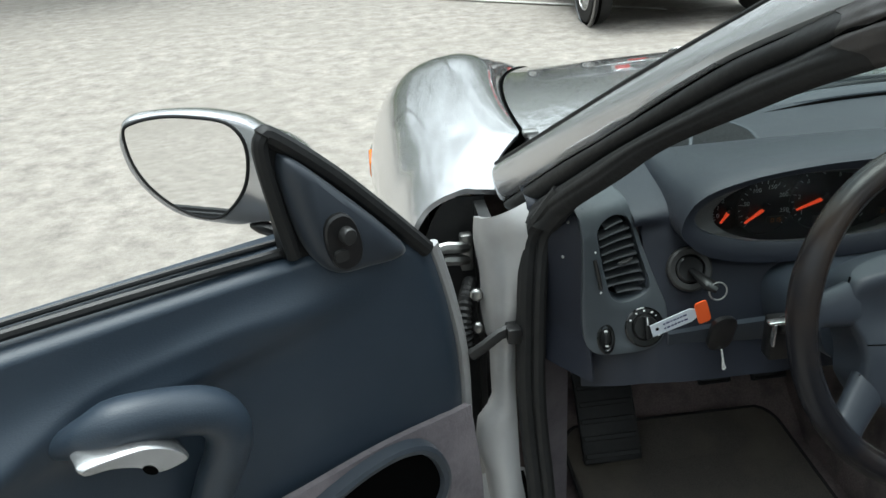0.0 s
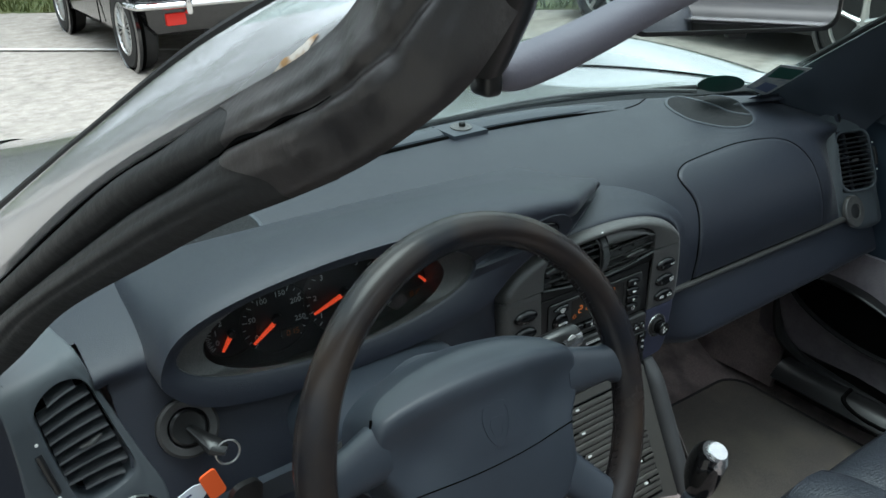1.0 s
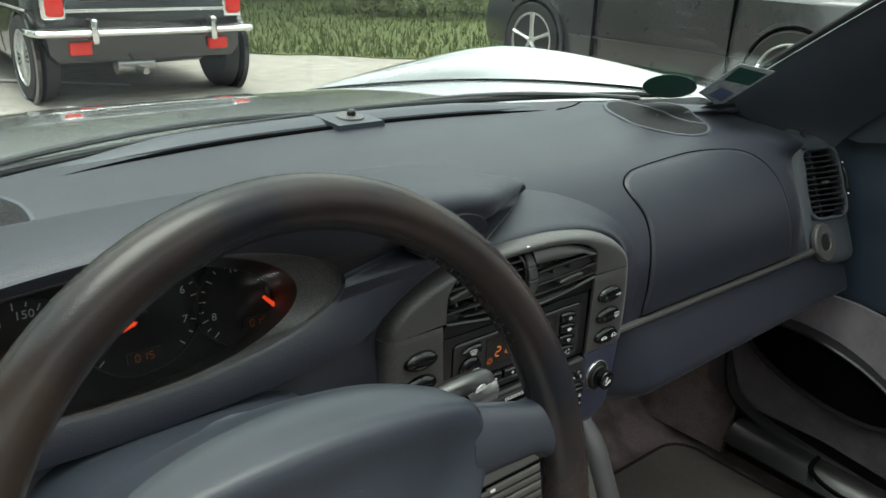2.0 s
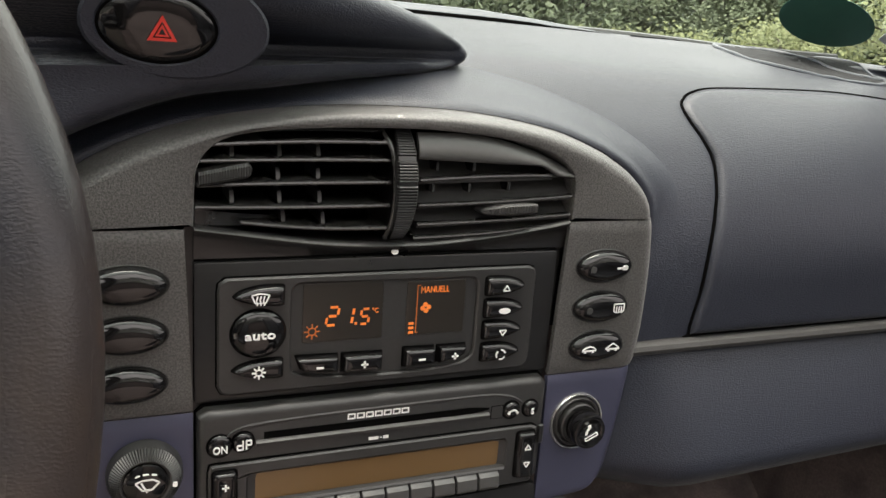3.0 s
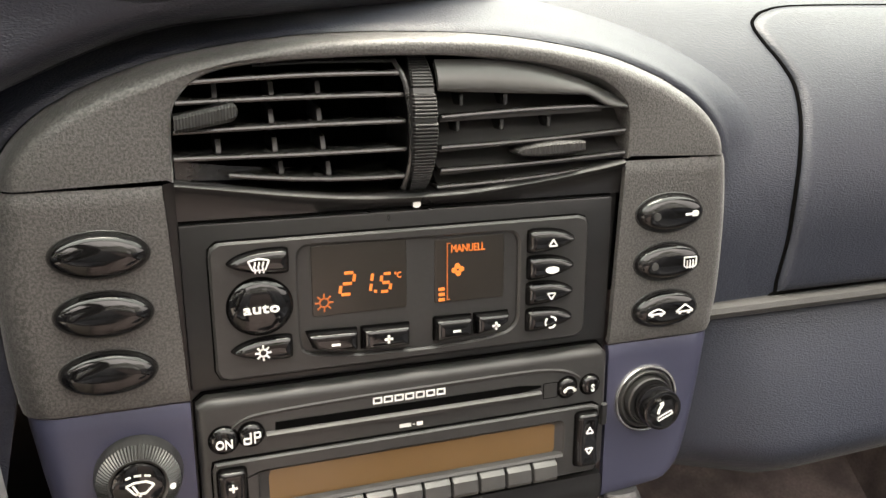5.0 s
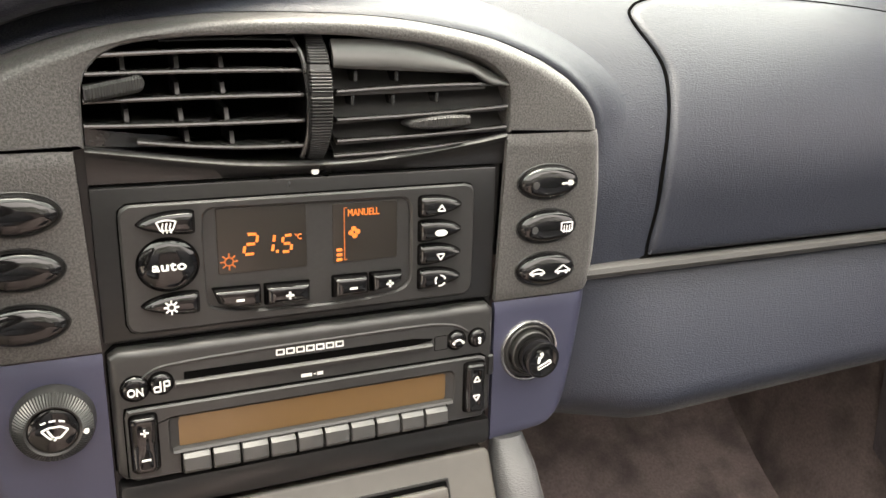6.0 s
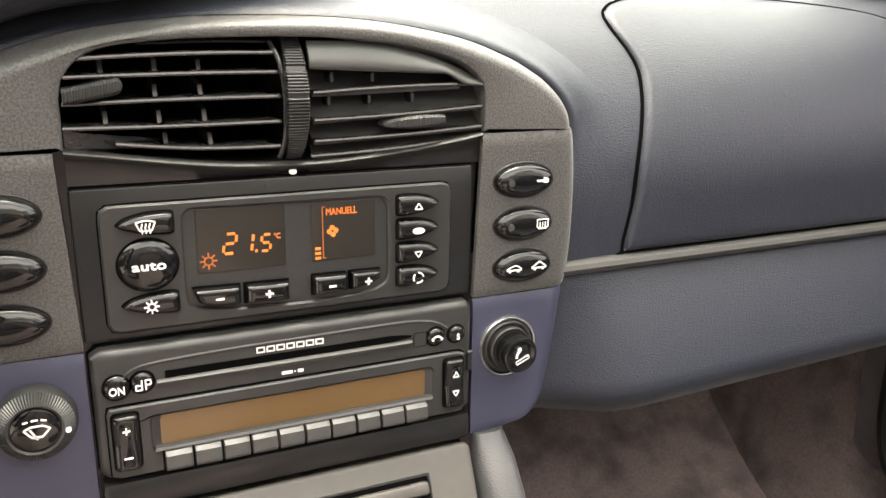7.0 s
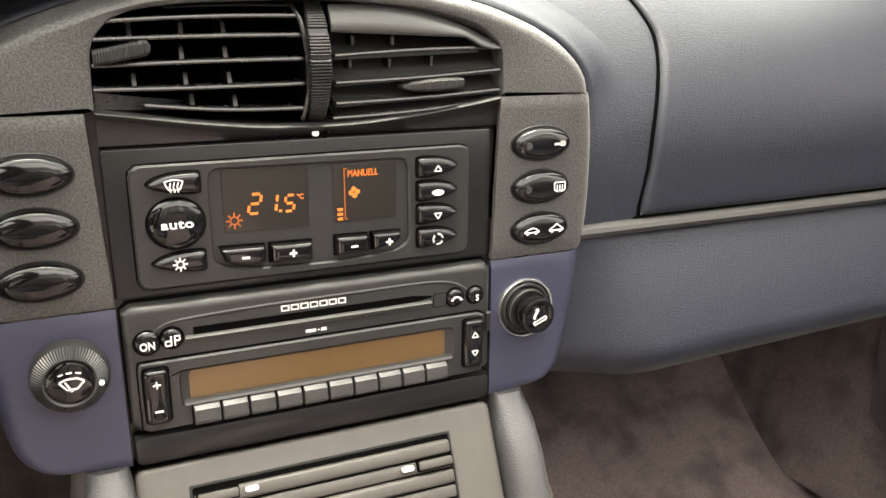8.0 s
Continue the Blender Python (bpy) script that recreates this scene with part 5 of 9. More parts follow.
for ((a, b), h0, h1, xe) in gaps:
    part("shut_flap", sheet(lambda u, v: (0.0115 + (xe - 0.0115) * u, SLY + 0.0012 + 0.0115 * v ** 0.55, a[1] + (b[1] - a[1]) * (0.0115 + (xe - 0.0115) * u - a[0]) / (b[0] - a[0]) + (h0 + (h1 - h0) * u) * v), 14, 10, 0.002), SLATE, vent, "hollow shut flap")
for x, z in ((0.0208, 0.8024), (0.0407, 0.8023), (0.0193, 0.7918), (0.0391, 0.7917), (0.0611, 0.7924)):
    part("vane", box((x - 0.0009, 0.006, z - 0.0022), (x + 0.0009, 0.02, z + 0.0024), 0.0003, 1), SLAT, vent)
# ribbed wheel between the halves, in three ribbed lengths
rows = []
N = 150
for k in range(N + 1):
    a = radians(-68 + 136 * k / N)
    z = 0.0292 * math.sin(a) / math.sin(radians(68))
    smooth_band = 0.0128 < z < 0.0155 or 0.0018 < z < 0.0036
    rib = 0.0 if smooth_band else 0.0005 * (k % 3 == 0)
    y = 0.024 - 0.028 * math.cos(a) + rib + (0.0012 if smooth_band else 0)
    rows.append((z, y, 0.0032 + 0.0022 * math.cos(a * 1.15)))
part("thumb_wheel", loft([[(0.0026 + f * w, y + 0.0012 * (abs(f) > 0.9), 0.7928 + z) for z, y, w in rows] + [(0.0026 + f * 0.004, 0.045, 0.823), (0.0026 + f * 0.004, 0.045, 0.762)] for f in (-1, -0.85, 0.85, 1)]), BLACK, vent, "ribbed black thumb wheel", angle=20)
for x0, x1, z0, z1, flip in ((-0.0925, -0.0695, 0.7962, 0.8008, 1), (0.0445, 0.0765, 0.7803, 0.7818, -1)):
    rings = []
    for k in range(41):
        t = k / 40
        e = min(1, math.sqrt(max(1 - (1 - min(t, 1 - t if flip > 0 else 1) / 0.12) ** 2, 0.02))) if (t > 0.88 if flip > 0 else t < 0.12) else 1
        h = (0.0035 + 0.0002 * t if flip > 0 else 0.0012 + 0.0021 * math.sin(math.pi * min(t * 0.75 + 0.05, 1))) * e
        rib = 0.0003 * (k % 2)
        x, z = x0 + (x1 - x0) * t, z0 + (z1 - z0) * t
        rings.append([(x, FACE + 0.008, z - h), (x, FACE + 0.008, z + h), (x, FACE - 0.0008 + rib, z + h * 0.92), (x, FACE - 0.0022 + rib, z + h * 0.55), (x, FACE - 0.0022 + rib, z - h * 0.55), (x, FACE - 0.0008 + rib, z - h * 0.92)])
    part("tab", loft(rings), SLATE, vent, "ribbed black tab", angle=20)


# ---- climate control ----
climate = thing("climate_control", (0, FACE, 0.693), "charcoal climate control panel with orange lit display", "climate control")
plate_o = dense(rrect(-0.0013, 0.7216, 0.1655, 0.0575, 0.0045), 120)
bow = smooth([(0.0472, 0, 0.74), (0.0458, 0, 0.7435), (0.042, 0, 0.7455), (0.02, 0, 0.7458), (-0.02, 0, 0.7462), (-0.0445, 0, 0.7465), (-0.0482, 0, 0.7448), (-0.0497, 0, 0.741), (-0.0499, 0, 0.72), (-0.0494, 0, 0.7045), (-0.0475, 0, 0.7018), (-0.0435, 0, 0.7002), (-0.0296, 0, 0.6981), (-0.0005, 0, 0.6969), (0.022, 0, 0.6972), (0.038, 0, 0.6988), (0.0442, 0, 0.7012), (0.0468, 0, 0.7045), (0.0474, 0, 0.71), (0.0474, 0, 0.73)], 6, True)
well_o = dense([(p.x, p.z) for p in bow], 120)
part("faceplate", rim_frame(plate_o, well_o, FACE + 0.0005, 0.02, bev=0.0009), SLATE, climate)
part("outline_gap", rim_frame(dense(rrect(-0.0013, 0.7216, 0.1668, 0.0588, 0.005), 96), dense(rrect(-0.0013, 0.7216, 0.1645, 0.0565, 0.004), 96), FACE + 0.0022, FACE + 0.006, bev=0.0002), DARK, climate)
part("display_bed", slab(shrink(well_o, -0.001), FACE + 0.0026, FACE + 0.006), SLATE, climate)
LCD = material("unlit smoky display", (0.017, 0.0145, 0.0115), 0.3, second=(0.0195, 0.0165, 0.0135), scale=30)
for o in (rrect(-0.0240, 0.7308, 0.0404, 0.0300, 0.0012), rrect(0.0248, 0.7302, 0.0322, 0.0286, 0.0012)):
    part("display", slab(o, FACE + 0.0021, FACE + 0.004, 0.0003), LCD, climate, "smoky display window")
DY = FACE + 0.0018


def digit(ch, x, z, w, h, t, slant=0.12):
    segs = {"0": "abcdef", "1": "bc", "2": "abged", "5": "afgcd"}[ch]
    m = {"a": (0, 1, 1, 1), "b": (1, 1, 1, 0.5), "c": (1, 0.5, 1, 0), "d": (0, 0, 1, 0), "e": (0, 0.5, 0, 0), "f": (0, 1, 0, 0.5), "g": (0, 0.5, 1, 0.5)}
    out = []
    for s in segs:
        x0, z0, x1, z1 = m[s]
        a, b = Vector((x + (x0 - 0.5) * w + z0 * h * slant, 0, z + (z0 - 0.5) * h)), Vector((x + (x1 - 0.5) * w + z1 * h * slant, 0, z + (z1 - 0.5) * h))
        d = (b - a).normalized() * t * 0.62
        out.append((a.x + d.x, a.z + d.z, b.x - d.x, b.z - d.z, t))
    return out


for strokes in (digit("2", -0.0302, 0.7288, 0.0052, 0.0092, 0.0012, 0.16), digit("1", -0.0225, 0.7284, 0.0052, 0.0088, 0.0012, 0.16), digit("5", -0.0136, 0.7277, 0.0044, 0.0077, 0.0012, 0.16), [(-0.0182, 0.7243, -0.017, 0.7243, 0.0012)]):
    bars("digit", strokes, DY, ORANGE_LIT, climate, "lit orange digit")
lettering("degree_sign", "°C", (-0.0078, DY, 0.7304), 0.0036, ORANGE_LIT, climate, squeeze=0.85)
lettering("mode_word", "MANUELL", (0.0237, DY, 0.7397), 0.0048, ORANGE_LIT, climate, squeeze=0.74)


def star(x, z, r, y, mat, parent, name, t=0.0007, rays=8, ring=0.45):
    s = [(x + r * ring * math.cos(a), z + r * ring * math.sin(a), x + r * math.cos(a), z + r * math.sin(a), t) for a in [2 * math.pi * k / rays for k in range(rays)]]
    s += [(x + r * ring * math.cos(a), z + r * ring * math.sin(a), x + r * ring * math.cos(b), z + r * ring * math.sin(b), t) for a, b in [(2 * math.pi * k / 8, 2 * math.pi * (k + 1) / 8) for k in range(8)]]
    return bars(name, s, y, mat, parent)


star(-0.0394, 0.7215, 0.0039, DY, ORANGE_DIM, climate, "snow_mark", 0.0006, 8, 0.5)
fan = bmesh.new()
for k in range(4):
    a = radians(90 * k + 8)
    slab(oval(0.0192 + 0.0017 * math.cos(a), 0.7303 + 0.0017 * math.sin(a), 0.0012, 0.00125, 12, tilt=90 * k + 20), DY, DY + 0.0003, bm=fan)
part("fan_mark", fan, ORANGE_LIT, climate)
bars("fan_scale", [(0.0143, 0.7170, 0.0143, 0.7425, 0.0004), (0.0143, 0.7423, 0.0158, 0.7423, 0.0004), (0.0143, 0.7172, 0.0156, 0.7172, 0.0004)], DY, ORANGE_DIM, climate)
for k in range(3):
    bars("fan_step", [(0.0104, 0.7174 + 0.0024 * k, 0.0131, 0.7174 + 0.0024 * k, 0.0013)], DY, ORANGE_LIT, climate)


def bullet(x, z, w, h, tip):
    """A button outline, blunt at one end and drawn to a point at the other (tip 1: to the right)."""
    pts = [(-0.5, 0.30), (-0.48, 0.44), (-0.36, 0.5), (0.0, 0.47), (0.3, 0.31), (0.47, 0.08), (0.47, -0.06), (0.3, -0.26), (0.0, -0.43), (-0.34, -0.5), (-0.47, -0.46), (-0.5, -0.32)]
    c = smooth([(p[0] * w * tip + x, 0, p[1] * h + z) for p in pts], 3, True)
    return [(p.x, p.z) for p in c][::tip]


def button(o, name="button", rise=0.0026, label="glossy black button"):
    part("button_gap", slab(shrink(o, -0.0007), FACE + 0.0003, FACE + 0.004), DARK, climate)
    return part(name, pillow(o, FACE + 0.0005, rise, 0.0016, 8), GLOSS, climate, label)


BY = FACE - 0.0045
x, z = -0.0655, 0.7414
b = button(bullet(x, 0.7418, 0.0234, 0.0097, -1))
arc = [(x - 0.004 + 0.008 * k / 6, z + 0.0019 + 0.0008 * math.sin(math.pi * k / 6)) for k in range(7)]
wavy = [[(x - 0.0016 + 0.0016 * j + 0.0003 * math.sin(1.7 * k), z - 0.0030 + 0.0009 * k) for k in range(6)] for j in range(3)]
bars("demist_mark", [(*p, *q, 0.0006) for p, q in zip(arc, arc[1:])] + [(x - 0.004, z + 0.0019, x - 0.0024, z - 0.0018, 0.0006), (x + 0.004, z + 0.0019, x + 0.0024, z - 0.0018, 0.0006), (x - 0.0024, z - 0.0018, x + 0.0024, z - 0.0018, 0.0005)] + [(*p, *q, 0.0006) for w in wavy for p, q in zip(w, w[1:])], BY, WHITE, b)
b = button(oval(-0.0655, 0.7233, 0.0126, 0.0116, 48), rise=0.0032)
lettering("auto_word", "auto", (-0.0655, FACE - 0.0054, 0.7240), 0.0056, WHITE, b, bold=0.00012, squeeze=1.34, spacing=1.06)
b = button(bullet(-0.0657, 0.7054, 0.0238, 0.0096, -1))
star(-0.0657, 0.7052, 0.0032, BY, WHITE, b, "snow_mark", 0.0007, 8, 0.5)
for z in (0.7406, 0.7284, 0.7164, 0.7040):
    b = button(bullet(0.0626, z, 0.0224, 0.0100, 1))
    x, z = 0.0615, z - 0.0006
    if z > 0.735 or 0.71 < z < 0.72:
        s = 1 if z > 0.735 else -1
        bars("arrow_mark", [(x - 0.0019, z - 0.0012 * s, x + 0.0019, z - 0.0012 * s, 0.0006), (x - 0.0019, z - 0.0012 * s, x, z + 0.0017 * s, 0.0006), (x + 0.0019, z - 0.0012 * s, x, z + 0.0017 * s, 0.0006)], BY, WHITE, b)
    elif z > 0.72:
        part("oval_mark", slab(oval(x, z, 0.0033, 0.0016, 18), BY, BY + 0.0004), WHITE, b)
    else:
        bars("circulation_mark", [(x + 0.0027 * math.cos(t), z + 0.0027 * math.sin(t), x + 0.0027 * math.cos(t + 0.5), z + 0.0027 * math.sin(t + 0.5), 0.0008) for t in (0.2, 0.7, 1.1, 2.3, 2.8, 3.2, 4.4, 4.9, 5.3)], BY, WHITE, b)
keys = (([(-0.0471, 0.7095), (-0.0265, 0.7090), (-0.0265, 0.7003), (-0.0385, 0.7008), (-0.0445, 0.7030)], (-0.0361, 0.7046), 0), ([(-0.0237, 0.7089), (-0.0038, 0.7085), (-0.0038, 0.6999), (-0.0238, 0.7002)], (-0.0136, 0.7043), 1),
        ([(0.0085, 0.7093), (0.0247, 0.7090), (0.0252, 0.7006), (0.0085, 0.7000)], (0.0170, 0.7042), 0), ([(0.0271, 0.7092), (0.0423, 0.7090), (0.0418, 0.7052), (0.0372, 0.7027), (0.0273, 0.7008)], (0.0353, 0.7045), 1))
for o, (x, z), plus in keys:
    o = dense(o[::-1], 40)
    part("button_gap", slab(shrink(o, -0.0007), FACE + 0.0012, FACE + 0.004), DARK, climate)
    b = part("button", loft([[(px, y, pz) for px, pz in shrink(o, d)] for d, y in ((0, FACE + 0.004), (0, FACE - 0.0012), (0.0004, FACE - 0.0022), (0.0011, FACE - 0.003), (0.002, FACE - 0.0033), (0.0035, FACE - 0.0034))]), GLOSS, climate, "glossy black button")
    bars("sign_mark", [(x - 0.0018, z, x + 0.0018, z, 0.0010)] + ([(x, z - 0.0018, x, z + 0.0018, 0.0010)] if plus else []), FACE - 0.0037, WHITE, b)

# ---- radio ----
radio = thing("car_radio", (0, FACE, 0.627), "charcoal car radio with brown display and preset buttons", "radio")
RF = FACE - 0.003
part("faceplate", slab(dense(rrect(0, 0.6555, 0.1868, 0.0625, 0.0035)), RF, 0.03, 0.004, 5), SLATE, radio)
part("plate_gap", slab(dense(rrect(0, 0.6555, 0.1884, 0.0645, 0.004)), FACE + 0.0045, 0.03), DARK, radio)
raised = smooth([(-0.0805, 0, 0.6735), (-0.0755, 0, 0.677), (-0.0658, 0, 0.6788), (-0.0335, 0, 0.68), (0.0, 0, 0.6803), (0.0504, 0, 0.6805), (0.0659, 0, 0.6793), (0.0735, 0, 0.677), (0.0782, 0, 0.6739)], 5)
part("brow", loft([[(p.x, RF + 0.001, p.z + 0.0008), (p.x, RF - 0.0002, p.z + 0.0004), (p.x, RF - 0.0006, p.z - 0.0002), (p.x, RF - 0.0004, p.z - 0.001), (p.x, RF + 0.001, p.z - 0.0022)] for p in raised]), SLATE, radio, "raised brow line")
part("disc_slot", loft([[(x, y, z) for x, z in spread(rrect(-0.0043, 0.6722, 0.1245 + g, 0.0030 + g, 0.0013), 24)] for g, y in ((0.0006, RF - 0.0004), (0.0, RF + 0.0006))]), DARK, radio, "dark disc slot")
part("slot_lip", loft([[(x, RF + 0.001, 0.6706), (x, RF - 0.0010, 0.6702), (x, RF - 0.0022, 0.6692), (x, RF - 0.0018, 0.6676), (x, RF + 0.001, 0.6664)] for x in (-0.0664, -0.066, 0.0575, 0.0579)]), SLATE, radio)
for x, z, r, word in ((-0.0834, 0.6693, 0.0056, "ON"), (-0.0725, 0.6702, 0.0050, ""), (0.0716, 0.6699, 0.0049, ""), (0.0835, 0.6697, 0.0047, "S")):
    part("button_gap", slab(oval(x, z, r + 0.0007, r + 0.0007, 24), RF - 0.0002, RF + 0.002), DARK, radio)
    b = part("round_button", pillow(oval(x, z, r, r, 28), RF, 0.002, 0.001, 7), GLOSS, radio, "glossy black round button")
    y = RF - 0.0034
    if word:
        lettering("button_word", word, (x, y, z - 0.0008), 0.0052 if word == "ON" else 0.0046, WHITE, b, bold=0.00008, squeeze=0.84)
    elif x < 0:
        z -= 0.0004
        bars("noise_filter_mark", [(x - 0.003, z - 0.0022, x - 0.0004, z - 0.0022, 0.0007), (x - 0.0004, z - 0.0022, x - 0.0004, z + 0.0024, 0.0007), (x - 0.003, z - 0.0022, x - 0.003, z, 0.0007), (x - 0.003, z, x - 0.0004, z, 0.0007), (x + 0.0012, z - 0.0024, x + 0.0012, z + 0.0024, 0.0007), (x + 0.0012, z + 0.0022, x + 0.0034, z + 0.0022, 0.0007), (x + 0.0034, z + 0.0022, x + 0.0034, z, 0.0007), (x + 0.0012, z, x + 0.0034, z, 0.0007)], y, WHITE, b)
    else:
        z -= 0.0012
        bars("handset_mark", [(x + 0.0026 * math.cos(t), z + 0.0022 * math.sin(t), x + 0.0026 * math.cos(t + 0.55), z + 0.0022 * math.sin(t + 0.55), 0.0009) for t in (0.35, 0.85, 1.35, 1.85, 2.3)] + [(x - 0.003, z + 0.0002, x - 0.002, z + 0.0012, 0.0014), (x + 0.003, z + 0.0002, x + 0.002, z + 0.0012, 0.0014)], y, WHITE, b)
part("sensor_window", slab(rrect(0.0632, 0.6694, 0.0066, 0.0070, 0.0004), RF - 0.0003, RF + 0.001), SLATE, radio)
part("sensor_gap", slab(rrect(0.0632, 0.6694, 0.0074, 0.0078, 0.0006), RF - 0.0001, RF + 0.001), DARK, radio)
# maker's mark as plain open boxes, type mark as plain bars
for k in range(7):
    x0, x1 = -0.0210 + 0.00478 * k, -0.0170 + 0.00478 * k
    bars("maker_mark", [(x0, 0.6757, x1, 0.6757, 0.0006), (x0, 0.6781, x1, 0.6781, 0.0006), (x0 + 0.0003, 0.6757, x0 + 0.0003, 0.6781, 0.0007), (x1 - 0.0003, 0.6757, x1 - 0.0003, 0.6781, 0.0007)], RF - 0.0004, WHITE, radio, "pale maker's mark")
bars("type_mark", [(-0.0094, 0.6633, -0.0042, 0.6633, 0.0016), (-0.0034, 0.6633, -0.0024, 0.6633, 0.0005), (-0.0016, 0.6633, 0.0012, 0.6633, 0.0016)], RF - 0.0004, WHITE, radio)
# lower front of the radio, a piece of its own with a gap round it
low_o = dense(rrect(-0.0003, 0.6425, 0.1768, 0.0348, 0.0016), 100)
win_o = dense(rrect(-0.0003, 0.6447, 0.1400, 0.0176, 0.0022), 100)
part("front_gap", rim_frame(dense(rrect(-0.0003, 0.6427, 0.1782, 0.0362, 0.002), 100), shrink(low_o, 0.001), RF - 0.0003, RF + 0.002, bev=0.0001), DARK, radio)
part("front", rim_frame(low_o, win_o, RF - 0.0022, RF + 0.002, bev=0.0008), SLATE, radio)
part("window_slope", loft([[(x, y, z) for x, z in o] for o, y in ((win_o, RF - 0.0018), (dense(rrect(-0.0004, 0.6452, 0.1322, 0.0152, 0.001), 100), RF - 0.0008))], False), SLATE, radio)
AMBER = material("unlit amber display", (0.115, 0.066, 0.026), 0.3, second=(0.125, 0.073, 0.03), scale=40)
part("display", slab(rrect(-0.0004, 0.6452, 0.1326, 0.0154, 0.0008), RF - 0.0006, RF + 0.001), AMBER, radio, "unlit brown display")
part("ledge", loft([[(x, RF - 0.001, 0.6384), (x, RF - 0.0034, 0.6378), (x, RF - 0.0042, 0.6366), (x, RF - 0.002, 0.6355)] for x in (-0.0695, -0.069, 0.0685, 0.069)]), SLATE, radio)
for x, zc in ((-0.0813, 0.6436), (0.0813, 0.6434)):
    part("rocker_gap", slab(rrect(x, zc, 0.0124, 0.0286, 0.0022), RF - 0.0024, RF + 0.002), DARK, radio)
    rings = []
    for d, y in ((0, RF + 0.002), (0, RF - 0.0032), (0.0005, RF - 0.0042), (0.0013, RF - 0.0048), (0.0028, RF - 0.005)):
        rings.append([(px, y - 0.0016 * abs(pz - zc) / 0.0135, pz) for px, pz in shrink(dense(rrect(x, zc, 0.0110, 0.0270, 0.0018), 60), d)])
    mid = [(px, RF - 0.0050 - 0.0010 * abs(pz - zc) / 0.0135, pz) for px, pz in shrink(dense(rrect(x, zc, 0.0110, 0.0270, 0.0018), 60), 0.0036)]
    b = part("rocker", loft(rings + [mid]), GLOSS, radio, "glossy black rocker")
    y = RF - 0.0066
    if x < 0:
        bars("plus_mark", [(x - 0.0017, 0.6503, x + 0.0017, 0.6503, 0.0008), (x, 0.6486, x, 0.6520, 0.0008)], y, WHITE, b)
        bars("minus_mark", [(x - 0.0019, 0.6370, x + 0.0019, 0.6370, 0.0009)], y, WHITE, b)
    else:
        for zz, s in ((0.6490, 1), (0.6385, -1)):
            bars("arrow_mark", [(x - 0.0018, zz - 0.0013 * s, x + 0.0018, zz - 0.0013 * s, 0.0006), (x - 0.0018, zz - 0.0013 * s, x, zz + 0.0016 * s, 0.0006), (x + 0.0018, zz - 0.0013 * s, x, zz + 0.0016 * s, 0.0006)], y, WHITE, b)
PRESET = material("grey preset button", (0.042, 0.042, 0.041), 0.34, second=(0.05, 0.05, 0.049), scale=200, rough_var=0.05)
part("preset_gap", box((-0.0666, RF - 0.0024, 0.6256), (0.0664, RF, 0.6364)), DARK, radio)
for k in range(10):
    x = -0.0597 + 0.01322 * k
    p = loft([[(x + s, RF + 0.001, 0.6366), (x + s, RF - 0.0030 + e, 0.6364), (x + s, RF - 0.0062 + e, 0.6340), (x + s, RF - 0.0070 + e, 0.6285), (x + s, RF - 0.0062 + e, 0.6268), (x + s, RF + 0.001, 0.6262)] for s, e in ((-0.0061, 0.001), (-0.0058, 0.0002), (-0.0052, 0.0), (0.0052, 0.0), (0.0058, 0.0002), (0.0061, 0.001))])
    part("preset_button", p, PRESET, radio, "grey preset button", angle=30)
part("eject_notch", box((0.0898, RF - 0.0014, 0.6475), (0.0935, RF + 0.001, 0.6590), 0.0008, 1), BLACK, radio)

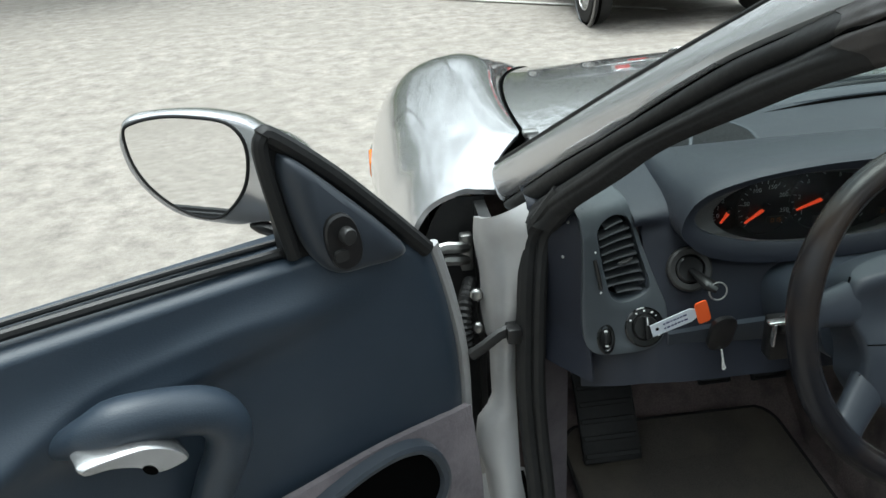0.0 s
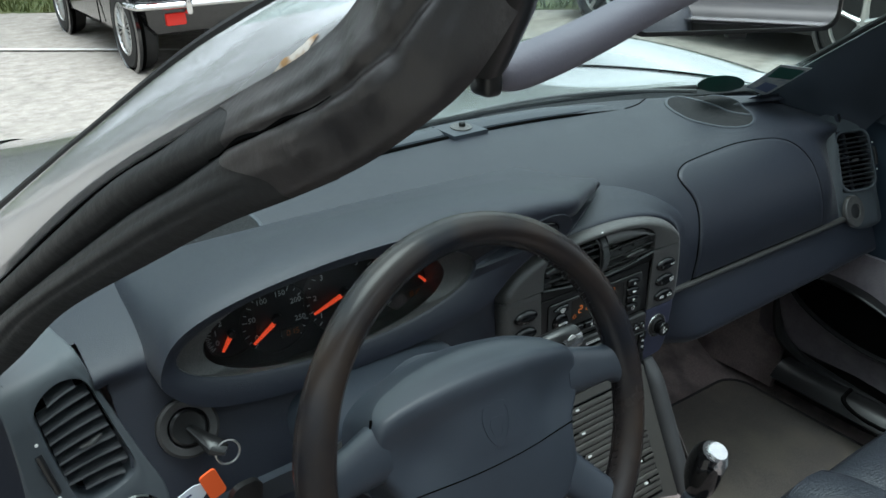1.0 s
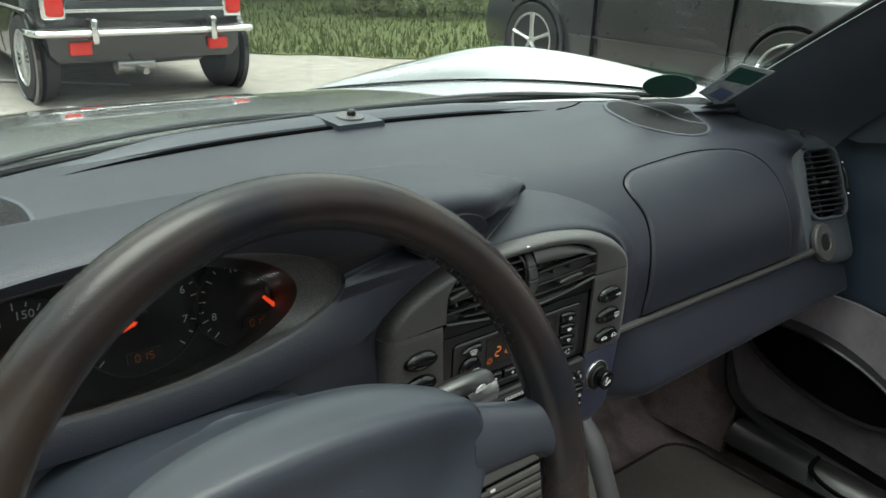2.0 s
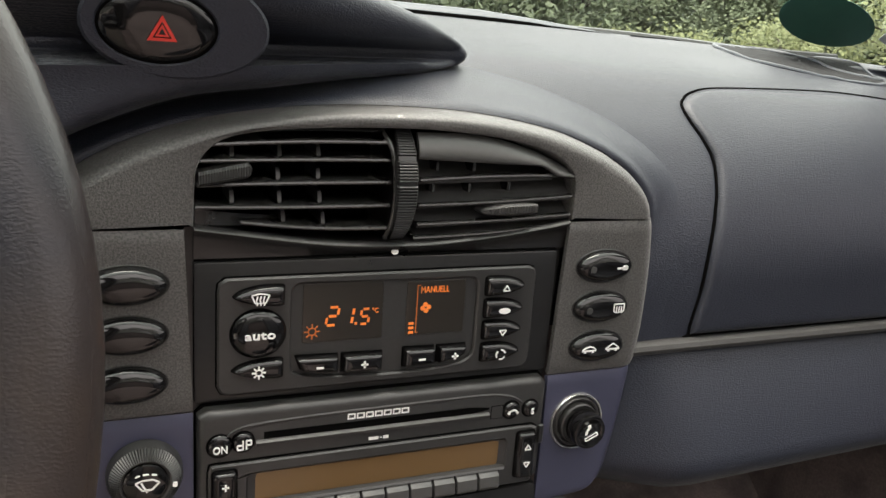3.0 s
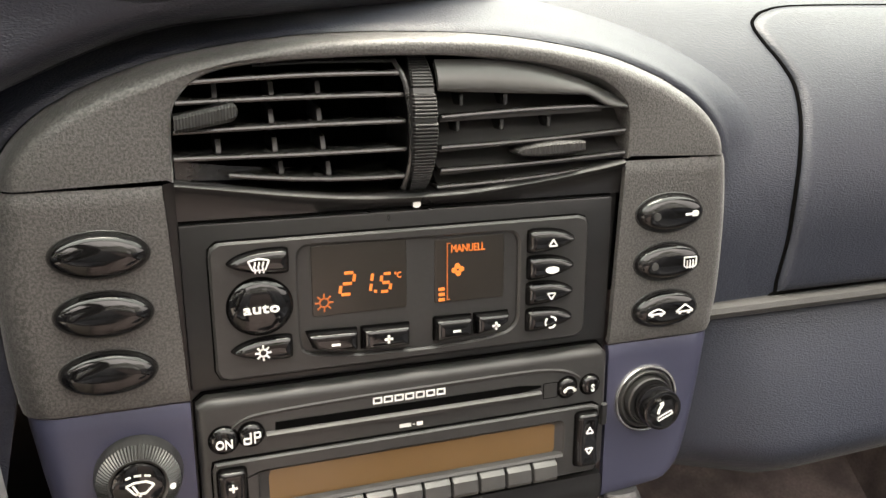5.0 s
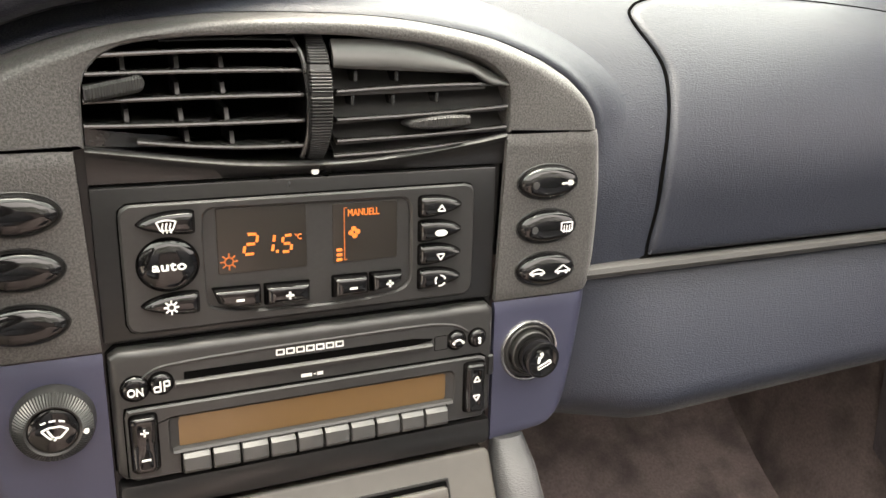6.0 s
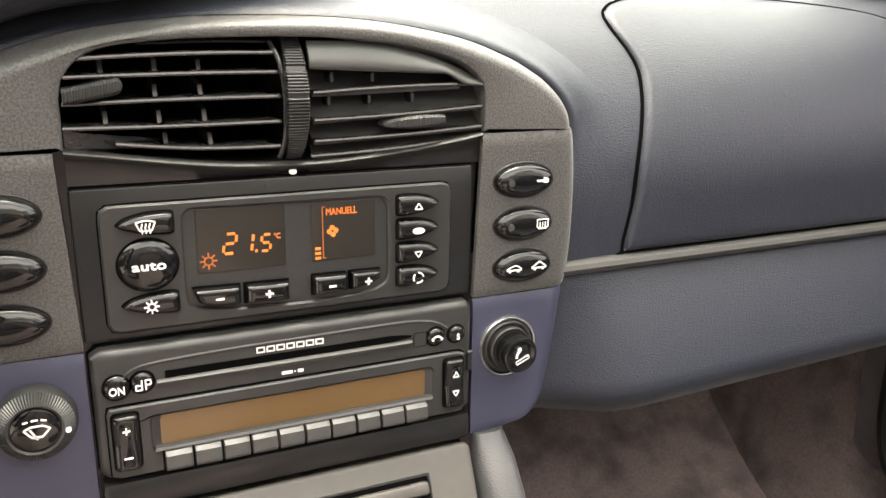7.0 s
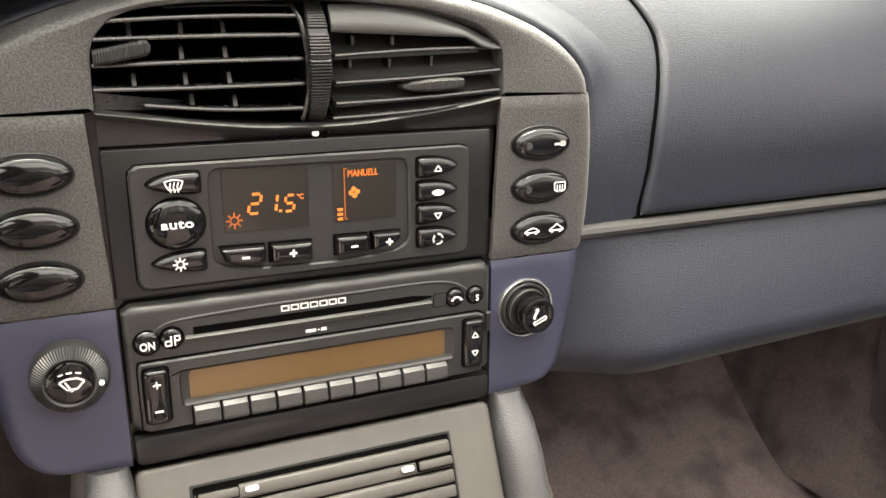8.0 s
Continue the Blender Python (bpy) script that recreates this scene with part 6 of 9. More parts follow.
# ---- switches beside them ----
for k, z in enumerate((0.7487, 0.7252, 0.7019)):
    x = 0.1229 + 0.0005 * k
    sw = thing("rocker_switch", (x, FACE, z), "glossy black oval switch with a white pictogram", "switch", "console switches")
    cap = part("cap", pillow(oval(x, z, 0.0174, 0.0088, 44), FACE, 0.0046, 0.0008, 10), GLOSS, sw)
    part("seat", rim_frame(oval(x, z, 0.0184, 0.0098, 44), oval(x, z, 0.0171, 0.0086, 44), FACE - 0.0003, FACE + 0.002, bev=0.0004), BLACK, sw)
    y = FACE - 0.0056
    xm = x + 0.0092
    if k < 2:
        part("lamp_window", slab(oval(x - 0.0098, z - 0.0004, 0.0018, 0.0019, 16), FACE - 0.0057, FACE - 0.0025), PRESET, sw, "small unlit lamp window")
    if k == 0:
        bars("key_mark", [(xm - 0.004, z - 0.0002, xm + 0.001, z, 0.0010), (xm + 0.001, z - 0.0012, xm + 0.001, z + 0.0014, 0.0026), (xm + 0.0022, z - 0.0007, xm + 0.0022, z + 0.0009, 0.0012)], y - 0.0002, WHITE, cap)
    elif k == 1:
        bars("window_mark", [(xm - 0.0032, z - 0.0014, xm - 0.0022, z - 0.0022, 0.0006), (xm + 0.0032, z - 0.0014, xm + 0.0022, z - 0.0022, 0.0006), (xm - 0.0022, z - 0.0022, xm + 0.0022, z - 0.0022, 0.0005), (xm - 0.0032, z + 0.0026, xm + 0.0032, z + 0.0026, 0.0006), (xm - 0.0033, z - 0.0014, xm - 0.0033, z + 0.0026, 0.0006), (xm + 0.0033, z - 0.0014, xm + 0.0033, z + 0.0026, 0.0006)] + [(xm - 0.0016 + 0.0016 * j, z - 0.0028, xm - 0.0016 + 0.0016 * j, z + 0.0012, 0.0006) for j in range(3)], y, WHITE, cap)
    else:
        for xx in (x - 0.0076, x + 0.0076):
            up = 0.0009 if xx > x else 0.0
            bars("roof_mark", [(xx - 0.0045, z - 0.0006, xx + 0.0045, z - 0.0006, 0.0009), (xx - 0.0046, z - 0.0004, xx - 0.0026, z + 0.0009, 0.0007), (xx - 0.0026, z + 0.0009, xx + 0.0004, z + 0.0018 + up, 0.0007), (xx + 0.0004, z + 0.0018 + up, xx + 0.0026, z + 0.0012, 0.0007), (xx + 0.0026, z + 0.0012, xx + 0.0046, z - 0.0004, 0.0007), (xx - 0.0032, z - 0.0014, xx - 0.0018, z - 0.0014, 0.0010), (xx + 0.0018, z - 0.0014, xx + 0.0032, z - 0.0014, 0.0010)], y, WHITE, cap)
for x, z in ((-0.1224, 0.7496), (-0.1229, 0.7266), (-0.1234, 0.7032)):
    sw = thing("blank_switch", (x, FACE, z), "glossy black oval blanking cap without a mark", "switch", "console blanking caps")
    part("cap", pillow(oval(x, z, 0.0174, 0.0088, 44), FACE, 0.0052, 0.0008, 10), GLOSS, sw)
    part("seat", rim_frame(oval(x, z, 0.0182, 0.0096, 44), oval(x, z, 0.0171, 0.0086, 44), FACE - 0.0002, FACE + 0.002, bev=0.0004), BLACK, sw)

LC = (0.1164, FACE, 0.6566)
lighter = thing("cigarette_lighter", LC, "black cigarette lighter knob in a grey socket", "lighter")
part("socket_ring", turn([(0.0174, -0.002), (0.0174, 0.001), (0.0168, 0.002), (0.0160, 0.0018), (0.0156, 0.0004), (0.0154, -0.002)], LC, (0, -1, 0), 48), SATIN, lighter, "satin silver socket ring")
part("socket", turn([(0.0155, -0.001), (0.0150, 0.0012), (0.0142, 0.0024), (0.0132, 0.0022), (0.0128, 0.0002), (0.0122, 0.0002), (0.0120, 0.0046), (0.0114, 0.0052), (0.0108, 0.004)], LC, (0, -1, 0), 48), SLATE, lighter, "stepped socket sleeve")
part("knob", turn([(0.0080, 0.0), (0.0080, 0.005), (0.0098, 0.0060), (0.0102, 0.0070), (0.0102, 0.0146), (0.0098, 0.0156), (0.0088, 0.0161), (0.0078, 0.0160), (0.0072, 0.0156), (0.002, 0.0155)], LC, (0, -1, 0), 48), GLOSS, lighter)
x, y, z = LC[0], FACE - 0.0163, LC[2]
bars("smoke_mark", [(x - 0.0032, z - 0.0034, x + 0.0042, z - 0.0002, 0.0006), (x - 0.0024, z - 0.0049, x + 0.005, z - 0.0017, 0.0006), (x - 0.0032, z - 0.0034, x - 0.0024, z - 0.0049, 0.0006), (x + 0.0042, z - 0.0002, x + 0.005, z - 0.0017, 0.0006), (x - 0.0028, z - 0.0012, x - 0.0024, z + 0.0014, 0.0014), (x - 0.0024, z + 0.0014, x - 0.0009, z + 0.0028, 0.0014), (x - 0.0009, z + 0.0028, x - 0.0014, z + 0.0046, 0.0020)], y, WHITE, lighter)

DC = (-0.1166, FACE, 0.6588)
dial = thing("wiper_dial", DC, "black ribbed rotary dial with a white wiper pictogram", "dial")
N = 150
prof = [(0.0170, -0.002), (0.0168, 0.003), (0.0158, 0.0068), (0.0132, 0.0098), (0.0112, 0.0106), (0.0102, 0.0100), (0.0098, 0.0085)]
rings = []
for i, (r, h) in enumerate(prof):
    rings.append([(DC[0] + r * math.cos(2 * math.pi * k / N), DC[1] - h + (0.0007 if i in (2, 3) and k % 2 else 0), DC[2] + r * math.sin(2 * math.pi * k / N)) for k in range(N)])
part("ribbed_ring", loft(rings), SLATE, dial, angle=18)
part("cap", turn([(0.0098, 0.008), (0.0096, 0.0102), (0.0085, 0.0108), (0.002, 0.0111)], DC, (0, -1, 0), 40), GLOSS, dial)
x, y, z = DC[0] + 0.0005, FACE - 0.0113, DC[2]
bars("wiper_mark", [(x - 0.005, z + 0.001, x - 0.002, z + 0.0022, 0.0008), (x - 0.002, z + 0.0022, x + 0.0025, z + 0.0022, 0.0008), (x + 0.0025, z + 0.0022, x + 0.0052, z + 0.0005, 0.0008), (x - 0.005, z + 0.001, x - 0.002, z - 0.0028, 0.0008), (x + 0.0052, z + 0.0005, x + 0.002, z - 0.0028, 0.0008), (x - 0.002, z - 0.0028, x + 0.002, z - 0.0028, 0.0009), (x, z - 0.004, x - 0.0026, z + 0.001, 0.0009), (x - 0.005, z + 0.0042, x - 0.003, z + 0.0048, 0.0007), (x - 0.0018, z + 0.005, x + 0.0008, z + 0.005, 0.0007), (x + 0.002, z + 0.0048, x + 0.0042, z + 0.0042, 0.0007)], y, WHITE, dial)
part("pointer_dot", slab(oval(DC[0] + 0.0125, DC[2] - 0.0022, 0.0012, 0.0012, 12), FACE - 0.0106, FACE - 0.009), WHITE, dial)

# ---- sloping tray below the radio ----
TRAY = material("warm grey tray plastic", (0.056, 0.052, 0.047), 0.45, second=(0.063, 0.059, 0.053), scale=120, bump=0.1, bump_scale=1500, rough_var=0.06)
CHEEK = material("grey grained padding", (0.05, 0.05, 0.052), 0.42, second=(0.056, 0.056, 0.057), scale=40, bump=0.35, bump_scale=1200, kind="leather", rough_var=0.06)
tray = thing("cassette_console", (0, -0.03, 0.42), "warm grey sloping console with drawer fronts between padded cheeks", "console")
TM = Matrix.Translation((0, -0.002, 0.606)) @ Matrix.Rotation(radians(-26), 4, "X")


def on_tray(bm):
    return turned(bm, TM)


part("panel", on_tray(slab(rrect(-0.0015, -0.097, 0.187, 0.194, 0.004), 0.0, 0.03, 0.002)), TRAY, tray)
part("recess", on_tray(rim_frame(rrect(-0.003, -0.0945, 0.1375, 0.166, 0.001), rrect(-0.003, -0.0945, 0.1345, 0.163, 0.001), -0.0006, 0.004, bev=0.0004)), BLACK, tray)
part("recess_bed", on_tray(slab(rrect(-0.003, -0.0945, 0.136, 0.1645, 0.001), -0.0002, 0.004)), DARK, tray)
# each drawer front has a rounded bar and a flat bar, and a catch with a white mark at one end
for k in range(10):
    z = -0.0192 - 0.0158 * k
    d = part("drawer_front", on_tray(box((-0.0698, -0.0035, z - 0.0036), (0.0638, 0.004, z + 0.0038), 0.0018, 3)), TRAY, tray)
    part("drawer_bar", on_tray(box((-0.0698, -0.0018, z - 0.0112), (0.0638, 0.004, z - 0.0046), 0.0012, 2)), TRAY, d)
    left = k % 2 == 0
    xx, zz = (-0.0588, z + 0.0008) if left else (0.0537, z + 0.0086)
    part("catch", on_tray(box((xx - 0.0098, -0.0058, zz - 0.0022), (xx + 0.0094, 0.0, zz + 0.0024), 0.001)), TRAY, d)
    part("catch_gap", on_tray(box((xx - 0.0104, -0.0038, zz - 0.0029), (xx + 0.0100, 0.0, zz + 0.0031), 0.0004, 1)), DARK, d)
    part("white_mark", on_tray(slab(rrect(xx + (0.016 if left else -0.0158), zz, 0.0064, 0.0026, 0.001), -0.0042, -0.001)), WHITE, d)
for s in (-1, 1):
    rings = []
    for k in range(14):
        t = k / 13
        c = TM @ Vector((s * 0.1065, 0.006, 0.004 - 0.2 * t))
        w = 0.0130 * min(1, 0.72 + t * 3)
        o = oval(0, 0, w, 0.018 * min(1, 0.3 + 6 * t), 20, 2.6)
        rings.append([(c.x + a, c.y + b, c.z) for a, b in o])
    part("padded_cheek", loft(rings), CHEEK, tray, "grained padded cheek")

# glovebox lid, proud of the face, with its gap
LID = [(0.1983, 0.7008), (0.2028, 0.7278), (0.2059, 0.7498), (0.2111, 0.7709), (0.2153, 0.7865), (0.2183, 0.8023), (0.2161, 0.8132), (0.2121, 0.8242), (0.212, 0.8327), (0.2174, 0.8371), (0.2274, 0.8406), (0.25, 0.8438), (0.3135, 0.8455), (0.3736, 0.8456), (0.4342, 0.8419), (0.4701, 0.8368), (0.492, 0.8275), (0.5022, 0.8104), (0.503, 0.7835), (0.506, 0.7495), (0.5166, 0.7028), (0.5, 0.7003), (0.3625, 0.7003), (0.21, 0.7003)]
lid_c = smooth([(x, 0, z) for x, z in LID], 4, True)
LIDO = [(p.x, p.z) for p in lid_c]


def lid_span(z):
    """Where the lid's outline begins and ends at the height z."""
    xs = []
    for (x0, z0), (x1, z1) in zip(LIDO, LIDO[1:] + LIDO[:1]):
        if (z0 - z) * (z1 - z) <= 0 and z0 != z1:
            xs.append(x0 + (x1 - x0) * (z - z0) / (z1 - z0))
    return (min(xs), max(xs)) if xs else (0.3, 0.3)


def lid(u, v):
    zl, zh = min(p[1] for p in LIDO) + 0.0002, max(p[1] for p in LIDO) - 0.0002
    z = zl + (zh - zl) * (0.5 - 0.5 * math.cos(math.pi * v))
    a, b = lid_span(z)
    x = a + (b - a) * (0.5 - 0.5 * math.cos(math.pi * u))
    d = min(x - a, b - x, z - zl, (zh - z) * 1.2)
    return x, pad_y(x, z) + 0.0015 - 0.0055 * (1 - math.exp(-max(d, 0) / 0.0016)), z


part("glovebox_lid", sheet(lid, 60, 60), VINYL, dash, "grained glovebox lid", angle=60)
part("glovebox_gap", tube([(x, pad_y(x, z) - 0.0002, z) for x, z in shrink(LIDO, -0.0012)], 0.0011, 6, closed=True), DARK, dash)

# long defroster slot with its sensor block, and the speaker grilles
def top_z(x, y):
    """The height of the dashboard's top at x, y."""
    best = None
    for k in range(60):
        p = dash_point(x, k / 100)
        if best is None or abs(p[1] - y) < best[0]:
            best = (abs(p[1] - y), p[2])
    return best[1]


slot = [(-0.33, 0.262), (-0.26, 0.276), (-0.18, 0.287), (-0.08, 0.291), (0.03, 0.29), (0.14, 0.281), (0.24, 0.266), (0.30, 0.256)]
sl = smooth([(x, y, 0) for x, y in slot], 6)
part("defroster_slot", tube([(p.x, p.y, top_z(p.x, p.y) - 0.001) for p in sl], [0.001 + 0.0045 * min(1, k / 10, (len(sl) - 1 - k) / 10) for k in range(len(sl))], 8, flat=0.7), DARK, dash, "dark defroster slot")
part("defroster_bar", tube([(p.x, p.y + 0.026, top_z(p.x, p.y + 0.02) - 0.004) for p in sl], [0.004 + 0.018 * min(1, k / 10, (len(sl) - 1 - k) / 10) for k in range(len(sl))], 12, up=(0, 0, 1), flat=0.55), VINYL_SMOOTH, dash)
tail = smooth([(0.30, 0.256, 0), (0.335, 0.262, 0), (0.365, 0.275, 0), (0.385, 0.288, 0)], 5)
part("crease", tube([(p.x, p.y, top_z(p.x, p.y) - 0.0003) for p in tail], 0.0014, 6), DARK, dash)
part("sensor_block", loft([[(-0.028 + 0.02 * k, 0.275, 0.872), (0.036 + 0.02 * k, 0.275, 0.872), (0.026 + 0.02 * k, 0.325, 0.878), (-0.034 + 0.02 * k, 0.325, 0.878)] if j == 0 else [(-0.026, 0.277, 0.889), (0.034, 0.277, 0.889), (0.024, 0.324, 0.894), (-0.032, 0.324, 0.894)] for j, k in ((0, 0), (1, 0))]), VINYL_SMOOTH, dash)
part("sensor_seat", turn([(0.0165, 0.0), (0.016, 0.0016), (0.005, 0.002)], (0.004, 0.302, 0.8915), (0, -0.08, 1), 28), GREY, dash)
part("sun_sensor", turn([(0.0052, 0.0), (0.005, 0.006), (0.0035, 0.0078), (0.001, 0.008)], (0.006, 0.302, 0.892), (0, -0.05, 1), 20), BLACK, dash, "small black light sensor")
GRILLE = material("perforated black speaker grille", (0.01, 0.0105, 0.011), 0.8, bump=0.9, bump_scale=700, second=(0.03, 0.031, 0.033), scale=650, amount=0.25, spec=0.15)
for s in (-1, 1):
    cx, cy, r = s * 0.437, 0.195, 0.074
    grille = thing("speaker_grille", (cx, cy, 0.86), "round perforated speaker grille let into the dashboard top", "speaker", "dashboard speakers")
    pts = [(cx + r * math.cos(a), cy + r * 0.95 * math.sin(a)) for a in [2 * math.pi * k / 48 for k in range(48)]]
    part("rim", tube([(x, y, top_z(x, y) + 0.0006) for x, y in pts], 0.0026, 8, closed=True, flat=0.6), VINYL_SMOOTH, grille)
    rr = []
    for q in (1.0, 0.92, 0.7, 0.45, 0.2, 0.02):
        rr.append([(cx + (x - cx) * q, cy + (y - cy) * q, top_z(cx + (x - cx) * q, cy + (y - cy) * q) + 0.0008) for x, y in pts])
    part("mesh", loft(rr, False), GRILLE, grille)
    arc = smooth([(cx - s * 0.005, cy + 0.068, 0), (cx + s * 0.012, cy + 0.02, 0), (cx + s * 0.03, cy - 0.02, 0), (cx + s * 0.055, cy - 0.042, 0)], 6)
    part("divider", tube([(p.x, p.y, top_z(p.x, p.y) + 0.0012) for p in arc], 0.003, 8, flat=0.5), VINYL_SMOOTH, grille)

# grey end panels with side vents
def end_y(x, z):
    if x > 0:
        return face_y(z) - 0.003 - 0.2 * max(min(x, 0.66) - 0.585, 0) + 10.0 * max(x - 0.66, 0) ** 2
    return driver_end_y(x, z)


END = material("smooth blue grey end panel", (0.05, 0.058, 0.066), 0.45, second=(0.056, 0.064, 0.072), scale=40, bump=0.2, bump_scale=1100, rough_var=0.06)


def end_panel(u, v):
    """The passenger's end panel."""
    a, b = 2 * u - 1, 2 * v - 1
    z = 0.752 - 0.094 * b * (1 - 0.06 * a * a)
    inner = 0.588 - 0.035 * v
    outer = 0.683 + 0.02 * math.sin(math.pi * min(v * 0.9 + 0.05, 0.62))
    mid, half = (inner + outer) / 2, (outer - inner) / 2
    x = mid + half * a * (1 - 0.2 * abs(b) ** 5)
    return x, end_y(x, z) + 0.034 * max(abs(a) ** 10, abs(b) ** 14), z


VENTGREY = material("dark grey slat plastic", (0.03, 0.032, 0.035), 0.4, second=(0.036, 0.038, 0.041), scale=200, rough_var=0.05)
VENT_X, VENT_Z = 0.634, 0.779


def vent_hole(bm):
    gone = []
    for f in bm.faces:
        p = f.calc_center_median()
        if abs(p.x - VENT_X - 0.12 * (p.z - VENT_Z)) < 0.0335 and abs(p.z - VENT_Z) < 0.047:
            gone.append(f)
    bmesh.ops.delete(bm, geom=gone, context="FACES")
    return bm


def end_cap(s):
    """The side of the dashboard, rounding from the end panel back to the door seal."""
    def fn(u, v):
        if s > 0:
            z = 0.85 - 0.228 * v
            return 0.625 + 0.085 * u, end_y(0.64, z) + 0.012 + 0.075 * u ** 1.7 + 0.015 * max(v - 0.9, 0) / 0.1, z
        x, y, z = on_end(0.659 + 0.06 * u, 0.93 - 0.28 * v)
        return x, y + 0.0025 + 0.085 * u ** 1.15, z
    return sheet(fn, 20, 40, -0.005 * s)


def on_end(ax, w, h=0.0):
    """A point of the driver's end face at height w, rolling over into the dashboard's top, h in front of it."""
    d = max(w - 0.848, 0)
    y, z = driver_end_y(-ax, min(w, 0.848)), min(w, 0.848)
    a0, r = radians(23), 0.02
    a = min(a0 + d / r, radians(86))
    rest = max(d - r * (radians(86) - a0), 0)
    y += r * (math.cos(a0) - math.cos(a)) + rest
    z += r * (math.sin(a) - math.sin(a0)) + 0.07 * rest
    return -ax, y - h, z


def around(o, c, n=96):
    """The outline o as it is met in n directions from c."""
    out = []
    for k in range(n):
        a = 2 * math.pi * k / n
        d = (math.cos(a), math.sin(a))
        best = 0
        for p, q in zip(o, o[1:] + o[:1]):
            e = (q[0] - p[0], q[1] - p[1])
            den = d[0] * e[1] - d[1] * e[0]
            if abs(den) > 1e-12:
                w = ((p[0] - c[0]) * e[1] - (p[1] - c[1]) * e[0]) / den
                t = ((p[0] - c[0]) * d[1] - (p[1] - c[1]) * d[0]) / den
                if w > best and -1e-9 <= t <= 1 + 1e-9:
                    best = w
        out.append((c[0] + best * d[0], c[1] + best * d[1]))
    return out


DRIVER_VENT = [(p.x, p.z) for p in smooth([(0.6447, 0, 0.8335), (0.6344, 0, 0.8432), (0.619, 0, 0.8462), (0.603, 0, 0.8405), (0.5955, 0, 0.829), (0.5915, 0, 0.8133), (0.5839, 0, 0.7844), (0.5772, 0, 0.7586), (0.5815, 0, 0.7475), (0.595, 0, 0.7427), (0.6105, 0, 0.7405), (0.6225, 0, 0.7435), (0.6300, 0, 0.7515), (0.6347, 0, 0.7701), (0.6392, 0, 0.7906), (0.6432, 0, 0.8168)], 6, True)]
DRIVER_END = [(p.x, p.z) for p in smooth([(0.612, 0, 0.93), (0.64, 0, 0.93), (0.671, 0, 0.93), (0.670, 0, 0.866), (0.6662, 0, 0.8386), (0.6655, 0, 0.7956), (0.667, 0, 0.75), (0.667, 0, 0.717), (0.6625, 0, 0.692), (0.648, 0, 0.6815), (0.62, 0, 0.6795), (0.5936, 0, 0.6805), (0.573, 0, 0.686), (0.561, 0, 0.70), (0.5565, 0, 0.72), (0.5585, 0, 0.7345), (0.5655, 0, 0.752), (0.573, 0, 0.773), (0.581, 0, 0.798), (0.5888, 0, 0.824), (0.5966, 0, 0.853), (0.602, 0, 0.878), (0.607, 0, 0.90)], 5, True)]


def driver_panel():
    """One smooth moulding round the vent's opening."""
    c = (0.612, 0.793)
    hole, edge = around(DRIVER_VENT, c), around(DRIVER_END, c)
    rings = [[on_end(*p, -0.022) for p in shrink(hole, 0.002)], [on_end(*p, -0.004) for p in shrink(hole, 0.001)], [on_end(*p, -0.001) for p in shrink(hole, 0.0003)]]
    for k in range(15):
        t = k / 14
        rings.append([on_end(p[0] + (q[0] - p[0]) * t, p[1] + (q[1] - p[1]) * t, 0.0012 * ease(k / 1.5) * (1 - ease(k / 5)) - (0.0012 if k == 14 else 0)) for p, q in zip(hole, edge)])
    rings.append([on_end(*q, -0.009) for q in edge])
    return loft(rings, False)


def driver_vent():
    v = thing("side_air_vent", (-0.61, 0.02, 0.74), "dark slatted side air vent set flush in the end panel", "air vent", "side air vents")
    o = shrink(DRIVER_VENT, -0.001)
    part("bed", loft([[on_end(*p, -0.024) for p in o], [on_end(*p, -0.0225) for p in o]]), DARK, v)
    for k in range(9):
        t = (k + 0.6) / 9.2
        lz, rz = 0.839 - 0.0915 * t, 0.842 - 0.097 * t
        cut = 0.003 if 0 < k < 8 else 0.011
        lx = 0.6445 - 0.0135 * t - (cut if k in (0, 8) else 0.0005)
        rx = 0.6005 - 0.0235 * t + (0.008 if k in (0, 8) else 0.0008)
        ends = []
        for i in range(7):
            x, w = lx + (rx - lx) * i / 6, lz + (rz - lz) * i / 6 + 0.001 * math.sin(math.pi * i / 6)
            ends.append([on_end(x, w + 0.0005, -0.0028), on_end(x, w - 0.0009, -0.0022), on_end(x, w - 0.0006, -0.018), on_end(x, w + 0.0022, -0.018)])
        part("slat", loft(ends), VENTGREY, v)
    part("tab", tube([on_end(0.617, 0.789, 0.0), on_end(0.608, 0.7895, 0.003), on_end(0.598, 0.7905, 0.0)], [0.0018, 0.0034, 0.0018], 8, flat=0.7), SLATE, v)
    part("thumb_wheel", tube([on_end(0.6495 - 0.0072 * t, 0.8015 - 0.0375 * t, 0.0005 + 0.0025 * math.sin(math.pi * t)) for t in (0, 0.25, 0.5, 0.75, 1)], 0.0027, 8), BLACK, v)
    for ax, w in ((0.6485, 0.8105), (0.6425, 0.7587)):
        part("marker_dot", turn([(0.0017, 0), (0.0013, 0.001), (0.0002, 0.0012)], on_end(ax, w), (0, -1, 0.4), 10), WHITE, v)


